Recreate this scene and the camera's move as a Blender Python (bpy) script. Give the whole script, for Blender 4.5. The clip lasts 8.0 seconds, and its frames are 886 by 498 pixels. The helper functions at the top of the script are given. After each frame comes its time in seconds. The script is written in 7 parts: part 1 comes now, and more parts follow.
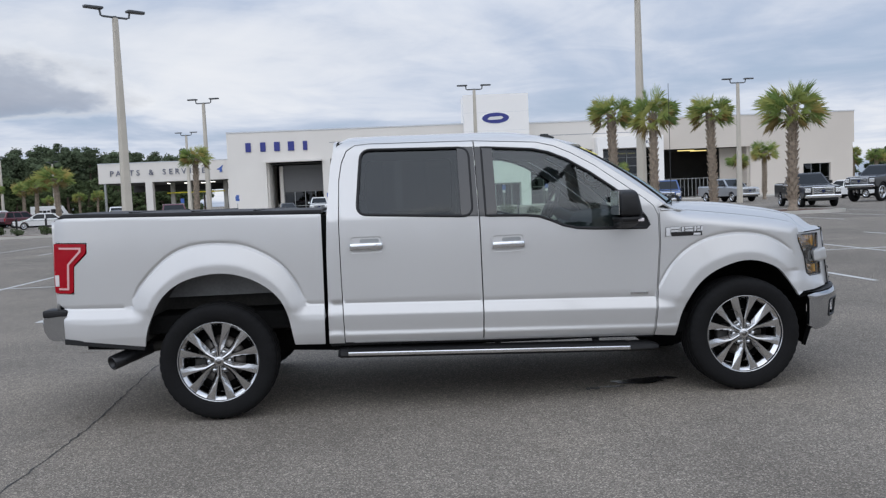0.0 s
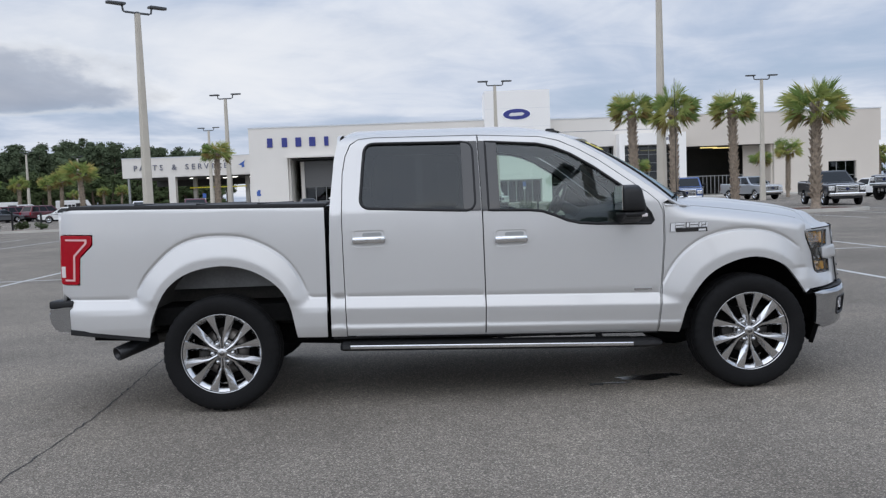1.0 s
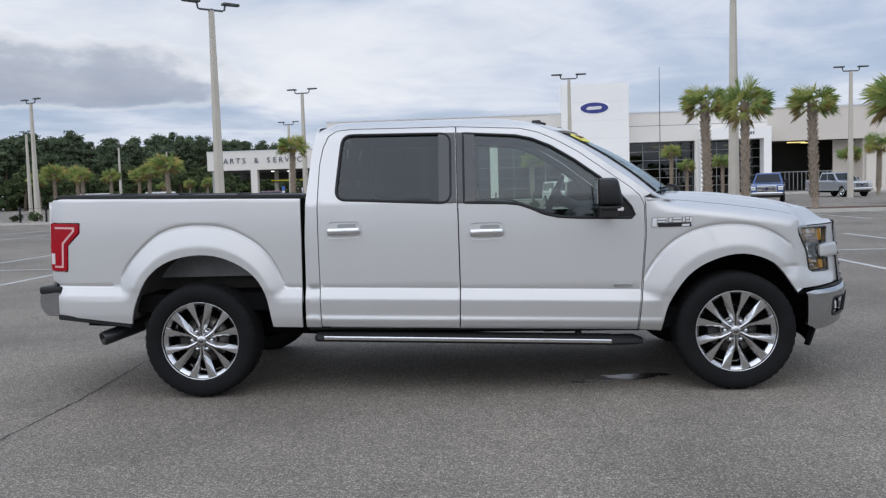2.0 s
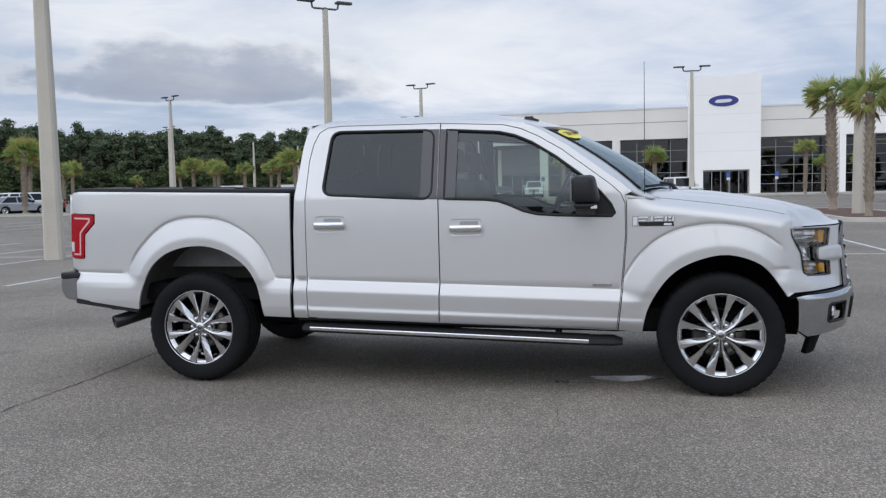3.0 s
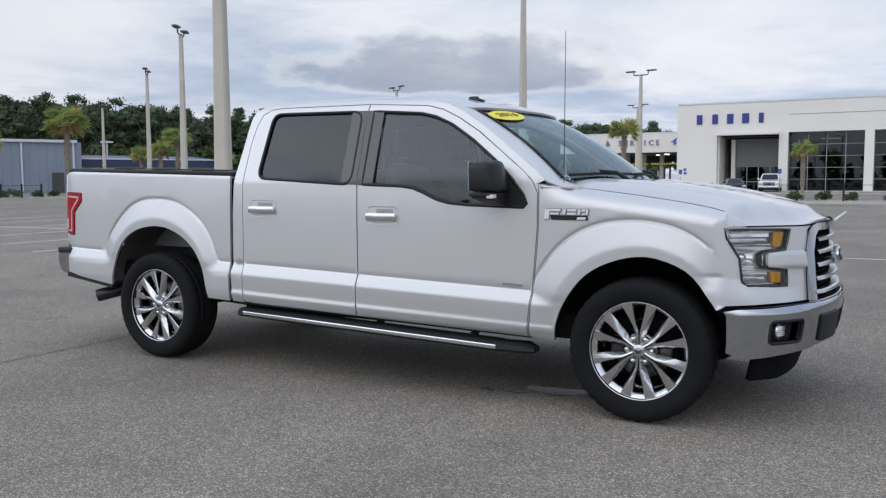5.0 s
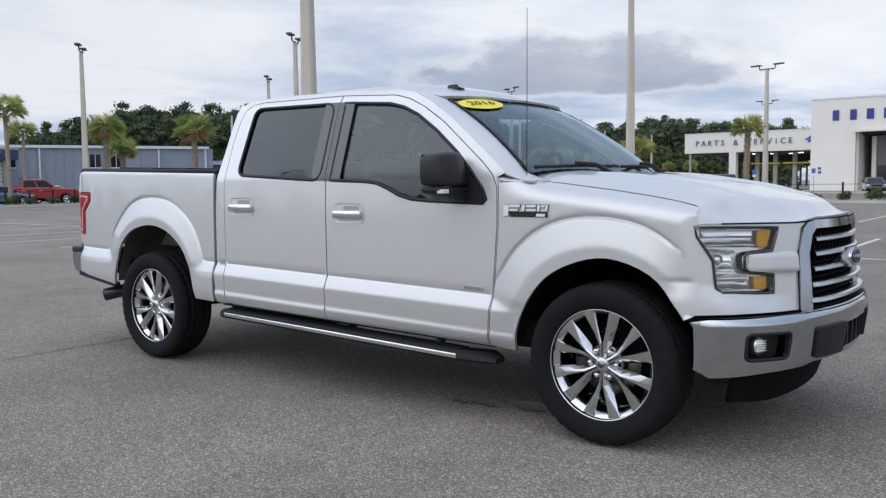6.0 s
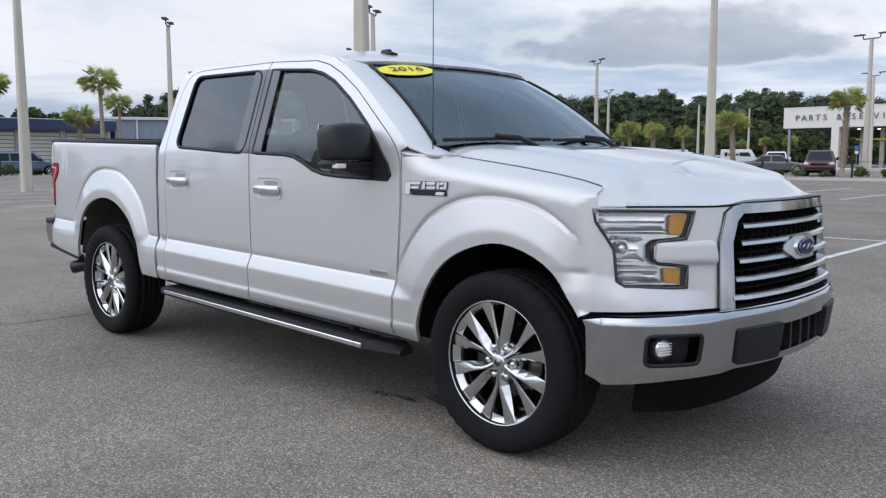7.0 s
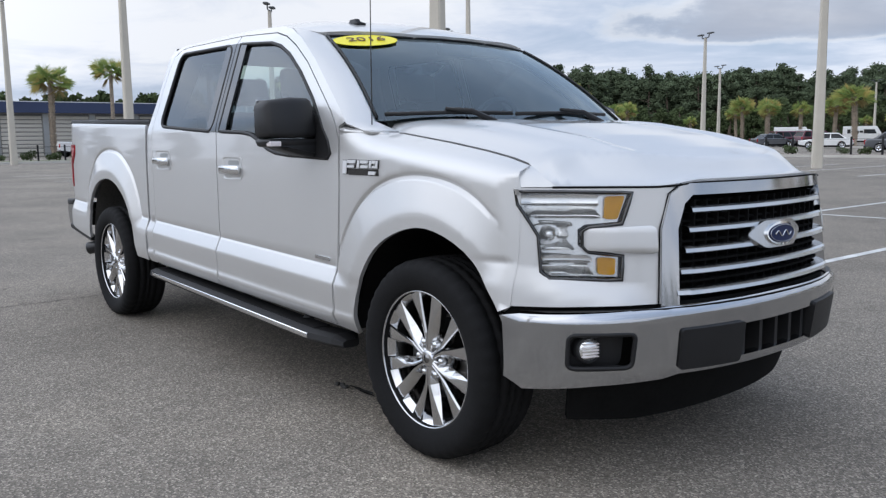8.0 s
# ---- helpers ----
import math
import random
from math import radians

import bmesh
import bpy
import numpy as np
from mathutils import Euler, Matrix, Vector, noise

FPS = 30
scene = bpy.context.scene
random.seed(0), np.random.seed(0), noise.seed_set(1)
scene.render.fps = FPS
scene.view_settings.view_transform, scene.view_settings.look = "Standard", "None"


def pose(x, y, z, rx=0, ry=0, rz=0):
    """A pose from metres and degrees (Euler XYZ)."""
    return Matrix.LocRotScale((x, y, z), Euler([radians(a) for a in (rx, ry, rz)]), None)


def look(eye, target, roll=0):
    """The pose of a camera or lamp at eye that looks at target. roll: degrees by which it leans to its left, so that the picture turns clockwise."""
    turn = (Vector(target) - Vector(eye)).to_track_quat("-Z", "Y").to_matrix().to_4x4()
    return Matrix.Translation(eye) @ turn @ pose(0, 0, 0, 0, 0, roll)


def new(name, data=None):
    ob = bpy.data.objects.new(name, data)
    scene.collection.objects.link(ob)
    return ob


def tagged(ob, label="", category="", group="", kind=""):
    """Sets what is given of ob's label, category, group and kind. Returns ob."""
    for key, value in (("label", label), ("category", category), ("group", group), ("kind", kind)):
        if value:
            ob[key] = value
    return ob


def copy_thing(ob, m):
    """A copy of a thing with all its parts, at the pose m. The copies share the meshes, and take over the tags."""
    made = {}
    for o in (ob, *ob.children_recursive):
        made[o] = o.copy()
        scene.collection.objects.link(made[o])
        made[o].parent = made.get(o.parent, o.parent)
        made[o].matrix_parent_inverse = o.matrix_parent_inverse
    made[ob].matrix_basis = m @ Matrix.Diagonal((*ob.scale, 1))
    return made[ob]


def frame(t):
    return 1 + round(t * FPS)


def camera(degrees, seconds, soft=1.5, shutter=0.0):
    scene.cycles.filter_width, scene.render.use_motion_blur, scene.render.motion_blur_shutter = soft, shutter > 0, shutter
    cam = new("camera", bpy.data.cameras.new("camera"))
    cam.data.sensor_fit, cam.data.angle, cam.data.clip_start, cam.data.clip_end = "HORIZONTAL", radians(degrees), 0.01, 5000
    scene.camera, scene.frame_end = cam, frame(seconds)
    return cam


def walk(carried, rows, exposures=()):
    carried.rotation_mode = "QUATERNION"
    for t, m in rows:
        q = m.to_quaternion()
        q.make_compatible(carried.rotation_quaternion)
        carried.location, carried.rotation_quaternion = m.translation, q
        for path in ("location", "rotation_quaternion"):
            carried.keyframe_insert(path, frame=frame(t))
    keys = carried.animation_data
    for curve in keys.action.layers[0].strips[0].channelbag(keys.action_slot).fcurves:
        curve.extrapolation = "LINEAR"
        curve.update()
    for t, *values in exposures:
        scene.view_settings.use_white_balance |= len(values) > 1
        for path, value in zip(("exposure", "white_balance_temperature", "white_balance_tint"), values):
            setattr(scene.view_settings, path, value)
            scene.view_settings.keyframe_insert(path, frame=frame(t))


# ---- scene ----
cam = camera(56.0, 8.0, soft=1.3)
PATH = [
    (0, (-2.514, -6.665, 1.462), (-2.379, -4.674, 1.336), -2.4),
    (0.5, (-2.477, -6.691, 1.454), (-2.352, -4.699, 1.325), -2.5),
    (1, (-2.387, -6.671, 1.443), (-2.303, -4.677, 1.31), -2.1),
    (1.5, (-2.081, -6.637, 1.423), (-2.062, -4.642, 1.283), -2.0),
    (2.8, (-0.868, -6.585, 1.39), (-1.23, -4.622, 1.247), -1.2),
    (3, (-0.654, -6.549, 1.391), (-1.066, -4.597, 1.245), -1.2),
    (3.5, (-0.123, -6.419, 1.397), (-0.626, -4.49, 1.232), -0.4),
    (4, (0.353, -6.135, 1.373), (-0.266, -4.241, 1.198), -0.4),
    (4.2, (0.548, -6.038, 1.364), (-0.143, -4.171, 1.188), -0.2),
    (5.3, (1.378, -5.224, 1.332), (0.358, -3.511, 1.171), -0.2),
    (5.5, (1.496, -5.074, 1.32), (0.425, -3.392, 1.16), -0.2),
    (6, (1.78, -4.627, 1.292), (0.586, -3.03, 1.135), -0.6),
    (6.5, (2.014, -4.139, 1.29), (0.756, -2.595, 1.102), -0.7),
    (7, (2.243, -3.713, 1.289), (0.886, -2.26, 1.071), -0.1),
    (7.5, (2.348, -3.28, 1.278), (0.896, -1.926, 1.037), -0.2),
    (8, (2.517, -2.948, 1.265), (0.988, -1.686, 1.003), -0.6),
]
walk(cam, [(t, look(eye, target, roll)) for t, eye, target, roll in PATH], exposures=[(0, -0.03), (3, 0.03), (5.5, 0.08), (6.5, 0.16), (8, 0.22)])

# ---- sky and light ----
world = bpy.data.worlds.new("sky")
scene.world = world
world.use_nodes = True
wn, wl = world.node_tree.nodes, world.node_tree.links
wn.clear()
w_out = wn.new("ShaderNodeOutputWorld")
w_bg = wn.new("ShaderNodeBackground")
w_bg.inputs["Strength"].default_value = 1.27
wl.new(w_bg.outputs[0], w_out.inputs[0])
w_sky = wn.new("ShaderNodeTexSky")
w_sky.sky_type = "NISHITA"
w_sky.sun_disc = False
w_sky.sun_elevation = radians(45.8)
w_sky.sun_rotation = radians(207)
w_sky.air_density, w_sky.dust_density = 1.0, 2.0


def wmath(op, a, b=None, clamp=False):
    n = wn.new("ShaderNodeMath")
    n.operation, n.use_clamp = op, clamp
    for i, v in enumerate((a, b)):
        if v is None:
            continue
        if isinstance(v, (int, float)):
            n.inputs[i].default_value = v
        else:
            wl.new(v, n.inputs[i])
    return n.outputs[0]


def wramp(fac, stops):
    n = wn.new("ShaderNodeValToRGB")
    els = n.color_ramp.elements
    while len(els) < len(stops):
        els.new(0.5)
    for e, (p, c) in zip(els, stops):
        e.position, e.color = p, (*c, 1)
    wl.new(fac, n.inputs[0])
    return n.outputs[0]


def wmix(fac, a, b):
    n = wn.new("ShaderNodeMix")
    n.data_type = "RGBA"
    for sock, v in ((n.inputs[0], fac), (n.inputs[6], a), (n.inputs[7], b)):
        if isinstance(v, (tuple, float, int)):
            sock.default_value = (*v, 1) if isinstance(v, tuple) else v
        else:
            wl.new(v, sock)
    return n.outputs[2]


def wnoise(vec, scale, detail, rough, warp=0.0):
    n = wn.new("ShaderNodeTexNoise")
    n.inputs["Scale"].default_value, n.inputs["Detail"].default_value = scale, detail
    n.inputs["Roughness"].default_value, n.inputs["Distortion"].default_value = rough, warp
    wl.new(vec, n.inputs["Vector"])
    return n.outputs["Fac"]


w_co = wn.new("ShaderNodeTexCoord").outputs["Generated"]
w_sep = wn.new("ShaderNodeSeparateXYZ")
wl.new(w_co, w_sep.inputs[0])
w_up = wmath("ADD", wmath("MAXIMUM", w_sep.outputs[2], 0.0), 0.09)
w_flat = wn.new("ShaderNodeCombineXYZ")
wl.new(wmath("DIVIDE", w_sep.outputs[0], w_up), w_flat.inputs[0])
wl.new(wmath("DIVIDE", w_sep.outputs[1], w_up), w_flat.inputs[1])
w_flat = w_flat.outputs[0]
# high layer: long pale streaks with blue-grey gaps
streak = wnoise(w_flat, 0.42, 7, 0.55, 0.6)
veil = wnoise(w_flat, 0.16, 4, 0.5, 0.3)
wisp = wnoise(w_flat, 1.5, 6, 0.6, 0.8)
cover = wmath("ADD", wmath("ADD", wmath("MULTIPLY", streak, 0.66), wmath("MULTIPLY", veil, 0.26)), wmath("MULTIPLY", wisp, 0.18))
w_nish = wn.new("ShaderNodeVectorMath")
w_nish.operation = "SCALE"
w_nish.inputs["Scale"].default_value = 0.085
wl.new(w_sky.outputs[0], w_nish.inputs[0])
gap = wmix(0.62, w_nish.outputs[0], (0.37, 0.45, 0.585))
cloud = wramp(cover, [(0.44, (0.308, 0.378, 0.512)), (0.51, (0.416, 0.474, 0.592)), (0.57, (0.536, 0.579, 0.665)), (0.635, (0.655, 0.677, 0.726))])
heavens = wmix(wramp(cover, [(0.38, (0.25, 0.25, 0.25)), (0.56, (0.95, 0.95, 0.95))]), gap, cloud)
# a bright break above the cloud bank in the north-west
w_az = wmath("ARCTAN2", w_sep.outputs[0], w_sep.outputs[1])
w_ba = wmath("DIVIDE", wmath("ADD", w_az, 0.40), 0.42)
w_bz = wmath("DIVIDE", wmath("SUBTRACT", w_sep.outputs[2], 0.165), 0.06)
w_break = wmath("ADD", wmath("ADD", wmath("MULTIPLY", w_ba, w_ba), wmath("MULTIPLY", w_bz, w_bz)), wmath("MULTIPLY", wmath("SUBTRACT", streak, 0.5), -5.0))
heavens = wmix(wramp(wmath("MULTIPLY", w_break, 0.5), [(0.10, (0.6, 0.6, 0.6)), (0.70, (0, 0, 0))]), heavens, (0.69, 0.705, 0.735))
# low bank of grey cumulus in the north-west
w_stretch = wn.new("ShaderNodeVectorMath")
w_stretch.operation = "MULTIPLY"
w_stretch.inputs[1].default_value = (1.0, 1.0, 2.2)
wl.new(w_co, w_stretch.inputs[0])
w_lump = wnoise(w_stretch.outputs[0], 7.5, 9, 0.56)
w_da = wmath("DIVIDE", wmath("ADD", w_az, 0.475), 0.185)
w_dz = wmath("SUBTRACT", w_sep.outputs[2], 0.122)
# flat below, heaped above
w_dz = wmath("MAXIMUM", wmath("DIVIDE", w_dz, 0.042), wmath("DIVIDE", w_dz, -0.017))
w_r = wmath("ADD", wmath("MULTIPLY", w_da, w_da), wmath("MULTIPLY", w_dz, w_dz))
w_r = wmath("ADD", w_r, wmath("MULTIPLY", wmath("SUBTRACT", w_lump, 0.5), 4.6))
w_r = wmath("MULTIPLY", w_r, 0.5)
rim = wramp(w_r, [(0.42, (0, 0, 0)), (0.60, (0.5, 0.5, 0.5)), (0.95, (0, 0, 0))])
heavens = wmix(rim, heavens, (0.70, 0.715, 0.74))
bank = wramp(w_r, [(0.0, (0.78, 0.78, 0.78)), (0.34, (0.62, 0.62, 0.62)), (0.52, (0.34, 0.34, 0.34)), (0.80, (0, 0, 0))])
heavens = wmix(bank, heavens, (0.265, 0.295, 0.365))
# more blue shows between the clouds higher up
w_high = wn.new("ShaderNodeClamp")
wl.new(wmath("MULTIPLY", wmath("SUBTRACT", w_sep.outputs[2], 0.30), 0.9), w_high.inputs[0])
w_high.inputs["Min"].default_value, w_high.inputs["Max"].default_value = 0.0, 0.08
heavens = wmix(w_high.outputs[0], heavens, (0.42, 0.515, 0.69))
# an overcast sky is brighter overhead, and towards the veiled sun in the south
w_lift = wn.new("ShaderNodeVectorMath")
w_lift.operation = "SCALE"
w_rise = wmath("MULTIPLY", wmath("MAXIMUM", wmath("SUBTRACT", w_sep.outputs[2], 0.20), 0.0), 0.80)
w_south = wmath("MULTIPLY", wmath("MULTIPLY", wmath("MAXIMUM", wmath("MULTIPLY", w_sep.outputs[1], -1.0), 0.0), wmath("MINIMUM", wmath("MAXIMUM", wmath("MULTIPLY", w_sep.outputs[2], 2.2), 0.0), 1.0)), 0.68)
# the veiled sun stands in the south-west, at half height
w_sw = wmath("ADD", wmath("ADD", wmath("MULTIPLY", w_sep.outputs[0], -0.84), wmath("MULTIPLY", w_sep.outputs[1], -0.34)), wmath("MULTIPLY", w_sep.outputs[2], 0.42))
w_sw = wmath("MULTIPLY", wmath("POWER", wmath("MAXIMUM", w_sw, 0.0), 8.0), 1.3)
wl.new(wmath("ADD", wmath("ADD", wmath("ADD", w_rise, w_south), w_sw), 1.0), w_lift.inputs["Scale"])
wl.new(heavens, w_lift.inputs[0])
# the western sky is a little duller
w_west = wmath("MINIMUM", wmath("MULTIPLY", wmath("ADD", w_az, 0.55), -0.22), wmath("MULTIPLY", wmath("ADD", w_az, 2.9), 0.22))
w_west = wmath("MINIMUM", wmath("MAXIMUM", w_west, 0.0), 0.14)
w_dull = wn.new("ShaderNodeVectorMath")
w_dull.operation = "SCALE"
wl.new(wmath("SUBTRACT", 1.0, w_west), w_dull.inputs["Scale"])
wl.new(w_lift.outputs[0], w_dull.inputs[0])
wl.new(w_dull.outputs[0], w_bg.inputs["Color"])

sun_data = bpy.data.lights.new("sun", "SUN")
sun_data.energy, sun_data.angle, sun_data.color = 0.34, radians(90), (1.0, 0.965, 0.915)
sun = new("sun", sun_data)
sun.matrix_world = look((-12, -23, 27), (0, 0, 0))
scene.view_settings.exposure = 0.0

# ---- materials ----
def material(name, base, rough=0.6, metal=0.0, var=0.12, scale=3.0, fine=60.0, bump=0.0, coat=0.0, spec=0.5, rvar=0.08, random_tint=0.0, dirt=None):
    """A surface with slow stains and fine grain, in metres."""
    m = bpy.data.materials.new(name)
    m.use_nodes = True
    nt = m.node_tree
    b = nt.nodes["Principled BSDF"]
    co = nt.nodes.new("ShaderNodeTexCoord").outputs["Object"]

    def noise_tex(s, d):
        n = nt.nodes.new("ShaderNodeTexNoise")
        n.inputs["Scale"].default_value, n.inputs["Detail"].default_value = s, d
        nt.links.new(co, n.inputs["Vector"])
        return n.outputs["Fac"]

    def mth(op, a, v):
        n = nt.nodes.new("ShaderNodeMath")
        n.operation = op
        nt.links.new(a, n.inputs[0])
        if isinstance(v, (int, float)):
            n.inputs[1].default_value = v
        else:
            nt.links.new(v, n.inputs[1])
        return n.outputs[0]

    big, small = noise_tex(scale, 4), noise_tex(fine, 3)
    mixed = mth("ADD", mth("MULTIPLY", big, 0.6), mth("MULTIPLY", small, 0.4))
    if random_tint:
        info = nt.nodes.new("ShaderNodeObjectInfo").outputs["Random"]
        mixed = mth("ADD", mixed, mth("MULTIPLY", mth("SUBTRACT", info, 0.5), random_tint))
    ramp = nt.nodes.new("ShaderNodeValToRGB")
    lo = tuple(max(0.0, c * (1 - var)) for c in base)
    hi = tuple(min(1.0, c * (1 + var)) for c in base)
    ramp.color_ramp.elements[0].position, ramp.color_ramp.elements[0].color = 0.3, (*(dirt or lo), 1)
    ramp.color_ramp.elements[1].position, ramp.color_ramp.elements[1].color = 0.7, (*hi, 1)
    nt.links.new(mixed, ramp.inputs[0])
    nt.links.new(ramp.outputs[0], b.inputs["Base Color"])
    b.inputs["Metallic"].default_value = metal
    b.inputs["Specular IOR Level"].default_value = spec
    rr = mth("ADD", mth("MULTIPLY", mth("SUBTRACT", big, 0.5), rvar * 2), rough)
    nt.links.new(rr, b.inputs["Roughness"])
    b.inputs["Coat Weight"].default_value = coat
    b.inputs["Coat Roughness"].default_value = 0.04
    if bump:
        bn = nt.nodes.new("ShaderNodeBump")
        bn.inputs["Strength"].default_value, bn.inputs["Distance"].default_value = 0.6, bump
        nt.links.new(small, bn.inputs["Height"])
        nt.links.new(bn.outputs[0], b.inputs["Normal"])
    return m


def glass_material(name, tint, gloss=1.0, ior=1.5, rough=0.0):
    """Thin tinted glass: a clear tinted pane with a Fresnel gloss."""
    m = bpy.data.materials.new(name)
    m.use_nodes = True
    nt = m.node_tree
    nt.nodes.clear()
    out = nt.nodes.new("ShaderNodeOutputMaterial")
    mix = nt.nodes.new("ShaderNodeMixShader")
    clear = nt.nodes.new("ShaderNodeBsdfTransparent")
    clear.inputs[0].default_value = (*tint, 1)
    shine = nt.nodes.new("ShaderNodeBsdfGlossy")
    shine.inputs["Roughness"].default_value = rough
    shine.inputs["Color"].default_value = (*(gloss if isinstance(gloss, tuple) else (gloss,) * 3), 1)
    fres = nt.nodes.new("ShaderNodeFresnel")
    fres.inputs["IOR"].default_value = ior
    nt.links.new(fres.outputs[0], mix.inputs[0])
    nt.links.new(clear.outputs[0], mix.inputs[1])
    nt.links.new(shine.outputs[0], mix.inputs[2])
    nt.links.new(mix.outputs[0], out.inputs[0])
    return m


def lamp_material(name, base, strength):
    m = material(name, base, 0.3)
    b = m.node_tree.nodes["Principled BSDF"]
    b.inputs["Emission Color"].default_value = (*base, 1)
    b.inputs["Emission Strength"].default_value = strength
    return m


M = {}
M["paint"] = material("silver_paint", (0.594, 0.589, 0.582), 0.42, 0.52, 0.03, 1.0, 1400, coat=0.9, rvar=0.01)
M["alloy"] = material("wheel_alloy", (0.61, 0.61, 0.615), 0.14, 1.0, 0.05, 8, 90, rvar=0.03)
M["alloy_dark"] = material("wheel_barrel", (0.24, 0.235, 0.23), 0.24, 1.0, 0.12, 8, 90, rvar=0.05)
M["bumper_chrome"] = material("bumper_chrome", (0.48, 0.49, 0.51), 0.10, 1.0, 0.03, 6, 80, rvar=0.03)
M["chrome"] = material("chrome", (0.78, 0.79, 0.80), 0.07, 1.0, 0.03, 6, 80, rvar=0.02)
M["satin"] = material("satin_chrome", (0.62, 0.63, 0.64), 0.22, 1.0, 0.04, 6, 80, rvar=0.03)
M["black"] = material("black_plastic", (0.014, 0.014, 0.015), 0.5, 0, 0.2, 8, 300, bump=0.0006, spec=0.32)
M["gloss_black"] = material("gloss_black", (0.010, 0.010, 0.011), 0.06, 0, 0.1, 8, 80, rvar=0.01, spec=0.9)
M["rubber"] = material("tyre_rubber", (0.010, 0.010, 0.0105), 0.8, 0, 0.3, 9, 120, bump=0.0008, spec=0.16)
M["badge_silver"] = material("badge_silver", (0.80, 0.80, 0.81), 0.34, 0.55, 0.03, 6, 80, rvar=0.02)
M["dark_metal"] = material("dark_metal", (0.06, 0.058, 0.055), 0.5, 0.6, 0.3, 12, 90, bump=0.001)
M["under"] = material("underbody", (0.007, 0.007, 0.007), 0.9, 0, 0.4, 6, 60, spec=0.1)
M["skirt_grey"] = material("skirt_grey", (0.28, 0.28, 0.28), 0.6, 0.2, 0.2, 5, 60)
M["liner"] = material("arch_liner", (0.07, 0.066, 0.06), 0.9, 0, 0.4, 6, 60)
M["disc"] = material("brake_disc", (0.22, 0.205, 0.19), 0.45, 1.0, 0.15, 15, 100)
M["fabric"] = material("seat_fabric", (0.17, 0.17, 0.175), 0.9, 0, 0.15, 10, 250, bump=0.001)
M["dash"] = material("dash_plastic", (0.09, 0.09, 0.095), 0.7, 0, 0.1, 10, 250)
M["headliner"] = material("headliner", (0.42, 0.42, 0.41), 0.95, 0, 0.05, 10, 250)
M["red_lens"] = material("red_lens", (0.36, 0.005, 0.014), 0.14, 0, 0.12, 20, 160, spec=0.3, rvar=0.02)
M["white_lens"] = material("white_lens", (0.72, 0.66, 0.66), 0.15, 0, 0.05, 20, 160, coat=1.0)
M["pink_lens"] = material("pale_red_lens", (0.75, 0.42, 0.42), 0.15, 0, 0.05, 20, 160, coat=1.0)
M["amber"] = material("amber_lens", (0.95, 0.46, 0.03), 0.3, 0, 0.12, 30, 200, spec=0.15)
M["reflector"] = material("lamp_reflector", (0.86, 0.86, 0.85), 0.22, 0.85, 0.01, 20, 60, rvar=0.01)
M["bezel"] = material("lamp_bezel", (0.022, 0.022, 0.024), 0.3, 0.2, 0.1, 20, 100)
M["lens"] = glass_material("clear_lens", (0.93, 0.94, 0.95))
M["windscreen"] = glass_material("windscreen_glass", (0.70, 0.83, 0.88), (0.80, 0.93, 1.0), 1.95)
M["front_glass"] = glass_material("front_side_glass", (0.66, 0.76, 0.70), (0.92, 0.97, 1.0), 1.72)
M["privacy_glass"] = glass_material("privacy_glass", (0.10, 0.11, 0.115), (0.92, 0.97, 1.0), 1.60)
M["rear_glass"] = glass_material("rear_glass", (0.56, 0.62, 0.60), (0.92, 0.97, 1.0), 1.6)
M["yellow"] = material("yellow_vinyl", (0.80, 0.70, 0.02), 0.4, 0, 0.04, 10, 80)
M["brown_print"] = material("brown_print", (0.12, 0.05, 0.02), 0.5)
M["blue_enamel"] = material("blue_enamel", (0.012, 0.02, 0.065), 0.45, 0, 0.1, 30, 200, spec=0.2)
M["vinyl"] = material("tonneau_vinyl", (0.025, 0.025, 0.026), 0.6, 0, 0.2, 4, 300, bump=0.0006)
M["concrete_pole"] = material("pole_concrete", (0.52, 0.48, 0.41), 0.85, 0, 0.12, 1.2, 40, bump=0.002)
M["lamp_grey"] = material("lamp_head_grey", (0.09, 0.095, 0.10), 0.5, 0.3, 0.1)
M["white_wall"] = material("white_stucco", (0.74, 0.705, 0.655), 0.85, 0, 0.05, 0.25, 12, bump=0.002)
M["cream_wall"] = material("cream_stucco", (0.63, 0.575, 0.51), 0.85, 0, 0.05, 0.25, 12, bump=0.002)
M["tower_panel"] = material("tower_panel", (0.90, 0.88, 0.85), 0.45, 0.0, 0.03, 0.2, 8)
M["letter_blue"] = material("letter_blue", (0.03, 0.04, 0.22), 0.4, 0, 0.08, 4, 40)
M["letter_grey"] = material("letter_grey", (0.14, 0.15, 0.20), 0.5, 0, 0.08, 4, 40)
M["store_glass"] = glass_material("store_glass", (0.30, 0.33, 0.33), 1.0, 1.6)
# dark colour that stands in for shade inside the buildings; also on plain doors
M["store_dark"] = material("dark_fill_surface", (0.07, 0.068, 0.065), 0.8, 0, 0.3, 0.5, 6)
M["mullion"] = material("mullion_metal", (0.34, 0.35, 0.35), 0.4, 0.6, 0.08)
M["shutter"] = material("shutter_metal", (0.17, 0.17, 0.17), 0.5, 0.4, 0.1)
M["concrete"] = material("concrete", (0.46, 0.44, 0.40), 0.9, 0, 0.15, 0.8, 30, bump=0.002)
M["line_paint"] = material("line_paint", (0.62, 0.62, 0.60), 0.75, 0, 0.2, 3, 60, dirt=(0.36, 0.36, 0.35))
M["blue_cladding"] = material("blue_cladding", (0.235, 0.275, 0.335), 0.55, 0.1, 0.08, 0.3, 10)
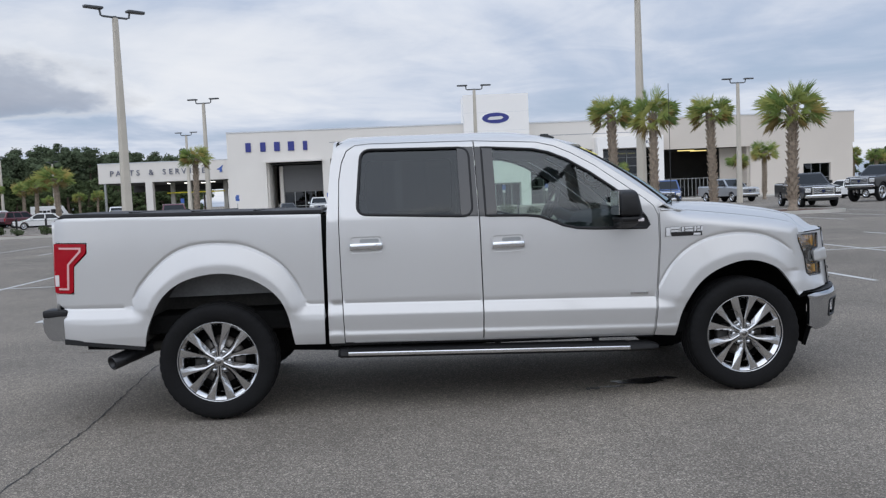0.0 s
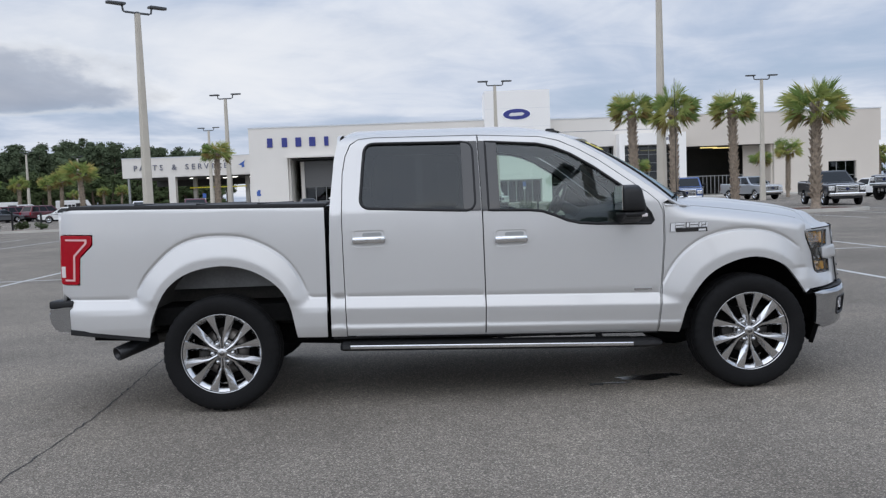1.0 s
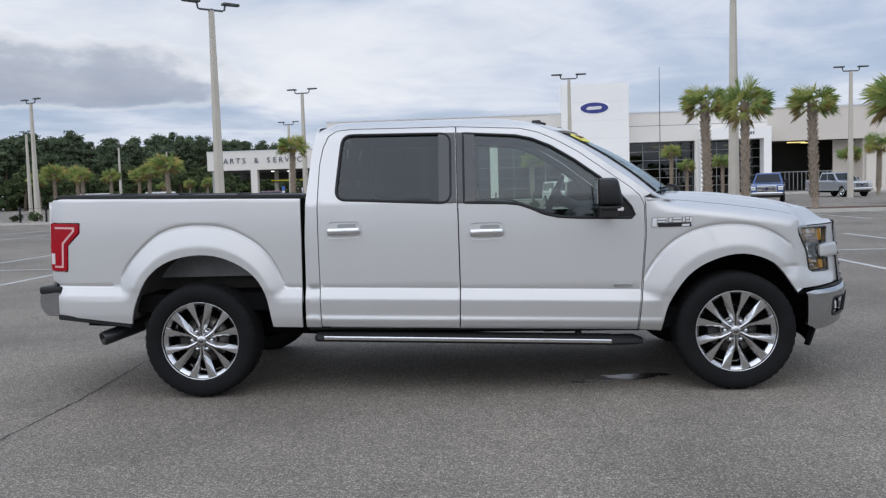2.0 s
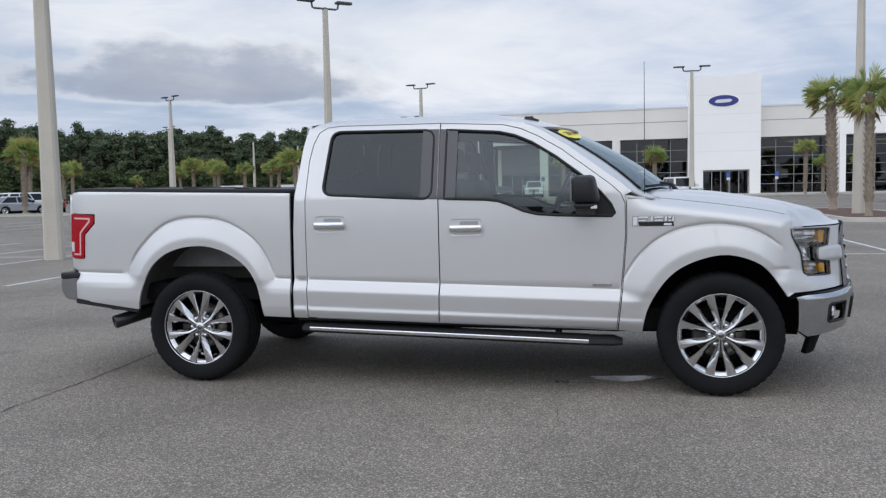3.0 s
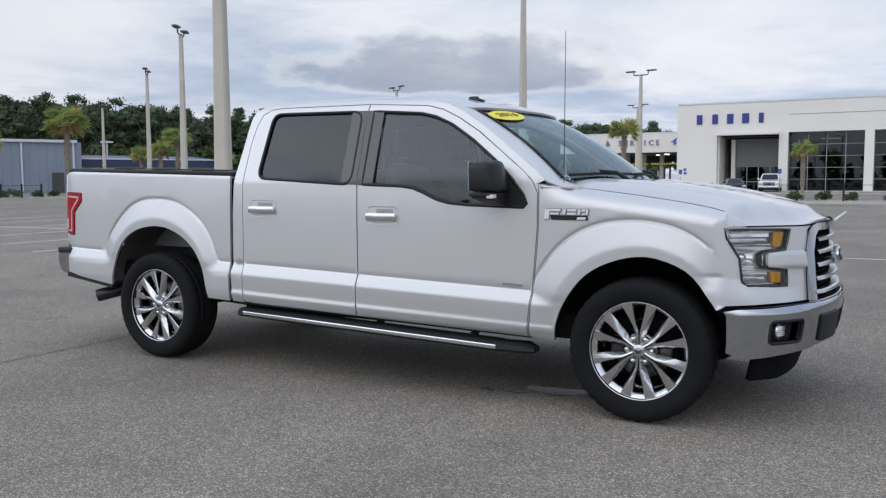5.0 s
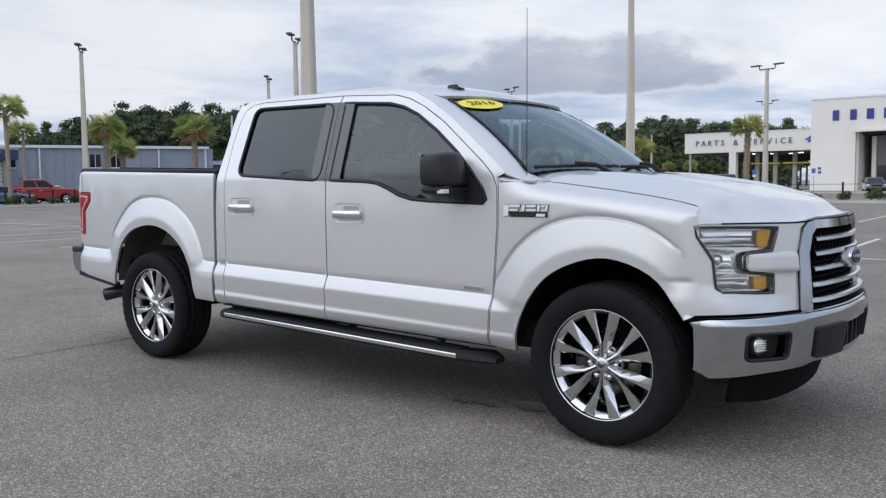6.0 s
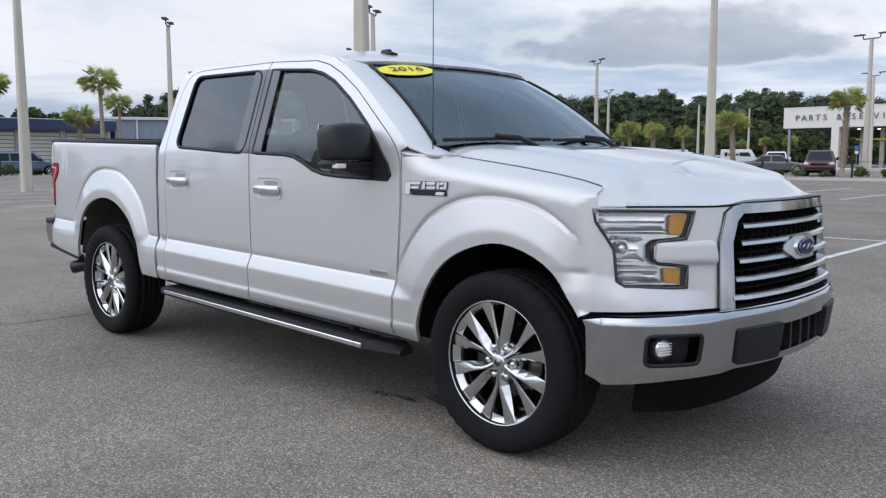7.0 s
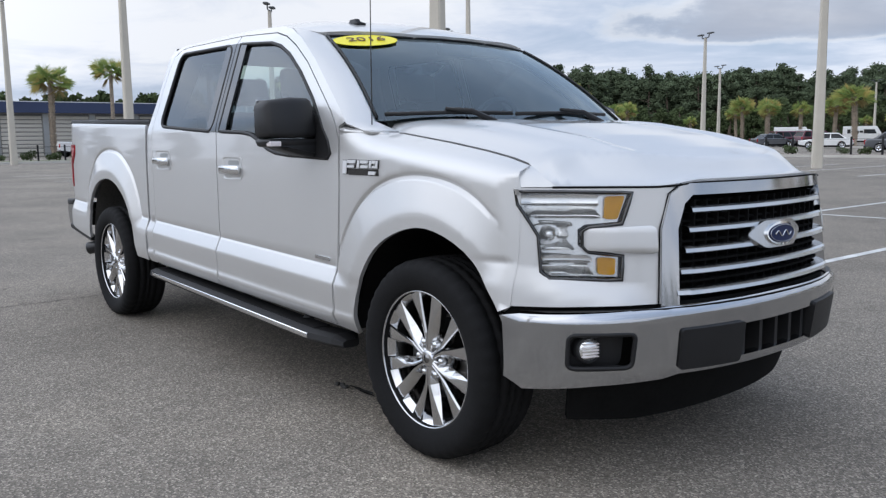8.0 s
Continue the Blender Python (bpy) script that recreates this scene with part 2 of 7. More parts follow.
M["beige_cladding"] = material("beige_cladding", (0.52, 0.49, 0.43), 0.6, 0.1, 0.08, 0.3, 10)
M["navy_roof"] = material("navy_roof", (0.035, 0.05, 0.11), 0.45, 0.2, 0.1, 0.3, 10)
M["roof_white"] = material("roof_trim", (0.62, 0.64, 0.66), 0.5, 0, 0.08)
M["palm_trunk"] = material("palm_trunk", (0.30, 0.245, 0.19), 0.95, 0, 0.45, 7, 40, bump=0.01)


def leaf_material(name, stops, rough=0.5, through_light=0.35):
    """Leaves that differ one by one and let some light through."""
    m = bpy.data.materials.new(name)
    m.use_nodes = True
    nt = m.node_tree
    b = nt.nodes["Principled BSDF"]
    b.inputs["Roughness"].default_value = rough
    b.inputs["Specular IOR Level"].default_value = 0.35
    geo = nt.nodes.new("ShaderNodeNewGeometry")
    ramp = nt.nodes.new("ShaderNodeValToRGB")
    while len(ramp.color_ramp.elements) < len(stops):
        ramp.color_ramp.elements.new(0.5)
    for e, (p, c) in zip(ramp.color_ramp.elements, stops):
        e.position, e.color = p, (*c, 1)
    nt.links.new(geo.outputs["Random Per Island"], ramp.inputs[0])
    nt.links.new(ramp.outputs[0], b.inputs["Base Color"])
    tr = nt.nodes.new("ShaderNodeBsdfTranslucent")
    nt.links.new(ramp.outputs[0], tr.inputs[0])
    mix = nt.nodes.new("ShaderNodeMixShader")
    mix.inputs[0].default_value = through_light
    nt.links.new(b.outputs[0], mix.inputs[1])
    nt.links.new(tr.outputs[0], mix.inputs[2])
    nt.links.new(mix.outputs[0], nt.nodes["Material Output"].inputs["Surface"])
    return m


M["palm_leaf"] = leaf_material("palm_leaf", [(0.0, (0.20, 0.29, 0.09)), (0.50, (0.33, 0.42, 0.14)), (0.84, (0.50, 0.50, 0.17)), (0.98, (0.56, 0.45, 0.17))], 0.45, 0.48)
M["palm_dry"] = leaf_material("palm_dry_leaf", [(0.0, (0.20, 0.16, 0.07)), (0.6, (0.31, 0.23, 0.09)), (1.0, (0.25, 0.16, 0.08))], 0.7)
M["pine_leaf"] = material("pine_needles", (0.078, 0.100, 0.058), 0.9, 0, 0.5, 0.22, 1.2, spec=0.08)
M["bush_leaf"] = material("bush_leaf", (0.068, 0.092, 0.040), 0.8, 0, 0.4, 0.4, 14, spec=0.15)
M["bark"] = material("bark", (0.10, 0.075, 0.055), 0.95, 0, 0.3, 2, 12, bump=0.01)
M["grass"] = material("grass", (0.09, 0.12, 0.04), 0.9, 0, 0.35, 0.6, 8, bump=0.02, dirt=(0.13, 0.11, 0.06))
M["mulch"] = material("mulch", (0.12, 0.065, 0.045), 0.95, 0, 0.35, 2, 30, bump=0.02)
M["plate_white"] = material("sign_white", (0.7, 0.7, 0.7), 0.5)
M["sign_blue"] = material("sign_blue", (0.05, 0.12, 0.4), 0.5)
M["strip"] = lamp_material("strip_light", (1.0, 0.80, 0.30), 1.2)
M["bay_lamp"] = lamp_material("bay_lamp", (1.0, 0.97, 0.9), 3.0)
M["car_glass"] = material("car_glass_dark", (0.012, 0.015, 0.018), 0.06, 0, 0.1, 3, 30, rvar=0.01, spec=0.3)


def asphalt_material():
    m = bpy.data.materials.new("asphalt")
    m.use_nodes = True
    nt = m.node_tree
    b = nt.nodes["Principled BSDF"]
    co = nt.nodes.new("ShaderNodeTexCoord").outputs["Object"]

    def tex(s, d, r=0.5):
        n = nt.nodes.new("ShaderNodeTexNoise")
        n.inputs["Scale"].default_value, n.inputs["Detail"].default_value, n.inputs["Roughness"].default_value = s, d, r
        nt.links.new(co, n.inputs["Vector"])
        return n.outputs["Fac"]

    def ramp(f, stops):
        n = nt.nodes.new("ShaderNodeValToRGB")
        while len(n.color_ramp.elements) < len(stops):
            n.color_ramp.elements.new(0.5)
        for e, (p, c) in zip(n.color_ramp.elements, stops):
            e.position, e.color = p, (*c, 1)
        nt.links.new(f, n.inputs[0])
        return n.outputs[0]

    def mix(kind, f, a, c):
        n = nt.nodes.new("ShaderNodeMix")
        n.data_type, n.blend_type = "RGBA", kind
        n.inputs[0].default_value = f
        nt.links.new(a, n.inputs[6])
        nt.links.new(c, n.inputs[7])
        return n.outputs[2]

    vor = nt.nodes.new("ShaderNodeTexVoronoi")
    vor.inputs["Scale"].default_value = 140
    nt.links.new(co, vor.inputs["Vector"])
    sepc = nt.nodes.new("ShaderNodeSeparateColor")
    nt.links.new(vor.outputs["Color"], sepc.inputs[0])
    stone = ramp(sepc.outputs[0], [(0.0, (0.111, 0.098, 0.082)), (0.45, (0.181, 0.159, 0.133)), (0.82, (0.269, 0.238, 0.199)), (1.0, (0.462, 0.408, 0.342))])
    patch = ramp(tex(0.42, 7, 0.62), [(0.30, (0.74, 0.735, 0.73)), (0.5, (0.98, 0.98, 0.98)), (0.70, (1.20, 1.185, 1.16))])
    spots = ramp(tex(2.6, 5, 0.6), [(0.28, (0.72, 0.71, 0.70)), (0.42, (1, 1, 1))])
    far = ramp(tex(0.05, 3), [(0.35, (0.92, 0.92, 0.92)), (0.65, (1.1, 1.1, 1.1))])
    c = mix("MULTIPLY", 1.0, stone, patch)
    c = mix("MULTIPLY", 0.7, c, spots)
    c = mix("MULTIPLY", 1.0, c, far)
    nt.links.new(c, b.inputs["Base Color"])
    b.inputs["Roughness"].default_value = 0.88
    b.inputs["Specular IOR Level"].default_value = 0.35
    bn = nt.nodes.new("ShaderNodeBump")
    bn.inputs["Strength"].default_value, bn.inputs["Distance"].default_value = 0.6, 0.0045
    nt.links.new(vor.outputs["Distance"], bn.inputs["Height"])
    nt.links.new(bn.outputs[0], b.inputs["Normal"])
    return m


M["asphalt"] = asphalt_material()
M["stain"] = material("wet_stain", (0.035, 0.034, 0.033), 0.25, 0, 0.3, 6, 60)
M["crack"] = material("crack_fill", (0.05, 0.049, 0.047), 0.9, 0, 0.3, 8, 60)

M["van_green"] = material("van_green_band", (0.10, 0.42, 0.14), 0.4, 0, 0.1)
M["van_orange"] = material("van_orange_patch", (0.75, 0.25, 0.10), 0.4, 0, 0.1)

M["surround"] = material("surround_chrome", (0.46, 0.47, 0.49), 0.11, 1.0, 0.03, 6, 80, rvar=0.02)

# ---- mesh helpers ----
from mathutils.geometry import delaunay_2d_cdt


def finish(name, me, mat, parent=None, label="", smooth=False):
    for mm in (mat if isinstance(mat, (list, tuple)) else [mat]):
        me.materials.append(M[mm] if isinstance(mm, str) else mm)
    if smooth:
        me.polygons.foreach_set("use_smooth", [True] * len(me.polygons))
    ob = new(name, me)
    if parent is not None:
        ob.parent = parent
    if label:
        ob["label"] = label
    return ob


def part(name, bm, mat, parent=None, label="", smooth=False):
    """One mesh object out of a bmesh."""
    me = bpy.data.meshes.new(name)
    bm.normal_update()
    bm.to_mesh(me)
    bm.free()
    return finish(name, me, mat, parent, label, smooth)


def thing(name, label, category, m=None, group="", kind=""):
    ob = new(name)
    if m is not None:
        ob.matrix_world = m
    return tagged(ob, label, category, group, kind)


def add_box(bm, x0, y0, z0, x1, y1, z1, bevel=0.0):
    r = bmesh.ops.create_cube(bm, size=1)
    vs = r["verts"]
    bmesh.ops.scale(bm, vec=(x1 - x0, y1 - y0, z1 - z0), verts=vs)
    bmesh.ops.translate(bm, vec=((x0 + x1) / 2, (y0 + y1) / 2, (z0 + z1) / 2), verts=vs)
    if bevel:
        es = list({e for v in vs for e in v.link_edges})
        bmesh.ops.bevel(bm, geom=es, offset=bevel, segments=2, affect="EDGES", profile=0.5)
    return vs


def box(x0, y0, z0, x1, y1, z1, bevel=0.0):
    bm = bmesh.new()
    add_box(bm, x0, y0, z0, x1, y1, z1, bevel)
    return bm


def tube(path, r, n=8, taper=None, cap=True):
    """A round bar along a list of points. taper: radii."""
    bm = bmesh.new()
    add_tube(bm, path, r, n, taper, cap)
    return bm


def add_tube(bm, path, r, n=8, taper=None, cap=True):
    path = [Vector(p) for p in path]
    rings = []
    for i, p in enumerate(path):
        d = (path[min(i + 1, len(path) - 1)] - path[max(i - 1, 0)]).normalized()
        a = d.orthogonal().normalized() if abs(d.z) < 0.9 else Vector((1, 0, 0))
        a = (a - d * a.dot(d)).normalized()
        if abs(d.z) < 0.9:
            a = Vector((0, 0, 1)) - d * d.z
            a.normalize()
        b = d.cross(a)
        rr = taper[i] if taper else r
        rings.append([bm.verts.new(p + (a * math.cos(t) + b * math.sin(t)) * rr) for t in (2 * math.pi * k / n for k in range(n))])
    for u, v in zip(rings, rings[1:]):
        for k in range(n):
            bm.faces.new((u[k], u[(k + 1) % n], v[(k + 1) % n], v[k]))
    if cap:
        bm.faces.new(rings[0][::-1])
        bm.faces.new(rings[-1])


def lathe(profile, segs=64, axis="y"):
    """Turn (radius, height) points round an axis."""
    bm = bmesh.new()
    rings = []
    for r, h in profile:
        ring = []
        for k in range(segs):
            t = 2 * math.pi * k / segs
            p = (r * math.cos(t), h, r * math.sin(t)) if axis == "y" else (r * math.cos(t), r * math.sin(t), h)
            ring.append(bm.verts.new(p))
        rings.append(ring)
    for u, v in zip(rings, rings[1:]):
        for k in range(segs):
            bm.faces.new((u[k], u[(k + 1) % segs], v[(k + 1) % segs], v[k]))
    bmesh.ops.recalc_face_normals(bm, faces=bm.faces)
    return bm


def slab(outline, lo, hi, axis="z", bevel=0.0):
    """An outline in a plane, thickened along an axis from lo to hi."""
    bm = bmesh.new()
    put = {"z": lambda a, b, h: (a, b, h), "y": lambda a, b, h: (a, h, b), "x": lambda a, b, h: (h, a, b)}[axis]
    low = [bm.verts.new(put(a, b, lo)) for a, b in outline]
    top = [bm.verts.new(put(a, b, hi)) for a, b in outline]
    n = len(outline)
    bm.faces.new(low)
    bm.faces.new(top)
    for k in range(n):
        bm.faces.new((low[k], low[(k + 1) % n], top[(k + 1) % n], top[k]))
    bmesh.ops.recalc_face_normals(bm, faces=bm.faces)
    if bevel:
        bmesh.ops.bevel(bm, geom=list(bm.edges), offset=bevel, segments=2, affect="EDGES", profile=0.5)
    return bm


def smooth_line(pts, sub=6, closed=False):
    """Catmull-Rom through 2D points."""
    out, n = [], len(pts)
    P = [Vector(p) for p in pts]
    for i in range(n if closed else n - 1):
        p0 = P[(i - 1) % n] if closed or i else P[0] * 2 - P[1]
        p1, p2 = P[i], P[(i + 1) % n]
        p3 = P[(i + 2) % n] if closed or i + 2 < n else P[-1] * 2 - P[-2]
        for k in range(sub):
            t = k / sub
            out.append(tuple(0.5 * ((2 * p1) + (p2 - p0) * t + (2 * p0 - 5 * p1 + 4 * p2 - p3) * t * t + (3 * p1 - p0 - 3 * p2 + p3) * t ** 3)))
    if not closed:
        out.append(tuple(P[-1]))
    return out


def round_corners(pts, r, seg=4):
    """A closed outline with its corners rounded."""
    out, n = [], len(pts)
    for i in range(n):
        p, a, b = Vector(pts[i]), Vector(pts[i - 1]), Vector(pts[(i + 1) % n])
        ra = min(r, (a - p).length * 0.45)
        rb = min(r, (b - p).length * 0.45)
        s, e = p + (a - p).normalized() * ra, p + (b - p).normalized() * rb
        for k in range(seg + 1):
            t = k / seg
            out.append(tuple(s * (1 - t) ** 2 + p * 2 * t * (1 - t) + e * t * t))
    return out


def densify(pts, step, closed=True):
    out, n = [], len(pts)
    for i in range(n if closed else n - 1):
        a, b = Vector(pts[i]), Vector(pts[(i + 1) % n])
        k = max(1, int((b - a).length / step))
        out += [tuple(a.lerp(b, j / k)) for j in range(k)]
    if not closed:
        out.append(tuple(pts[-1]))
    return out


def inside(px, py, poly):
    """Which of the points lie in a polygon."""
    q = np.array(poly)
    x0, y0 = q[:, 0], q[:, 1]
    x1, y1 = np.roll(x0, -1), np.roll(y0, -1)
    px, py = np.asarray(px)[:, None], np.asarray(py)[:, None]
    cond = (y0 > py) != (y1 > py)
    xi = (x1 - x0) * (py - y0) / np.where(y1 == y0, 1e-12, y1 - y0) + x0
    return (np.sum(cond & (px < xi), axis=1) % 2) == 1


def line_distance(px, py, poly, closed=True):
    q = np.array(poly)
    a = q if closed else q[:-1]
    b = np.roll(q, -1, axis=0) if closed else q[1:]
    d = b - a
    p = np.stack([np.asarray(px), np.asarray(py)], 1)[:, None, :]
    t = np.clip(((p - a) * d).sum(2) / np.maximum((d * d).sum(1), 1e-12), 0, 1)
    return np.sqrt((((a + t[..., None] * d) - p) ** 2).sum(2)).min(1)


def sheet(name, outline, surf, mat, parent, holes=(), step=0.04, thick=0.018, label="", edge=None, lines=()):
    """A curved panel: the outline (with holes) filled finely and laid on surf(a, b) -> point, its rim turned inwards."""
    edge = edge or step
    rims = [densify(outline, edge)] + [densify(h, edge) for h in holes]
    flat, cons = [], []
    for rim in rims:
        s = len(flat)
        flat += rim
        cons += [(s + k, s + (k + 1) % len(rim)) for k in range(len(rim))]
    guides = [densify(g, step, False) for g in lines]
    for g in guides:
        k0 = len(flat)
        flat += g
        cons += [(k0 + k, k0 + k + 1) for k in range(len(g) - 1)]
    lo, hi = np.min(rims[0], 0), np.max(rims[0], 0)
    ga, gb = np.meshgrid(np.arange(lo[0] + step / 2, hi[0], step), np.arange(lo[1] + step / 2, hi[1], step))
    ga, gb = ga.ravel(), gb.ravel()
    keep = inside(ga, gb, rims[0])
    for h in rims[1:]:
        keep &= ~inside(ga, gb, h)
    ga, gb = ga[keep], gb[keep]
    if len(ga):
        far = np.min([line_distance(ga, gb, r) for r in rims] + [line_distance(ga, gb, g, False) for g in guides], 0) > 0.45 * step
        flat += list(zip(ga[far].tolist(), gb[far].tolist()))
    vs, _, fs = delaunay_2d_cdt([Vector(p) for p in flat], cons, [], 0, 1e-6)[:3]
    tri = np.array([list(f) for f in fs])
    vv = np.array([tuple(v) for v in vs])
    cen = vv[tri].mean(1)
    keep = inside(cen[:, 0], cen[:, 1], rims[0])
    for h in rims[1:]:
        keep &= ~inside(cen[:, 0], cen[:, 1], h)
    tri = tri[keep]
    pts, nor = [], []
    e = 0.005
    for a, b in vv:
        p = Vector(surf(a, b))
        n = (Vector(surf(a + e, b)) - Vector(surf(a - e, b))).cross(Vector(surf(a, b + e)) - Vector(surf(a, b - e)))
        pts.append(p)
        nor.append(n.normalized() if n.length else Vector((0, 0, 1)))
    mid = sum(pts, Vector()) / len(pts)
    # face away from the truck's core line
    core = Vector((max(-2.5, min(0.0, mid.x)), 0, 0.7))
    flip = sum(nn.dot(p - core) for nn, p in zip(nor, pts)) < 0
    if flip:
        nor = [-n for n in nor]
    faces = []
    for f in tri:
        a, b, c = (int(i) for i in f)
        g = (pts[b] - pts[a]).cross(pts[c] - pts[a])
        faces.append((a, b, c) if g.dot(nor[a] + nor[b] + nor[c]) >= 0 else (a, c, b))
    count = {}
    for f in faces:
        for u, v in ((f[0], f[1]), (f[1], f[2]), (f[2], f[0])):
            count[(u, v)] = 1
    border = [(u, v) for u, v in count if (v, u) not in count]
    if thick:
        top, low = {}, {}
        for u, v in border:
            for i in (u, v):
                if i not in top:
                    top[i] = len(pts)
                    pts.append(pts[i].copy())
                    nor.append(Vector())
                    low[i] = len(pts)
                    pts.append(pts[i] - nor[i] * thick)
                    nor.append(Vector())
        for u, v in border:
            g = (pts[v] - pts[u]).cross(nor[u])
            for i in (top[u], low[u], top[v], low[v]):
                nor[i] = nor[i] + g
            faces.append((top[v], top[u], low[u], low[v]))
    me = bpy.data.meshes.new(name)
    me.from_pydata(pts, [], faces)
    me.update()
    me.polygons.foreach_set("use_smooth", [True] * len(me.polygons))
    me.normals_split_custom_set_from_vertices([n.normalized() if n.length else Vector((0, 0, 1)) for n in nor])
    return finish(name, me, mat, parent, label)


def lettering(text, size, depth, name, mat, parent, m, label="", spacing=1.0):
    """Raised letters with the built-in font, one mesh."""
    cu = bpy.data.curves.new(name, "FONT")
    cu.body, cu.size, cu.extrude = text, size, depth
    cu.space_character, cu.align_x, cu.align_y = spacing, "CENTER", "CENTER"
    cu.resolution_u = 3
    ob = bpy.data.objects.new(name, cu)
    scene.collection.objects.link(ob)
    me = bpy.data.meshes.new_from_object(ob.evaluated_get(bpy.context.evaluated_depsgraph_get()))
    bpy.data.objects.remove(ob)
    bpy.data.curves.remove(cu)
    me.name = name
    out = finish(name, me, mat, parent, label)
    out.matrix_basis = m
    return out

# ---- ground ----
def grid_sheet(name, x0, y0, x1, y1, z, mat, kind, label, category, cells=1):
    bm = bmesh.new()
    bmesh.ops.create_grid(bm, x_segments=cells, y_segments=cells, size=0.5)
    for v in bm.verts:
        v.co = ((x0 + x1) / 2 + v.co.x * (x1 - x0), (y0 + y1) / 2 + v.co.y * (y1 - y0), z)
    return tagged(part(name, bm, mat), label, category, kind=kind)


grid_sheet("ground", -1500, -1500, 1500, 1500, 0.0, "asphalt", "structure", "worn grey asphalt of a wide car park", "ground", 8)

# ---- the silver pickup: x forward, front axle at 0, near side at negative y ----
ARCH_R = smooth_line([(-4.157, 0.535), (-4.147, 0.60), (-4.118, 0.694), (-4.026, 0.862), (-3.87, 0.969), (-3.65, 1.007), (-3.457, 0.969), (-3.292, 0.865), (-3.204, 0.726), (-3.158, 0.50)], 4)
FLARE_R = smooth_line([(-4.27, 0.70), (-4.205, 0.888), (-4.128, 0.999), (-3.978, 1.133), (-3.825, 1.195), (-3.636, 1.206), (-3.449, 1.175), (-3.265, 1.074), (-3.157, 0.954), (-3.085, 0.80), (-3.06, 0.68)], 4)
ARCH_F = smooth_line([(-0.499, 0.412), (-0.454, 0.59), (-0.327, 0.784), (-0.161, 0.888), (0.044, 0.927), (0.249, 0.858), (0.371, 0.711), (0.408, 0.655)], 4)
FLARE_F = smooth_line([(-0.64, 0.68), (-0.605, 0.775), (-0.52, 0.911), (-0.395, 1.025), (-0.231, 1.098), (-0.025, 1.121), (0.18, 1.088), (0.344, 0.993), (0.47, 0.85)], 4)
FENDER_TOP = [(-0.70, 1.325), (-0.3, 1.286), (0.0, 1.248), (0.2, 1.218), (0.33, 1.194), (0.43, 1.168), (0.475, 1.135), (0.52, 1.10), (0.6, 1.0)]


def interp(x, table):
    return float(np.interp(x, [p[0] for p in table], [p[1] for p in table]))


def sstep(t):
    t = max(0.0, min(1.0, t))
    return t * t * (3 - 2 * t)


def seg_distance(x, z, poly):
    best = 9.0
    for (ax, az), (bx, bz) in zip(poly, poly[1:]):
        dx, dz = bx - ax, bz - az
        t = max(0.0, min(1.0, ((x - ax) * dx + (z - az) * dz) / (dx * dx + dz * dz)))
        best = min(best, math.hypot(ax + t * dx - x, az + t * dz - z))
    return best


def crease(x):
    return 0.68 - 0.0275 * x + 0.16 * sstep((x - 0.05) / 0.24)


def offset_line(pts, d):
    """A polyline moved to its left by d."""
    out = []
    for i, q in enumerate(pts):
        a, b = Vector(pts[max(0, i - 1)]), Vector(pts[min(len(pts) - 1, i + 1)])
        t = (b - a).normalized()
        out.append((q[0] - t.y * d, q[1] + t.x * d))
    return out


BAND = [(-0.016, 0.0), (-0.003, -0.006), (0.005, 0.001), (0.070, 0.029), (0.082, 0.031), (0.180, 0.029), (0.190, 0.030), (0.212, 0.039), (0.222, 0.039), (0.30, 0.020)]
PLAIN_BAND = [(-0.016, 0.0), (-0.003, -0.006), (0.005, 0.001), (0.070, 0.024), (0.10, 0.029), (0.20, 0.034), (0.30, 0.030)]
FLARE_SECTION = [(0.0, 0.0), (0.06, 0.005), (0.64, 0.034), (0.72, 0.0365), (1.0, 0.0345)]


def proud(x, z):
    """How far the lower band and the wheel flares stand out, with a fine groove along their edges."""
    c = crease(x) - z
    out = band = interp(c, BAND if -2.945 < x < -0.5 else PLAIN_BAND)
    for arch, fl, cx in ((ARCH_R, FLARE_R, -3.65), (ARCH_F, FLARE_F, -0.03)):
        if abs(x - cx) < 0.75 and 0.3 < z < 1.3:
            ends = sstep((z - crease(x) - 0.01) / 0.16)
            if inside([x], [z], arch + fl[::-1])[0]:
                a, f = seg_distance(x, z, arch), seg_distance(x, z, fl)
                fl_out = interp(f / (a + f + 1e-6), FLARE_SECTION)
                out = min(0.039, (max(0.0, out) ** 3 + fl_out ** 3) ** (1 / 3)) - 0.013 * ends * sstep(1 - f / 0.008)
            elif seg_distance(x, z, arch) < 0.03:
                out = max(out, 0.0345)
            elif z > crease(x) + 0.01:
                f = seg_distance(x, z, fl)
                out -= 0.013 * ends * max(0.0, 1 - f / 0.018)
    low = sstep((z - crease(x) + 0.13) / 0.13)
    keep = 1 - sstep((x - 0.22) / 0.24)
    return band + (out - band) * keep * low


def half_width(x, z):
    """Half the body's width at the side."""
    k = z - (1.33 - 0.02 * (x + 1.7))
    w = 0.962 - 0.10 * max(0.0, z - 1.05) ** 2
    if z < 0.75:
        w -= 0.25 * (0.75 - z) ** 2
    if z < 0.53:
        w -= 1.6 * (0.53 - z) ** 2
    if x < -4.3:
        w -= 0.13 * (x + 4.3) ** 2 + 0.03 * max(0.0, (-4.6 - x) / 0.15) ** 2
    if x > -0.2:
        w -= 0.13 * max(0.0, x + 0.15) ** 2
    return w + proud(x, z)


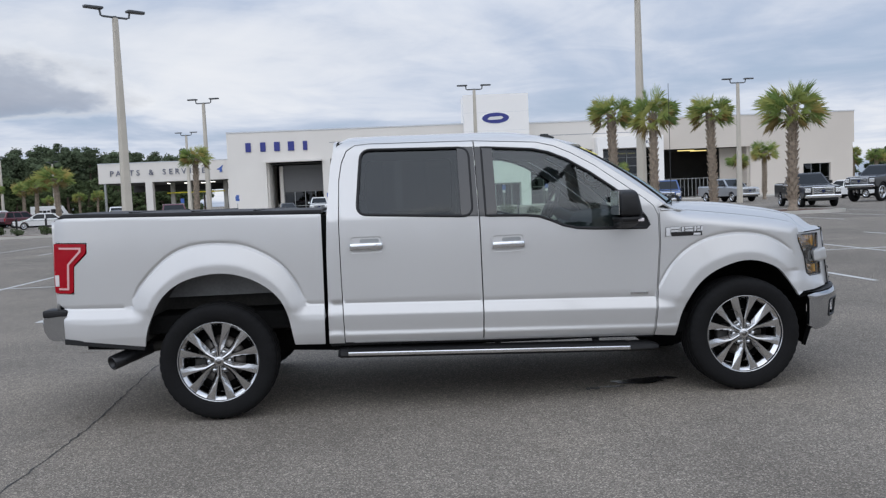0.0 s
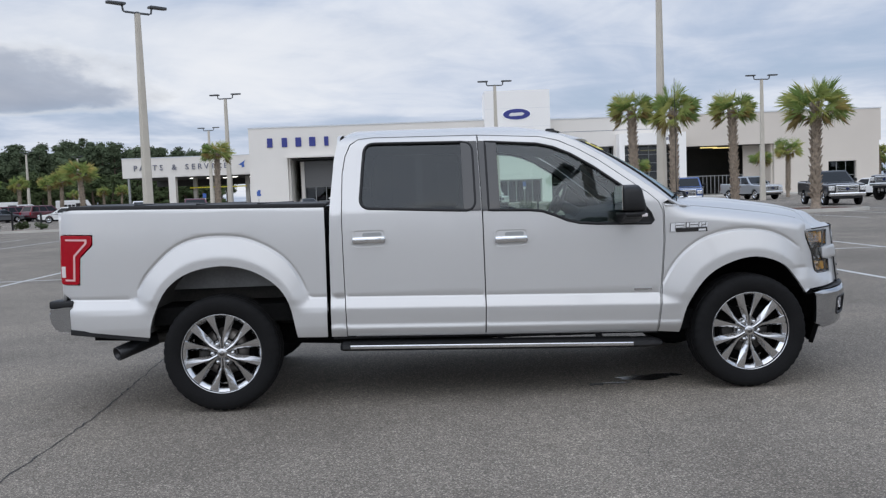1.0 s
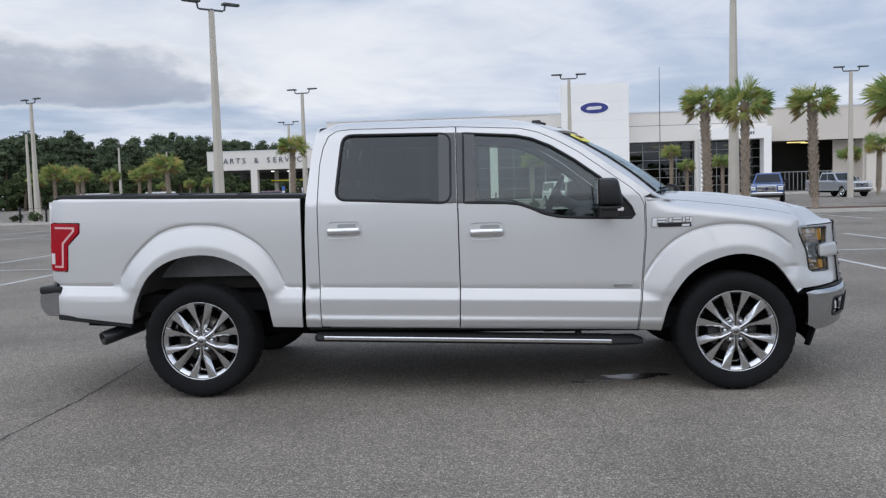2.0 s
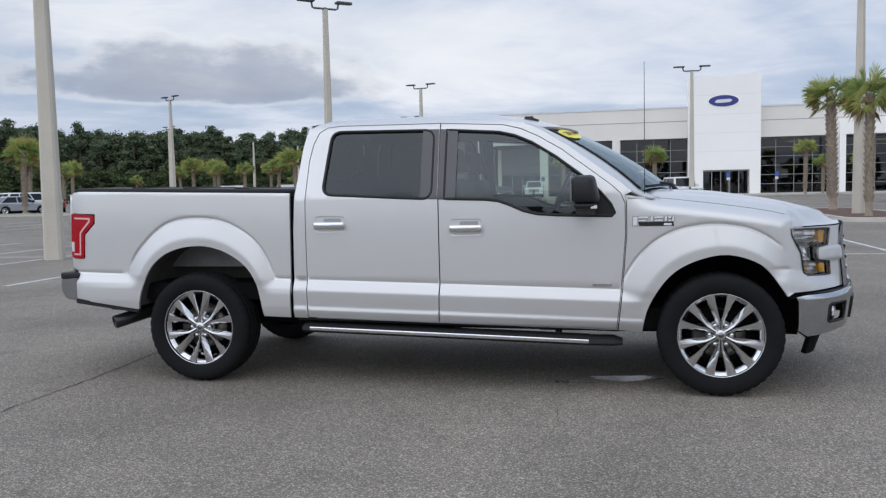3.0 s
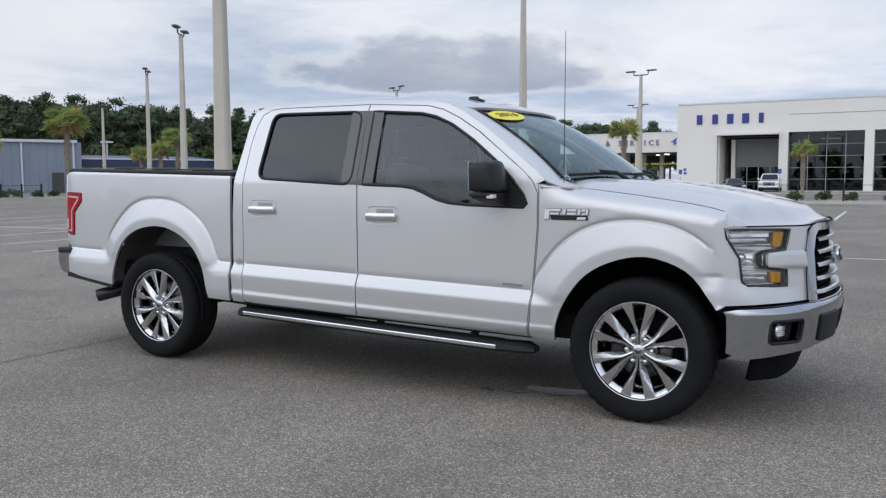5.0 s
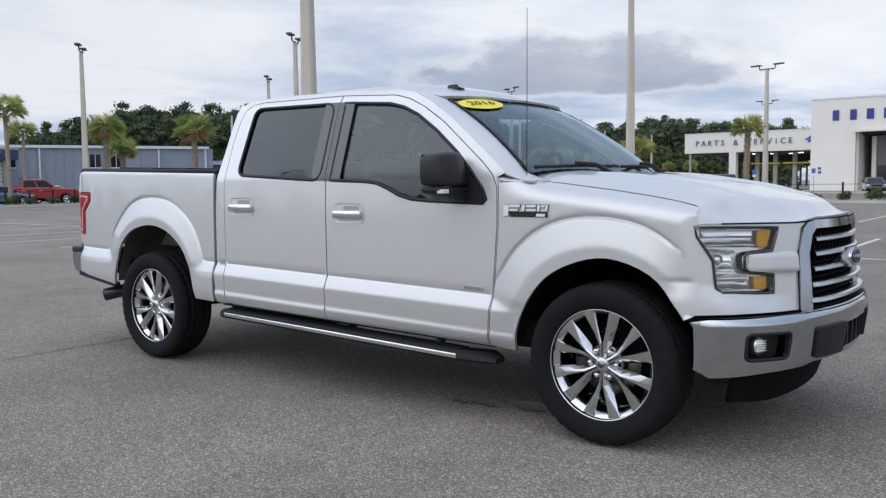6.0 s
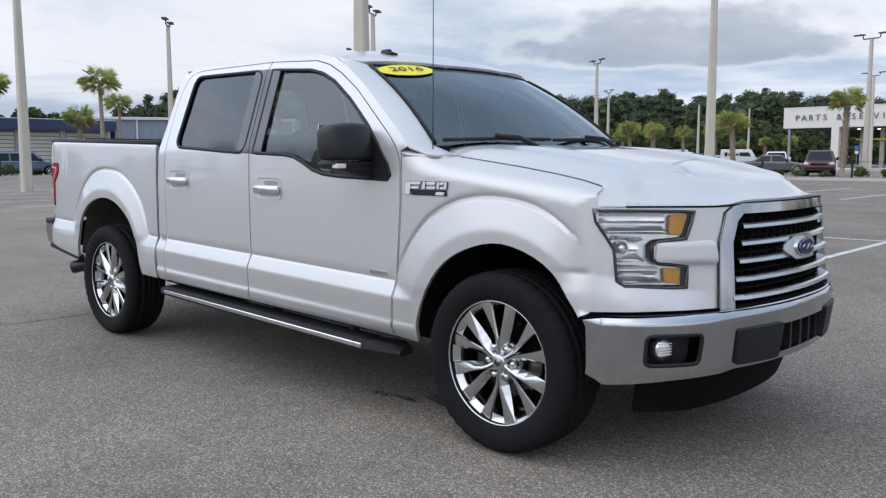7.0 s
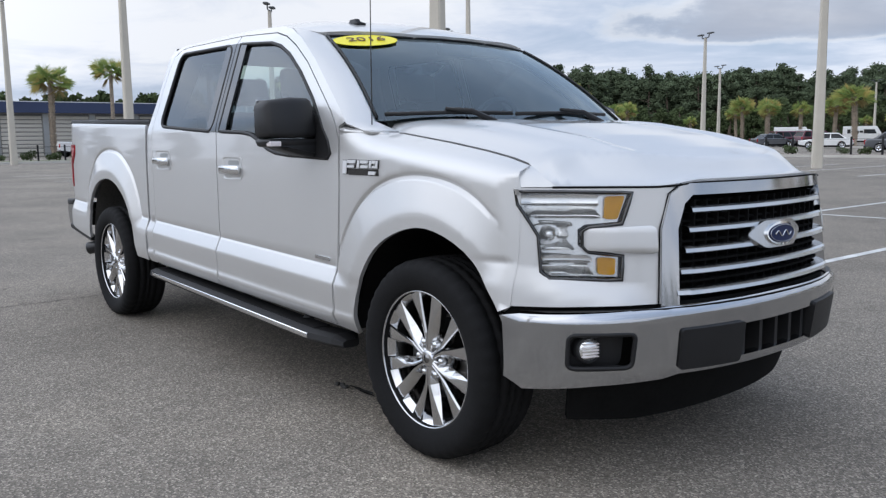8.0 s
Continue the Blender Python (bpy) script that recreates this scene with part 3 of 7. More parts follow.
def cab_width(x, z):
    """Side of the cab: doors below the belt, leaning glass above."""
    belt = 1.335
    if z <= belt:
        return half_width(x, z)
    w = half_width(x, belt) - 0.03 * (z - belt) - 0.30 * (z - belt)
    t = max(0.0, z - 1.795)
    w -= 6.5 * t * t
    t = max(0.0, -2.80 - x)
    w -= 1.2 * t * t * min(1.0, (z - belt) / 0.3)
    return w


def front_x(y, z):
    """Front face of grille and lamps."""
    a = abs(y)
    k = (a - 0.5) / 0.018
    bend = 0.018 * (k if k > 30 else math.log1p(math.exp(k)))
    return 0.875 - 0.23 * a * a - 0.68 * bend + 0.05 * (1 - (z - 0.75) / 0.35) - 5.0 * max(0.0, a - 0.86) ** 2


def face_point(y, z):
    """Painted panel round the lamps."""
    c = 0.745 + 0.083 * min(1.0, (y - 0.58) / 0.325) - z
    d = max(0.0, interp(c, PLAIN_BAND)) * sstep((y - 0.55) / 0.12)
    k = sstep((y - 0.80) / 0.10)
    return front_x(y, z) + 0.6 * d * (1 - 0.7 * k), y + d * (0.8 - 0.5 * k)


def panel_y(x, z):
    """Where that panel stands out to, at x."""
    a, b = 0.70, 1.02
    for _ in range(16):
        m = (a + b) / 2
        a, b = (m, b) if face_point(m, z)[0] > x else (a, m)
    return face_point(a, z)[1]


def fender_width(x, z):
    w = fender_side(x, z)
    if x < 0.34 or z < 0.66:
        return w
    q = panel_y(x, z) + 0.0028
    return w - 0.003 * math.log1p(math.exp(min(60.0, (w - q) / 0.003))) * sstep((x - 0.34) / 0.05)


def fender_side(x, z):
    zt = interp(x, FENDER_TOP)
    w = half_width(x, min(z, 1.33))
    t = max(0.0, min(1.0, (z - (zt - 0.095)) / 0.095))
    yin = 0.80 + 0.15 * sstep((-0.32 - x) / 0.27)
    return w - (w - yin) * (1 - math.sqrt(max(0.0, 1 - t * t * 0.985)))


def bed_width(x, z):
    w = half_width(x, z)
    t = max(0.0, z - (1.36 - 0.025 * (x + 3)))
    return w - 12 * t * t


def bumper_x(y, z):
    a = min(abs(y) / 0.99, 1.0)
    x = 0.40 + 0.565 * math.sqrt(max(0.0, 1 - a ** 2.2))
    top = 0.697 - 0.030 * y * y
    t = max(0.0, (0.50 - z) / 0.10)
    r = max(0.0, (z - top + 0.034) / 0.036)
    return x - 0.012 * t * t + 0.13 * (min(z, top - 0.034) - 0.62) - 0.030 * r * r


HOOD_MID = [(-0.5, 1.372), (-0.36, 1.360), (0.0, 1.328), (0.35, 1.272), (0.6, 1.220), (0.74, 1.184), (0.83, 1.150), (0.95, 1.08)]


def hood_z(x, y):
    a = abs(y)
    edge = interp(x, FENDER_TOP) if x < 0.52 else 1.10 - 0.03 * (x - 0.52)
    mid = interp(x, HOOD_MID)
    # raised middle between two long creases
    if a < 0.5:
        t = 1 - 0.10 * (a / 0.5) ** 2
    else:
        u = (a - 0.5) / 0.30
        t = 0.90 * (1 - 0.30 * u - 0.70 * u ** 4)
    zz = edge + (mid - edge) * max(0.0, t)
    ridge = 0.012 * math.exp(-((a - (0.50 + 0.06 * (0.4 - x))) / 0.05) ** 2) * sstep((0.75 - x) / 0.3) * sstep((x + 0.42) / 0.35)
    front = front_x(y, 1.09) - 0.012
    lip = 1.114 - 0.020 * sstep((a - 0.36) / 0.20)
    k = sstep(1 - (front - x) / (0.12 + 0.08 * sstep((a - 0.15) / 0.4) - 0.09 * sstep((a - 0.64) / 0.12)))
    return (zz + ridge) * (1 - k) + lip * k


def ridge_line(flare, arch, u, cut=4):
    """A line between a flare's outer edge and its arch, at the share u of the way."""
    out = []
    for p in flare[cut:-cut]:
        q = min(densify(arch, 0.01, False), key=lambda a: (a[0] - p[0]) ** 2 + (a[1] - p[1]) ** 2)
        out.append((p[0] + (q[0] - p[0]) * u, p[1] + (q[1] - p[1]) * u))
    return out


truck = thing("pickup_truck", "silver four-door pickup truck with chrome wheels, grille and running boards", "truck", pose(-0.004, 0, 0, 0, 0, -0.2))

# doors
REAR_DOOR = [(-2.815, 0.490), (-2.822, 0.9), (-2.823, 1.29), (-2.812, 1.60), (-2.79, 1.72), (-2.755, 1.80), (-2.70, 1.838), (-2.60, 1.848), (-1.868, 1.842), (-1.861, 1.246), (-1.858, 0.735), (-1.866, 0.460)]
FRONT_DOOR = [(-1.858, 0.460), (-1.850, 0.735), (-1.853, 1.246), (-1.860, 1.842), (-1.42, 1.815), (-1.30, 1.785), (-1.18, 1.73), (-1.02, 1.635), (-0.84, 1.50), (-0.70, 1.395), (-0.635, 1.335), (-0.605, 1.27), (-0.602, 1.074), (-0.632, 0.696), (-0.663, 0.434)]
REAR_WIN = round_corners([(-2.70, 1.36), (-2.672, 1.66), (-2.655, 1.808), (-1.905, 1.797), (-1.905, 1.318)], 0.07, 5)
FRONT_WIN = smooth_line([(-1.815, 1.318), (-1.815, 1.795)], 1) + [(-1.45, 1.768), (-1.34, 1.742), (-1.22, 1.69), (-1.06, 1.59), (-0.88, 1.455), (-0.76, 1.345), (-0.69, 1.26), (-0.668, 1.205), (-0.69, 1.185), (-1.05, 1.196), (-1.18, 1.206), (-1.27, 1.228), (-1.36, 1.268), (-1.44, 1.297), (-1.53, 1.308)]


def shrink(pts, d):
    """An outline moved inwards by about d."""
    n, out = len(pts), []
    area = sum(pts[i - 1][0] * pts[i][1] - pts[i][0] * pts[i - 1][1] for i in range(n))
    sg = 1 if area > 0 else -1
    for i in range(n):
        a, b = Vector(pts[i - 1]), Vector(pts[(i + 1) % n])
        t = (b - a).normalized()
        out.append((pts[i][0] - sg * t.y * d, pts[i][1] + sg * t.x * d))
    return out


def on_side(width, s, out=0.0):
    return lambda x, z: (x, s * (width(x, z) + out), z)


def rim_bar(name, outline, surf, r, mat, parent, label="", n=6):
    """A round bead along a closed outline laid on a surface."""
    pts = [Vector(surf(a, b)) for a, b in densify(outline, 0.03)]
    bm = bmesh.new()
    rings, m = [], len(pts)
    for i, p in enumerate(pts):
        d = (pts[(i + 1) % m] - pts[i - 1]).normalized()
        a = d.orthogonal().normalized()
        ref = Vector((0.21, 0.97, 0.12))
        a = (ref - d * ref.dot(d)).normalized()
        b = d.cross(a)
        rings.append([bm.verts.new(p + (a * math.cos(t) + b * math.sin(t)) * r) for t in (2 * math.pi * k / n for k in range(n))])
    for i in range(m):
        u, v = rings[i], rings[(i + 1) % m]
        for k in range(n):
            bm.faces.new((u[k], u[(k + 1) % n], v[(k + 1) % n], v[k]))
    bmesh.ops.recalc_face_normals(bm, faces=bm.faces)
    return part(name, bm, mat, parent, label, True)


def handle_set(door, x, z, s):
    """Recessed cup and pull bar of a door."""
    y = half_width(x, z)
    cup = sheet("handle_cup", round_corners([(x - 0.122, z - 0.062), (x - 0.122, z + 0.060), (x + 0.122, z + 0.058), (x + 0.122, z - 0.064)], 0.03), lambda a, b: (a, s * (half_width(a, b) + 0.003 - 0.02 * max(0.0, 1 - ((a - x) / 0.105) ** 4) * max(0.0, 1 - ((b - z) / 0.052) ** 4)), b), "paint", door, step=0.012, thick=0.004)
    # grey sheet painted as the shaded recess above the bar
    sheet("handle_hollow", round_corners([(x - 0.045, z + 0.014), (x - 0.04, z + 0.040), (x + 0.085, z + 0.040), (x + 0.09, z + 0.014)], 0.012), lambda a, b: (a, s * (half_width(a, b) + 0.001), b), "mullion", door, step=0.03, thick=0.002)
    bm = bmesh.new()
    add_box(bm, x - 0.115, -0.017, z - 0.034, x + 0.115, 0.017, z + 0.014, 0.013)
    for v in bm.verts:
        u = (v.co.x - x) / 0.115
        v.co.y = v.co.y * (1 - 0.35 * u * u) + 0.034 - 0.018 * u * u
        v.co.y = s * (v.co.y + half_width(v.co.x, z))
    bmesh.ops.recalc_face_normals(bm, faces=bm.faces)
    part("door_handle", bm, "chrome", door, "chrome pull handle", True)


for s in (-1, 1):
    rear = sheet("rear_door", REAR_DOOR, on_side(cab_width, s), "paint", truck, [REAR_WIN], 0.035, 0.02, lines=[[(-2.8, crease(-2.8) + dz), (-1.88, crease(-1.88) + dz)] for dz in (0.018, 0.006, -0.003, -0.012, -0.066, -0.076, -0.086, -0.178, -0.188, -0.200, -0.212, -0.222)])
    front = sheet("front_door", FRONT_DOOR, on_side(cab_width, s), "paint", truck, [FRONT_WIN], 0.035, 0.02, lines=[[(-1.84, crease(-1.84) + dz), (-0.65, crease(-0.65) + dz)] for dz in (0.018, 0.006, -0.003, -0.012, -0.066, -0.076, -0.086, -0.178, -0.188, -0.200, -0.212, -0.222)])
    for door, win, tint in ((rear, REAR_WIN, "privacy_glass"), (front, FRONT_WIN, "front_glass")):
        g = sheet("window", shrink(win, -0.004), on_side(cab_width, s, -0.012), tint, door, (), 0.06, 0.0, "tinted side window glass")
        rim_bar("window_seal", win, on_side(cab_width, s, -0.003), 0.011, "black", door, "black rubber window seal")
    sheet("pillar_cover", [(-1.985, 1.318), (-1.985, 1.805), (-1.870, 1.803), (-1.864, 1.316)], on_side(cab_width, s, 0.004), "gloss_black", rear, (), 0.05, 0.012, "glossy black pillar cover")
    sheet("pillar_cover", [(-1.857, 1.314), (-1.862, 1.803), (-1.735, 1.795), (-1.735, 1.312)], on_side(cab_width, s, 0.004), "gloss_black", front, (), 0.05, 0.012, "glossy black pillar cover")
    handle_set(rear, -2.645, 1.153, s)
    handle_set(front, -1.665, 1.122, s)
    # corner cover that carries the mirror
    sheet("mirror_base", [(-0.905, 1.188), (-0.89, 1.43), (-0.80, 1.372), (-0.705, 1.265), (-0.672, 1.20), (-0.69, 1.180)], on_side(cab_width, s, 0.003), "black", front, (), 0.05, 0.01, "black mirror mounting cover")
    # cab side frame round the doors
    cab_outline = [(-2.925, 0.487), (-2.918, 1.1), (-2.905, 1.38), (-2.872, 1.70), (-2.852, 1.79), (-2.82, 1.842), (-2.77, 1.872), (-2.42, 1.880), (-1.863, 1.878), (-1.42, 1.855), (-1.27, 1.825), (-1.14, 1.765), (-0.98, 1.665), (-0.80, 1.532), (-0.62, 1.40), (-0.555, 1.345), (-0.60, 1.325), (-0.596, 1.27), (-0.594, 1.074), (-0.624, 0.696), (-0.655, 0.424)]
    hole = [(-2.821, 0.484), (-2.828, 0.9), (-2.829, 1.29), (-2.818, 1.602), (-2.796, 1.724), (-2.760, 1.806), (-2.70, 1.844), (-2.60, 1.854), (-1.864, 1.848), (-1.42, 1.821), (-1.30, 1.791), (-1.18, 1.736), (-1.02, 1.641), (-0.84, 1.506), (-0.70, 1.401), (-0.631, 1.339), (-0.6, 1.27), (-0.5975, 1.074), (-0.627, 0.696), (-0.659, 0.428)]
    sheet("cab_side", cab_outline[:1] + cab_outline[1:], on_side(cab_width, s, -0.001), "paint", truck, [hole], 0.03, 0.02)
    # bed side, cut out for the lamp
    bed_outline = [(-4.725, 1.40), (-4.70, 1.418), (-4.60, 1.418), (-2.944, 1.376), (-2.944, 1.098), (-2.952, 0.487), (-3.156, 0.494)] + ARCH_R[::-1] + [(-4.157, 0.535), (-4.685, 0.605), (-4.690, 0.816), (-4.735, 0.85), (-4.742, 0.912), (-4.612, 0.908), (-4.600, 1.092), (-4.512, 1.176), (-4.508, 1.250), (-4.735, 1.258)]
    bed = sheet("bed_side", bed_outline, on_side(bed_width, s), "paint", truck, (), 0.019, 0.02, lines=[*[ridge_line(FLARE_R, ARCH_R, u, 6) for u in (0.35, 0.56, 0.64, 0.68, 0.72, 0.82)], FLARE_R[3:-4], offset_line(FLARE_R, 0.007)[4:-5], offset_line(FLARE_R, 0.013)[4:-5], offset_line(FLARE_R, 0.021)[4:-5], offset_line(FLARE_R, -0.024)[4:-5], offset_line(FLARE_R, -0.008)[4:-5], offset_line(FLARE_R, -0.016)[5:-6], *[[(-4.68, crease(-4.68) + dz), (-4.30, crease(-4.30) + dz)] for dz in (0.018, 0.006, -0.003, -0.012, -0.036, -0.060, -0.076)], *[[(-3.04, crease(-3.04) + dz), (-2.96, crease(-2.96) + dz)] for dz in (0.018, 0.006, -0.003, -0.012, -0.036, -0.060, -0.076)]])
    # tail lamp
    lamp = [(-4.750, 0.918), (-4.618, 0.914), (-4.606, 1.097), (-4.519, 1.182), (-4.515, 1.244), (-4.745, 1.252)]
    tl = sheet("tail_light", round_corners(lamp, 0.02), on_side(bed_width, s, 0.006), "red_lens", truck, (), 0.03, 0.03, "red tail light with a pale inner outline")
    stripe = [(-4.715, 0.940), (-4.642, 0.938), (-4.632, 1.106), (-4.548, 1.192), (-4.548, 1.221), (-4.700, 1.226), (-4.700, 1.214), (-4.562, 1.208), (-4.562, 1.197), (-4.645, 1.112), (-4.655, 0.951), (-4.715, 0.953)]
    sheet("light_guide", stripe, on_side(bed_width, s, 0.010), "pink_lens", tl, (), 0.03, 0.003)
    sheet("reverse_lens", [(-4.742, 0.965), (-4.712, 0.964), (-4.712, 1.04), (-4.742, 1.04)], on_side(bed_width, s, 0.0095), "white_lens", tl, (), 0.03, 0.003)
    # front wing
    fen = [(-0.648, 0.425), (-0.618, 0.696), (-0.589, 1.074), (-0.590, 1.27), (-0.598, 1.318)] + [(x, interp(x, FENDER_TOP)) for x in (-0.45, -0.3, -0.15, 0.0, 0.1, 0.2, 0.27, 0.33, 0.40, 0.43)] + [(0.447, 1.09), (0.455, 0.9), (0.454, 0.80), (0.448, 0.675)] + ARCH_F[::-1]
    wing = sheet("front_wing", fen, on_side(fender_width, s), "paint", truck, (), 0.019, 0.02, lines=[*[ridge_line(FLARE_F, ARCH_F, u, 6) for u in (0.35, 0.56, 0.64, 0.68, 0.72, 0.82)], FLARE_F[3:-3], offset_line(FLARE_F, 0.007)[4:-4], offset_line(FLARE_F, 0.013)[4:-4], offset_line(FLARE_F, 0.021)[4:-4], offset_line(FLARE_F, -0.024)[4:-4], offset_line(FLARE_F, -0.008)[4:-4], offset_line(FLARE_F, -0.016)[4:-4]])
    # badge on the wing, drawn as plain bars
    bx0, bz0 = -0.555, 1.116
    sheet("badge_strip", [(bx0 + 0.042, bz0), (bx0 + 0.036, bz0 + 0.027), (bx0 + 0.258, bz0 + 0.027), (bx0 + 0.262, bz0)], on_side(fender_width, s, 0.005), "gloss_black", wing, (), 0.05, 0.005, "black badge strip")
    for a, b, c, d in ((0.0, 0.004, 0.030, 0.062), (0.034, 0.050, 0.098, 0.064), (0.034, 0.031, 0.088, 0.042), (0.112, 0.031, 0.128, 0.063), (0.136, 0.031, 0.192, 0.043), (0.136, 0.050, 0.192, 0.063), (0.202, 0.031, 0.216, 0.063), (0.222, 0.050, 0.244, 0.063), (0.222, 0.031, 0.244, 0.041), (0.248, 0.031, 0.261, 0.063), (0.196, 0.004, 0.246, 0.018)):
        sheet("badge_back", [(bx0 + a - 0.002, bz0 + b - 0.002), (bx0 + a + 0.002, bz0 + d + 0.002), (bx0 + c + 0.006, bz0 + d + 0.002), (bx0 + c + 0.002, bz0 + b - 0.002)], on_side(fender_width, s, 0.006), "gloss_black", wing, (), 0.05, 0.006)
        sheet("badge_bar", [(bx0 + a, bz0 + b), (bx0 + a + 0.004, bz0 + d), (bx0 + c + 0.004, bz0 + d), (bx0 + c, bz0 + b)], on_side(fender_width, s, 0.010), "badge_silver", wing, (), 0.05, 0.009)
    sheet("door_badge", [(-0.815, 0.722), (-0.815, 0.738), (-0.69, 0.736), (-0.69, 0.720)], on_side(cab_width, s, 0.006), "satin", front, (), 0.05, 0.006)

# roof
roof_edge = [(-2.835, 0.0), (-2.832, 0.35), (-2.815, 0.60), (-2.765, 0.715), (-2.42, 0.722), (-1.863, 0.722), (-1.42, 0.728), (-1.27, 0.738), (-1.15, 0.705), (-1.04, 0.5), (-0.965, 0.25), (-0.945, 0.0)]


def roof_z(x, y):
    z = 1.942 - 0.065 * (abs(y) / 0.72) ** 2.4
    z -= 0.22 * max(0.0, (x + 1.75)) ** 2
    z -= 2.2 * max(0.0, -2.70 - x) ** 2
    return z + 0.004 * math.cos(y / 0.72 * 9.4) * (1 if -2.6 < x < -1.5 else 0.4)


sheet("roof", roof_edge + [(x, -y) for x, y in roof_edge[-2:0:-1]], lambda x, y: (x, y, roof_z(x, y)), "paint", truck, (), 0.05, 0.02)
bm = bmesh.new()
add_box(bm, -1.33, -0.435, 1.862, -1.21, -0.375, 1.900, 0.012)
for v in bm.verts:
    if v.co.z > 1.882:
        v.co.x = -1.28 + (v.co.x + 1.265) * 0.55
        v.co.y = -0.405 + (v.co.y + 0.405) * 0.5
part("antenna_fin", bm, "black", truck, "small black roof antenna", True)


def screen_point(u, v):
    """Windscreen: u across from -1 to 1, v from cowl to roof."""
    b = Vector((-0.235 - 0.27 * u * u, 0.845 * u, 1.345))
    t = Vector((-0.965 - 0.17 * u * u, 0.70 * u, 1.788 - 0.005 * u * u))
    p = b.lerp(t, v)
    return p + Vector((0.035, 0, 0.05)) * (4 * v * (1 - v)) * 0.5


sheet("windscreen", [(-0.99, 0.0), (-0.5, 0.0), (0, 0.0), (0.5, 0.0), (0.99, 0.0), (0.985, 0.5), (0.97, 0.985), (0.5, 0.99), (0, 0.99), (-0.5, 0.99), (-0.97, 0.985), (-0.985, 0.5)], lambda u, v: screen_point(u, v), "windscreen", truck, (), 0.08, 0.0, "clear tinted windscreen")
for s in (-1, 1):
    # painted pillar beside the windscreen
    def pillar(u, v, s=s):
        a = screen_point(s * 0.985, max(0.0, v))
        xz = [(-0.545, 1.337), (-0.62, 1.40), (-0.80, 1.532), (-0.98, 1.665), (-1.14, 1.765), (-1.27, 1.825)]
        zc = 1.337 + (1.828 - 1.337) * max(0.0, v)
        xc = float(np.interp(zc, [q[1] for q in xz], [q[0] for q in xz]))
        b = Vector((xc, s * cab_width(xc, zc), zc))
        if v < 0:
            a = a.lerp(Vector((-0.36, s * 0.79, 1.292)), -v / 0.3)
            b = b.lerp(Vector((-0.40, s * 0.865, 1.272)), -v / 0.3)
        p = a.lerp(b, u)
        return p + Vector((0.25, s * 0.7, 0.6)).normalized() * 0.007 * 4 * u * (1 - u)
    sheet("windscreen_pillar", [(0, -0.3), (1, -0.3), (1, 0), (1, 0.5), (1, 1), (0, 1), (0, 0.5), (0, 0)], pillar, "paint", truck, (), 0.12, 0.01)
    def wing_cap(u, v, s=s):
        a = Vector((-0.622, s * 0.945, 1.326)).lerp(Vector((-0.42, s * 0.905, 1.298)), u)
        b = Vector((-0.56, s * 0.84, 1.345)).lerp(Vector((-0.37, s * 0.80, 1.300)), u)
        return a.lerp(b, v)
    sheet("wing_cap", [(0, 0), (0.5, 0), (1, 0), (1, 1), (0.5, 1), (0, 1)], wing_cap, "paint", truck, (), 0.25, 0.008)
    edge_line = [screen_point(s * 0.975, v) + Vector((0.004, 0, 0.004)) for v in np.linspace(0.02, 0.98, 12)]
    part("screen_trim", tube(edge_line, 0.007, 6), "black", truck, "", True)
part("screen_trim", tube([screen_point(u, 0.985) + Vector((0, 0, 0.003)) for u in np.linspace(-0.97, 0.97, 20)], 0.005, 6), "black", truck, "", True)
# year sticker: a yellow oval on the top corner of the glass
oval = [(-0.755 + 0.225 * math.cos(t), 0.893 + 0.03 * math.cos(t) + 0.088 * math.sin(t)) for t in np.linspace(0, 2 * math.pi, 33)[:-1]]
stick = sheet("year_sticker", oval, lambda u, v: screen_point(u, v) + Vector((0.006, 0, 0.008)), "yellow", truck, (), 0.05, 0.002, "yellow oval sticker reading 2016")
c0 = screen_point(-0.755, 0.893)
tx = (screen_point(-0.70, 0.900) - screen_point(-0.81, 0.886)).normalized()
ty = (screen_point(-0.755, 0.94) - screen_point(-0.755, 0.84))
ty = (ty - tx * ty.dot(tx)).normalized()
tz = tx.cross(ty)
lettering("2016", 0.076, 0.001, "sticker_year", "brown_print", stick, Matrix.Translation(c0 + tz * 0.014) @ Matrix((tx, ty, tz)).transposed().to_4x4() @ Matrix.Diagonal((1.35, 0.92, 1, 1)), "dark printed year 2016")

# bonnet
hood_front = [(front_x(y, 1.09) - 0.012, y) for y in (0.0, 0.15, 0.3, 0.42, 0.48, 0.52, 0.58, 0.68, 0.78)] + [(0.49, 0.797), (0.445, 0.798)]
hood_side = [(0.3, 0.798), (0.0, 0.798), (-0.3, 0.798), (-0.43, 0.80), (-0.475, 0.745), (-0.40, 0.60), (-0.33, 0.40), (-0.285, 0.2), (-0.27, 0.0)]
hood_half = hood_front + hood_side
bonnet = sheet("bonnet", hood_half + [(x, -y) for x, y in hood_half[-2:0:-1]], lambda x, y: (x, y, hood_z(x, y) + 0.002), "paint", truck, (), 0.03, 0.025)
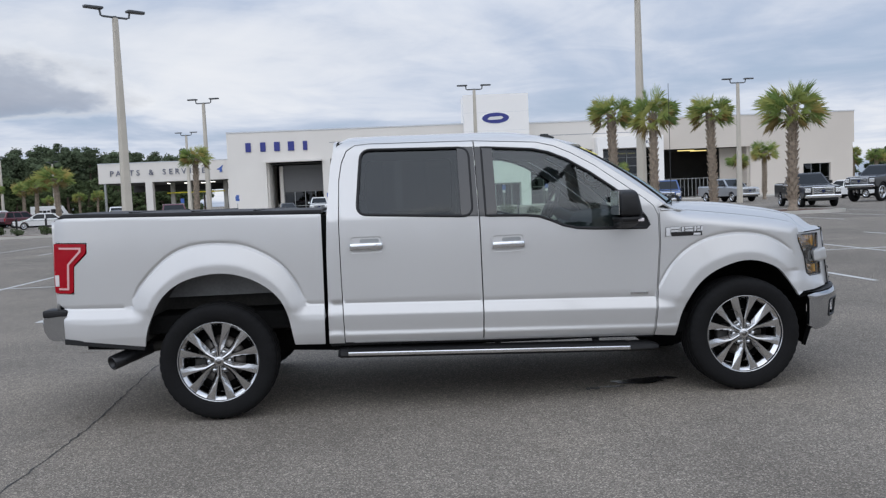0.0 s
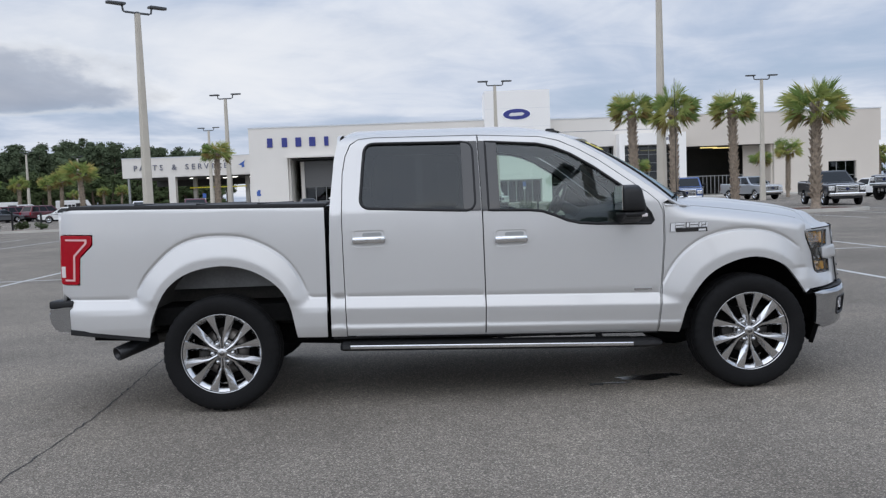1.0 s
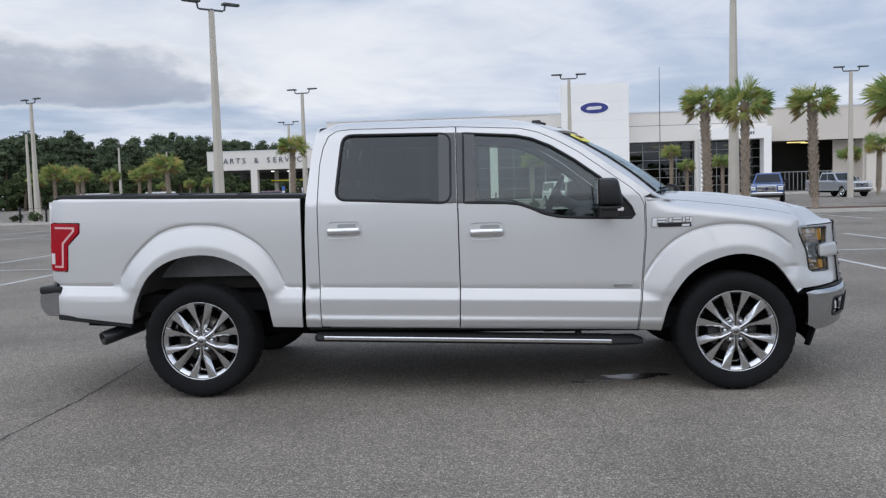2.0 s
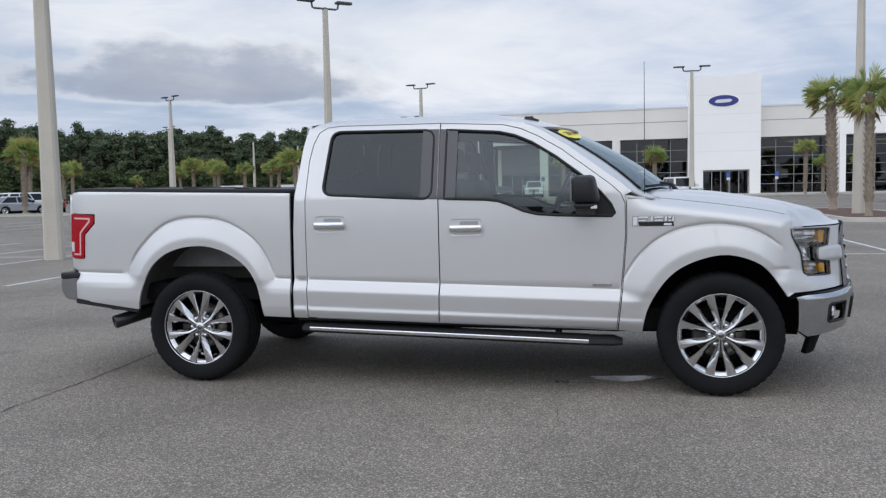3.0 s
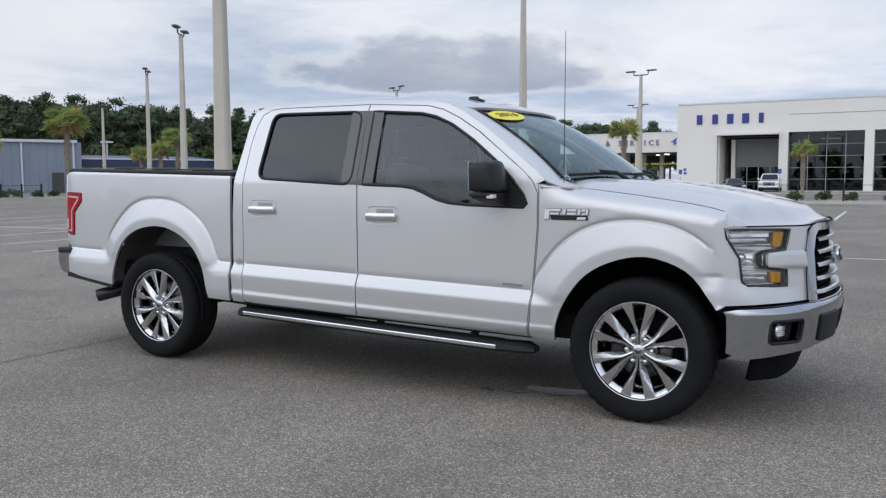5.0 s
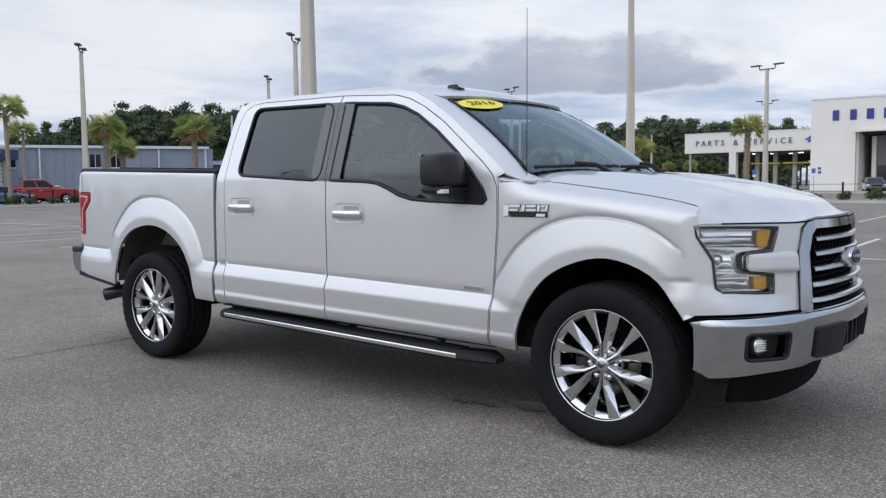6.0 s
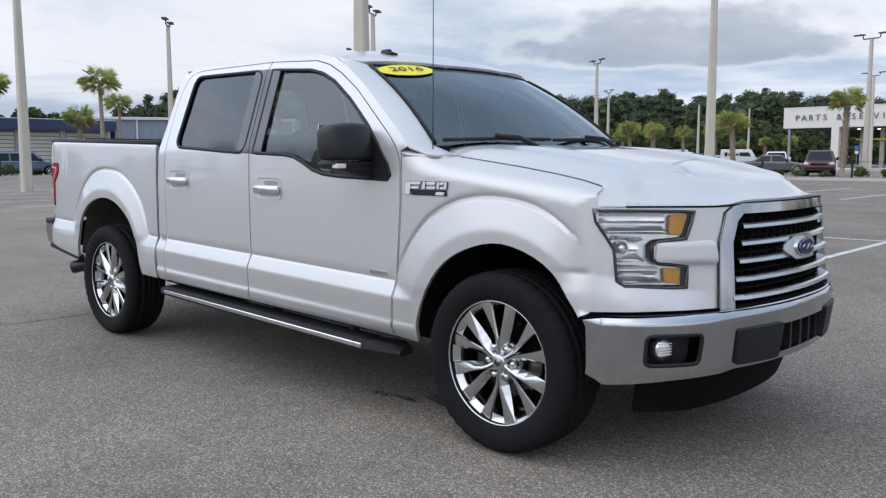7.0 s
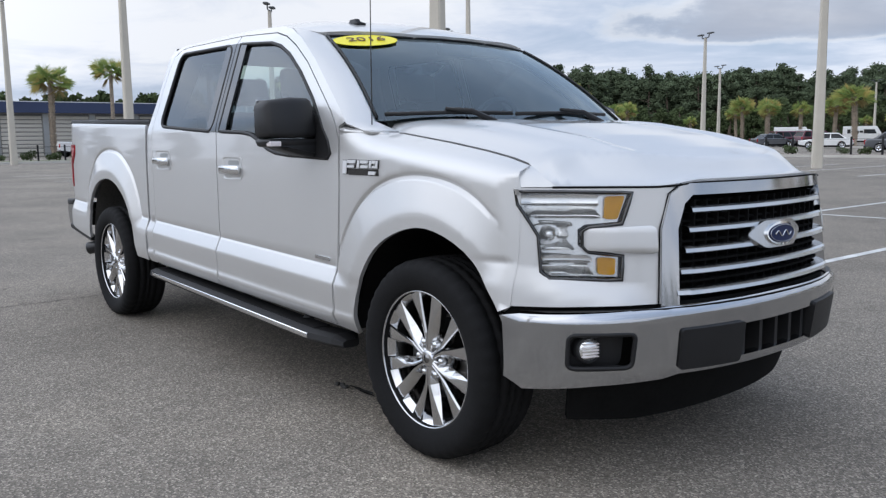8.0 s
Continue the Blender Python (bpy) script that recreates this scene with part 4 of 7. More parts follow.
for s in (-1, 1):
    cap_edge = [(0.405, 0.806), (0.492, 0.803), (front_x(0.786, 1.09) - 0.006, 0.787), (front_x(0.82, 1.09) - 0.004, 0.82), (front_x(0.86, 1.09) - 0.004, 0.86), (front_x(0.886, 1.09) - 0.002, 0.886), (0.455, 0.893), (0.405, 0.893)]
    sheet("wing_corner", cap_edge, lambda x, y, s=s: (x, s * y, 1.0885 + (0.078 * math.sqrt(max(0.0, 1 - (max(0.0, y - 0.80) / 0.105) ** 2)) + 0.22 * max(0.0, 0.43 - x)) * (1 - (1 - min(1.0, max(0.0, (front_x(y, 1.09) - x) / (0.11 - 0.6 * max(0.0, y - 0.81))))) ** 2)), "paint", truck, (), 0.02, 0.02)
for s in (-1, 1):
    # paint-coloured tube added just below the bonnet's edge, to lighten the dark gap
    flange = []
    for x in np.linspace(-0.585, 0.43, 30):
        zt = interp(x, FENDER_TOP)
        flange.append((x, s * (fender_width(x, zt - 0.002) - 0.004), zt - 0.016))
    part("wing_flange", tube(flange, 0.0095, 8), "paint", truck, "", True)
    part("wing_flange", tube([(x, y + s * 0.004, z + 0.008) for x, y, z in flange[:7]], 0.0095, 8), "paint", truck, "", True)
part("bonnet_seal", tube([(front_x(y, 1.1) + (0.010 if abs(y) < 0.5 else 0.002), y, 1.105 - 0.012 * sstep((abs(y) - 0.40) / 0.16)) for y in np.linspace(-0.80, 0.80, 57)], 0.0040, 6), "under", truck, "dark gap along the bonnet edge", True)
# cowl and wipers
sheet("cowl", [(-0.62, -0.84), (-0.45, -0.86), (-0.24, -0.5), (-0.16, 0), (-0.24, 0.5), (-0.45, 0.86), (-0.62, 0.84), (-0.42, 0.5), (-0.36, 0), (-0.42, -0.5)], lambda x, y: (x, y, 1.305 - 0.02 * abs(y)), "black", truck, (), 0.06, 0.02, "black plastic cowl below the windscreen")
for y0, y1, v1 in ((-0.36, -0.80, 0.02), (0.38, -0.22, 0.025)):
    base = screen_point(y0 / 0.845, 0.0) + Vector((0.05, 0, -0.01))
    a = screen_point(y1 / 0.84, v1) + Vector((0.025, 0, 0.018))
    b = screen_point((y0 + 0.12) / 0.84, v1 + 0.01) + Vector((0.025, 0, 0.018))
    mid = a.lerp(b, 0.45) + Vector((0.01, 0, 0.022))
    wip = part("wiper_blade", tube([a, a.lerp(b, 0.5) + Vector((0.004, 0, 0.006)), b], 0.009, 6), "black", truck, "black wiper resting on the glass", True)
    part("wiper_arm", tube([base, base.lerp(mid, 0.5) + Vector((0.01, 0, 0.022)), mid], 0.011, 6, [0.018, 0.011, 0.008]), "black", wip, "", True)
# whip aerial on the near wing
aer = part("aerial", tube([(-0.463, -0.880, 1.27), (-0.475, -0.865, 1.33), (-0.475, -0.858, 2.19)], 0.003, 6, [0.006, 0.003, 0.0016]), "black", truck, "thin black whip aerial", True)
part("aerial_foot", tube([(-0.452, -0.905, 1.225), (-0.463, -0.890, 1.275), (-0.472, -0.872, 1.315)], 0.012, 8, [0.010, 0.013, 0.006]), "black", aer, "", True)

# front face: lamps, grille, surround
LAMP = [(0.888, 1.081), (0.607, 1.075), (0.639, 0.966), (0.722, 0.955), (0.738, 0.940), (0.741, 0.888), (0.728, 0.870), (0.644, 0.857), (0.653, 0.772), (0.828, 0.774), (0.848, 0.80), (0.846, 0.925), (0.886, 1.034)]
for s in (-1, 1):
    def face(y, z, s=s):
        px, py = face_point(y, z)
        return (px, s * py, z)
    fo = lambda d, s=s: (lambda y, z: (front_x(y, z) + d * 0.8, s * (y + d * 0.6), z))
    panel_edge = [(0.50, 1.092), (0.62, 1.090), (0.76, 1.090), (0.892, 1.092), (0.910, 1.03), (0.911, 0.9), (0.918, 0.80), (0.925, 0.678), (0.55, 0.692)]
    sheet("front_panel", panel_edge, face, "paint", truck, [LAMP], 0.02, 0.02)
    hl = sheet("headlight", shrink(LAMP, 0.004), fo(-0.055), "reflector", truck, (), 0.03, 0.0, "clear headlight with amber side markers")
    sheet("lens", shrink(LAMP, 0.002), fo(-0.002), "lens", hl, (), 0.04, 0.012, "clear plastic lens")
    rim_bar("lamp_rim", shrink(LAMP, 0.001), fo(0.002), 0.0068, "gloss_black", hl, "black lamp surround")
    # reflector bowls
    for a, deep in (([(0.872, 1.070), (0.682, 1.066), (0.690, 0.985), (0.850, 0.985), (0.868, 1.03)], 0.05), ([(0.838, 0.975), (0.756, 0.970), (0.756, 0.875), (0.836, 0.870)], 0.07), ([(0.836, 0.860), (0.714, 0.852), (0.716, 0.785), (0.828, 0.786)], 0.05)):
        cy, cz = sum(q[0] for q in a) / len(a), sum(q[1] for q in a) / len(a)
        hy, hz = max(abs(q[0] - cy) for q in a), max(abs(q[1] - cz) for q in a)
        sheet("reflector", round_corners(a, 0.012), lambda y, z, cy=cy, cz=cz, hy=hy, hz=hz, deep=deep, s=s: (front_x(y, z) - 0.018 - deep * (1 - 0.5 * ((y - cy) / hy) ** 2 - 0.5 * ((z - cz) / hz) ** 2) + 0.006 * abs(math.sin(34 * y)) + 0.016 - 0.62 * ((z - cz + hz) % 0.044), s * (y - 0.012), z), "reflector", hl, (), 0.008, 0.006)
    part("projector", lathe([(0.0, -0.018), (0.016, -0.014), (0.026, -0.004), (0.030, 0.01), (0.032, 0.03)], 20), "reflector", hl, "", True).matrix_basis = pose(front_x(0.795, 0.92) - 0.045, s * 0.785, 0.925, 0, 0, 90)
    for a in ([(0.672, 1.060), (0.622, 1.062), (0.646, 0.980), (0.680, 0.982)], [(0.706, 0.848), (0.660, 0.846), (0.666, 0.787), (0.708, 0.789)]):
        sheet("side_marker", round_corners(a, 0.01), fo(-0.022), "amber", hl, (), 0.03, 0.02, "amber marker lens")
    # body-coloured bar that reaches into the lamp
    sheet("lamp_bar", round_corners([(0.568, 0.964), (0.728, 0.952), (0.735, 0.876), (0.568, 0.867)], 0.014), lambda y, z, s=s: (front_x(y, z) + 0.024 * min(1.0, max(0.0, 0.742 - y) / 0.05) + 0.006 - 0.016 * min(1.0, abs(z - 0.915) / 0.052) ** 6, s * (y + 0.01), z), "paint", truck, (), 0.015, 0.05)

# grille: chrome surround, five bars, dark mesh
GR = [(-0.575, 0.660), (-0.550, 0.95), (-0.515, 1.07), (-0.470, 1.104), (0.470, 1.104), (0.515, 1.07), (0.550, 0.95), (0.575, 0.660)]
GI = [(-0.522, 0.660), (-0.502, 0.95), (-0.472, 1.035), (-0.44, 1.064), (0.44, 1.064), (0.472, 1.035), (0.502, 0.95), (0.522, 0.660)]
gface = lambda d: (lambda y, z: (front_x(y, z) + d, y, z))
surround = GR + [GI[-1]] + GI[-2::-1]


def frame_x(y, z):
    """Face of the grille surround, softly bent at its legs."""
    a = abs(y)
    return 0.893 - 0.23 * a * a - 0.034 * math.log1p(math.exp((a - 0.5) / 0.05)) + 0.05 * (1 - (z - 0.75) / 0.35)


grille = sheet("grille", surround, lambda y, z: (frame_x(y, z) + 0.006, y, z), "surround", truck, (), 0.02, 0.08, "chrome grille with five bars and dark mesh")
for s in (-1, 1):
    part("surround_seam", tube([(frame_x(y, z) - 0.002, s * (y + 0.003), z) for y, z in GR[4:]], 0.003, 6), "under", grille, "", True)
sheet("grille_back", GI, gface(-0.075), "under", grille, (), 0.08, 0.0)
for z0 in (1.012, 0.944, 0.874, 0.802, 0.730):
    bm = bmesh.new()
    ys = np.linspace(-1, 1, 25) * (0.525 - 0.30 * max(0.0, z0 - 0.75))
    ring = []
    for y in ys:
        x = front_x(y, z0) + 0.012
        ring.append([bm.verts.new((x + dx, y, z0 + dz)) for dx, dz in ((-0.05, -0.012), (-0.006, -0.013), (0.004, -0.007), (0.0, 0.006), (-0.010, 0.012), (-0.05, 0.012))])
    for a, b in zip(ring, ring[1:]):
        for k in range(6):
            bm.faces.new((a[k], a[(k + 1) % 6], b[(k + 1) % 6], b[k]))
    bmesh.ops.recalc_face_normals(bm, faces=bm.faces)
    part("grille_bar", bm, "satin", grille, "satin chrome bar")
for k in range(17):
    y = -0.464 + 0.058 * k
    bm = bmesh.new()
    x = front_x(y, 0.85)
    add_box(bm, x - 0.075, y - 0.004, 0.65, x - 0.035, y + 0.004, 1.045)
    part("grille_rib", bm, "under", grille)
for z0 in (1.04, 0.97, 0.90, 0.83, 0.76, 0.69):
    bm = bmesh.new()
    ring = [[bm.verts.new((front_x(y, z0) + dx, y, z0 + dz)) for dx, dz in ((-0.075, -0.004), (-0.03, -0.004), (-0.03, 0.004), (-0.075, 0.004))] for y in np.linspace(-0.49, 0.49, 13)]
    for a, b in zip(ring, ring[1:]):
        for q in range(4):
            bm.faces.new((a[q], a[(q + 1) % 4], b[(q + 1) % 4], b[q]))
    part("grille_slat", bm, "under", grille)
# emblem: a blue oval in a chrome mount
mount = round_corners([(-0.190, 0.908), (-0.100, 0.955), (0.100, 0.955), (0.190, 0.908), (0.100, 0.855), (-0.100, 0.855)], 0.022, 4)
em = sheet("emblem_mount", mount, lambda y, z: (front_x(y, z) + 0.036 - 0.55 * y * y, y, z), "satin", grille, (), 0.03, 0.09)
sheet("emblem", [(0.096 * math.cos(t), 0.905 + 0.044 * math.sin(t)) for t in np.linspace(0, 6.2832, 33)[:-1]], lambda y, z: (front_x(y, z) + 0.044 - 0.55 * y * y, y, z), "chrome", em, (), 0.03, 0.012)
sheet("emblem_field", [(0.086 * math.cos(t), 0.905 + 0.035 * math.sin(t)) for t in np.linspace(0, 6.2832, 33)[:-1]], lambda y, z: (front_x(y, z) + 0.048 - 0.55 * y * y, y, z), "blue_enamel", em, (), 0.03, 0.008, "plain blue oval emblem")
ring_pts = [(0.083 * math.cos(t), 0.905 + 0.031 * math.sin(t)) for t in np.linspace(0, 6.2832, 33)[:-1]]
rim_bar("emblem_line", ring_pts, lambda y, z: (front_x(y, z) + 0.0485 - 0.55 * y * y, y, z), 0.0012, "satin", em)
part("emblem_stroke", tube([(front_x(y, 0.905) + 0.0485 - 0.55 * y * y, y, 0.905 + 0.010 * math.sin(y * 120)) for y in np.linspace(-0.055, 0.055, 23)], 0.003, 5), "satin", em, "", True)

# front bumper with lamp pockets and a black middle
FOG = round_corners([(-0.868, 0.484), (-0.873, 0.604), (-0.690, 0.604), (-0.690, 0.484)], 0.022)
MIDB = [(-0.50, 0.475), (-0.51, 0.598), (0.51, 0.598), (0.50, 0.475)]
b_out = [(-0.985, 0.655), (-0.96, 0.668), (-0.5, 0.690), (0.0, 0.695), (0.5, 0.690), (0.96, 0.668), (0.985, 0.655), (0.978, 0.44), (0.95, 0.402), (0.79, 0.420), (0.58, 0.432), (0.52, 0.445), (-0.52, 0.445), (-0.58, 0.432), (-0.79, 0.420), (-0.95, 0.402), (-0.978, 0.44)]
bumper = sheet("front_bumper", b_out, lambda y, z: (bumper_x(y, z), y, z), "bumper_chrome", truck, [FOG, [(-y, z) for y, z in FOG], MIDB], 0.022, 0.03, "chrome front bumper with fog lamps")
for s in (-1, 1):
    fogq = [(s * -y, z) for y, z in FOG]
    sheet("fog_pocket", shrink(fogq, -0.004), lambda y, z: (bumper_x(y, z) - 0.06, y, z), "black", bumper, (), 0.04, 0.0)
    rim_bar("pocket_rim", fogq, lambda y, z: (bumper_x(y, z) - 0.004, y, z), 0.009, "black", bumper)
    fl = part("fog_lamp", lathe([(0.0, -0.008), (0.024, -0.006), (0.036, 0.001), (0.041, 0.010), (0.041, 0.05)], 24, "y"), "reflector", bumper, "round clear fog lamp", True)
    fl.matrix_basis = pose(bumper_x(0.815, 0.55) - 0.014, s * 0.806, 0.548, 0, 0, 90 + s * 22)
    part("fog_ring", lathe([(0.041, 0.006), (0.045, 0.002), (0.049, 0.010), (0.049, 0.05)], 24, "y"), "black", fl, "", True)
    for k in range(5):
        part("lens_rib", box(-0.030, -0.009, -0.022 + 0.011 * k - 0.0016, 0.030, 0.004, -0.022 + 0.011 * k + 0.0016), "white_lens", fl)
    pad = [(s * 0.532, 0.462), (s * 0.540, 0.608), (s * 0.252, 0.608), (s * 0.252, 0.458)]
    sheet("bumper_pad", round_corners(pad, 0.015), lambda y, z: (bumper_x(y, z) + 0.012, y, z), "black", bumper, (), 0.04, 0.05, "black plastic bumper pad")
sheet("air_intake", MIDB, lambda y, z: (bumper_x(y, z) - 0.09, y, z), "under", bumper, (), 0.08, 0.0)
for y in np.linspace(-0.21, 0.21, 5):
    part("intake_rib", box(bumper_x(y, 0.56) - 0.085, y - 0.008, 0.465, bumper_x(y, 0.54) - 0.02, y + 0.012, 0.605), "black", bumper)
sheet("bumper_top", [(-0.9, 0.0), (0.9, 0.0), (0.9, 1.0), (-0.9, 1.0)], lambda y, v: (bumper_x(y, 0.68) * v + (front_x(min(abs(y), 0.9), 0.68) - 0.06) * (1 - v), y, 0.672 + 0.02 * v - 0.02 * y * y), "black", bumper, (), 0.1, 0.0)
air = sheet("air_dam", [(-0.78, 0.44), (0.78, 0.44), (0.745, 0.25), (0.5, 0.225), (-0.5, 0.225), (-0.745, 0.25)], lambda y, z: (bumper_x(y, 0.45) - 0.14 - 0.35 * (0.44 - z), y, z), "under", truck, (), 0.05, 0.03, "black plastic air dam")
# gap strip between bumper and body
sheet("bumper_gap", [(-0.925, 0.635), (0.925, 0.635), (0.925, 0.70), (-0.925, 0.70)], lambda y, z: (front_x(y, z) - 0.012, y, z), "under", truck, (), 0.05, 0.02)

# mirrors: a shell that leans to its top, a slim skirt with the indicator, a foot that runs down to the sail
for s in (-1, 1):
    bm = bmesh.new()
    add_box(bm, -0.070, -0.128, -0.092, 0.070, 0.128, 0.088, 0.028)
    bmesh.ops.subdivide_edges(bm, edges=bm.edges, cuts=1, use_grid_fill=True)
    for v in bm.verts:
        k = (v.co.z + 0.092) / 0.18
        out = v.co.y * s / 0.13
        v.co.y *= 1.0 - 0.10 * k if out < 0 else 1.0
        v.co.z -= 0.030 * max(0.0, out) ** 3 * k
        v.co.x = v.co.x * (0.88 + 0.26 * (1 - k)) + 0.028 * (1 - out * out) - 0.020 * k
    mir = part("door_mirror", bm, "black", truck, "black plastic door mirror", True)
    mir.matrix_basis = pose(-0.862, s * 1.070, 1.368)
    bm = bmesh.new()
    add_box(bm, -0.070, -0.125, -0.024, 0.082, 0.125, 0.022, 0.014)
    for v in bm.verts:
        if v.co.z < 0:
            v.co.x *= 0.82
            v.co.z += 0.012 * v.co.y * s / 0.125
    sk = part("mirror_skirt", bm, "black", mir, "", True)
    sk.matrix_basis = pose(0.0, 0.0, -0.117)
    bm = slab([(-s * 0.155, -0.105), (s * 0.10, -0.122), (s * 0.05, -0.145), (-s * 0.05, -0.172), (-s * 0.155, -0.185)], -0.055, 0.075, "x", 0.016)
    part("mirror_arm", bm, "black", mir, "", True)
    part("indicator", box(0.045, s * 0.098 - 0.027, -0.128, 0.086, s * 0.098 + 0.027, -0.106, 0.004), "white_lens", mir, "pale indicator lens")
    part("mirror_glass", box(-0.080, -0.105, -0.080, -0.074, 0.100, 0.080, 0.001), "chrome", mir)

# rear bumper, tailgate, bed cover
rb = [(-4.66, 0.775), (-4.735, 0.775), (-4.825, 0.765), (-4.845, 0.73), (-4.835, 0.66), (-4.80, 0.60), (-4.67, 0.588)]
bm = bmesh.new()
rings = []
for y in np.linspace(-0.955, 0.955, 25):
    a = abs(y) / 0.955
    dx = 0.012 * a ** 8 - 0.09 * (1 - a ** 2)
    rings.append([bm.verts.new((x + dx, y, z)) for x, z in rb])
for a, b in zip(rings, rings[1:]):
    for k in range(len(rb)):
        bm.faces.new((a[k], a[(k + 1) % len(rb)], b[(k + 1) % len(rb)], b[k]))
bm.faces.new(rings[0])
bm.faces.new(rings[-1])
bmesh.ops.recalc_face_normals(bm, faces=bm.faces)
bmesh.ops.bevel(bm, geom=[e for e in bm.edges if len(e.link_faces) == 2 and e.calc_face_angle() > 0.5], offset=0.012, segments=2, affect="EDGES")
rbp = part("rear_bumper", bm, "bumper_chrome", truck, "chrome rear bumper with a black step pad")
for s in (-1, 1):
    part("step_pad", box(-4.83, s * 0.88 - 0.075, 0.755, -4.665, s * 0.88 + 0.078, 0.806, 0.012), "black", rbp, "black plastic step pad", True)
sheet("tailgate", round_corners([(-0.79, 0.80), (-0.80, 1.38), (-0.76, 1.41), (0.76, 1.41), (0.80, 1.38), (0.79, 0.80)], 0.03), lambda y, z: (-4.765 + 0.03 * (y / 0.8) ** 2 + 0.03 * abs(z - 1.1), y, z), "paint", truck, (), 0.06, 0.04)
for s in (-1, 1):
    sheet("bed_corner", [(0.80, 0.80), (0.80, 1.40), (0.90, 1.40), (0.915, 1.25), (0.915, 0.80)], lambda y, z, s=s: (-4.755 + 0.9 * max(0.0, y - 0.86) ** 1.5, s * y, z), "paint" , truck, (), 0.05, 0.02)
# folding vinyl bed cover on black rails
cov = sheet("bed_cover", [(-4.665, -0.86), (-2.965, -0.86), (-2.965, 0.86), (-4.665, 0.86)], lambda x, y: (x, y, 1.452 - 0.0245 * (x + 4.66) - 0.012 * (y / 0.86) ** 4), "vinyl", truck, (), 0.1, 0.022, "black folding vinyl bed cover")
for s in (-1, 1):
    part("cover_rail", slab([(-4.71, 1.416), (-2.94, 1.376), (-2.94, 1.406), (-4.66, 1.446)], s * 0.80, s * 0.925, "y", 0.006), "black", cov, "black side rail", True)
for x in (-4.24, -3.82, -3.40):
    part("cover_joint", box(x - 0.012, -0.85, 1.44 - 0.0245 * (x + 4.66), x + 0.012, 0.85, 1.456 - 0.0245 * (x + 4.66), 0.004), "black", cov)

# cab back, bed inside and floor pan, which close the body
sheet("cab_back", [(-0.93, 0.50), (-0.95, 1.33), (-0.76, 1.862), (-0.6, 1.885), (-0.3, 1.906), (0, 1.912), (0.3, 1.906), (0.6, 1.885), (0.76, 1.862), (0.95, 1.33), (0.93, 0.50)], lambda y, z: (-2.905 + 0.115 * max(0.0, z - 1.33), y, z), "paint", truck, [[(-0.72, 1.42), (-0.58, 1.78), (0.58, 1.78), (0.72, 1.42)]], 0.08, 0.02)
sheet("rear_screen", [(-0.73, 1.41), (-0.585, 1.79), (0.585, 1.79), (0.73, 1.41)], lambda y, z: (-2.90 + 0.09 * max(0.0, z - 1.33), y, z), "rear_glass", truck, (), 0.1, 0.0, "dark rear window glass")
# the floor pan hangs low to keep light from under the truck
part("floor_pan", box(-2.9, -0.86, 0.42, 0.30, 0.86, 0.56), "under", truck)
part("bed_floor", box(-4.70, -0.86, 0.60, -2.98, 0.86, 0.72), "under", truck)
part("bed_front", box(-2.985, -0.90, 0.56, -2.955, 0.90, 1.36), "under", truck)
for s in (-1, 1):
    part("frame_rail", slab([(-4.70, 0.46), (-4.70, 0.62), (-2.9, 0.50), (0.55, 0.46), (0.55, 0.34), (-2.9, 0.36)], s * 0.42, s * 0.52, "y"), "under", truck)
    part("sill", slab([(-2.92, 0.46), (-2.92, 0.52), (-0.64, 0.47), (-0.64, 0.41)], s * 0.84, s * 0.925, "y", 0.008), "black", truck)
    for name_, arch, x0, x1 in (("arch_liner", ARCH_R, -4.16, -3.15), ("arch_liner", ARCH_F, -0.50, 0.42)):
        bm = bmesh.new()
        cx = (x0 + x1) / 2
        rows_ = [[bm.verts.new((x + (x - cx) * 0.03, s * min(y, half_width(x, z) - 0.022), z + 0.02)) for x, z in arch] for y in (0.945, 0.80, 0.50)]
        for a, b in zip(rows_, rows_[1:]):
            for k in range(len(arch) - 1):
                bm.faces.new((a[k], a[k + 1], b[k + 1], b[k]))
        bm.faces.new(rows_[-1])
        part(name_, bm, "liner" if arch is ARCH_R else "under", truck, "", True)
part("engine_bay", box(-0.55, -0.48, 0.40, 0.70, 0.48, 1.05), "under", truck)
for s in (-1, 1):
    part("bed_skirt", box(-4.16, s * 0.60 - 0.01, 0.82, -3.16, s * 0.60 + 0.01, 1.02), "skirt_grey", truck, "dull grey inner panel above the rear wheel")
part("rear_axle", tube([(-3.683, -0.70, 0.40), (-3.683, 0, 0.40), (-3.683, 0.70, 0.40)], 0.06, 10, [0.05, 0.07, 0.05]), "dark_metal", truck, "", True)
part("front_axle", tube([(0, -0.70, 0.40), (0, 0.70, 0.40)], 0.05, 10), "dark_metal", truck, "", True)
# unseen boxes, added low to deepen the shade on the ground below
part("fuel_tank", box(-2.7, -0.42, 0.33, -1.4, -0.10, 0.5, 0.04), "under", truck)
part("muffler", box(-2.75, 0.12, 0.33, -1.9, 0.40, 0.5, 0.05), "under", truck)
part("gearbox", box(-1.3, -0.26, 0.29, -0.35, 0.26, 0.5, 0.06), "under", truck)
part("spare_wheel", lathe([(0.0, 0.52), (0.33, 0.52), (0.37, 0.56), (0.37, 0.66), (0.3, 0.70)], 24, "z"), "under", truck, "", True).matrix_basis = pose(-4.30, 0, 0)
for s in (-1, 1):
    part("lower_trim", slab([(-4.685, 0.575), (-4.685, 0.612), (-4.165, 0.545), (-4.165, 0.508)], s * (half_width(-4.4, 0.56) - 0.05), s * (half_width(-4.4, 0.56) - 0.004), "y", 0.004), "black", truck)
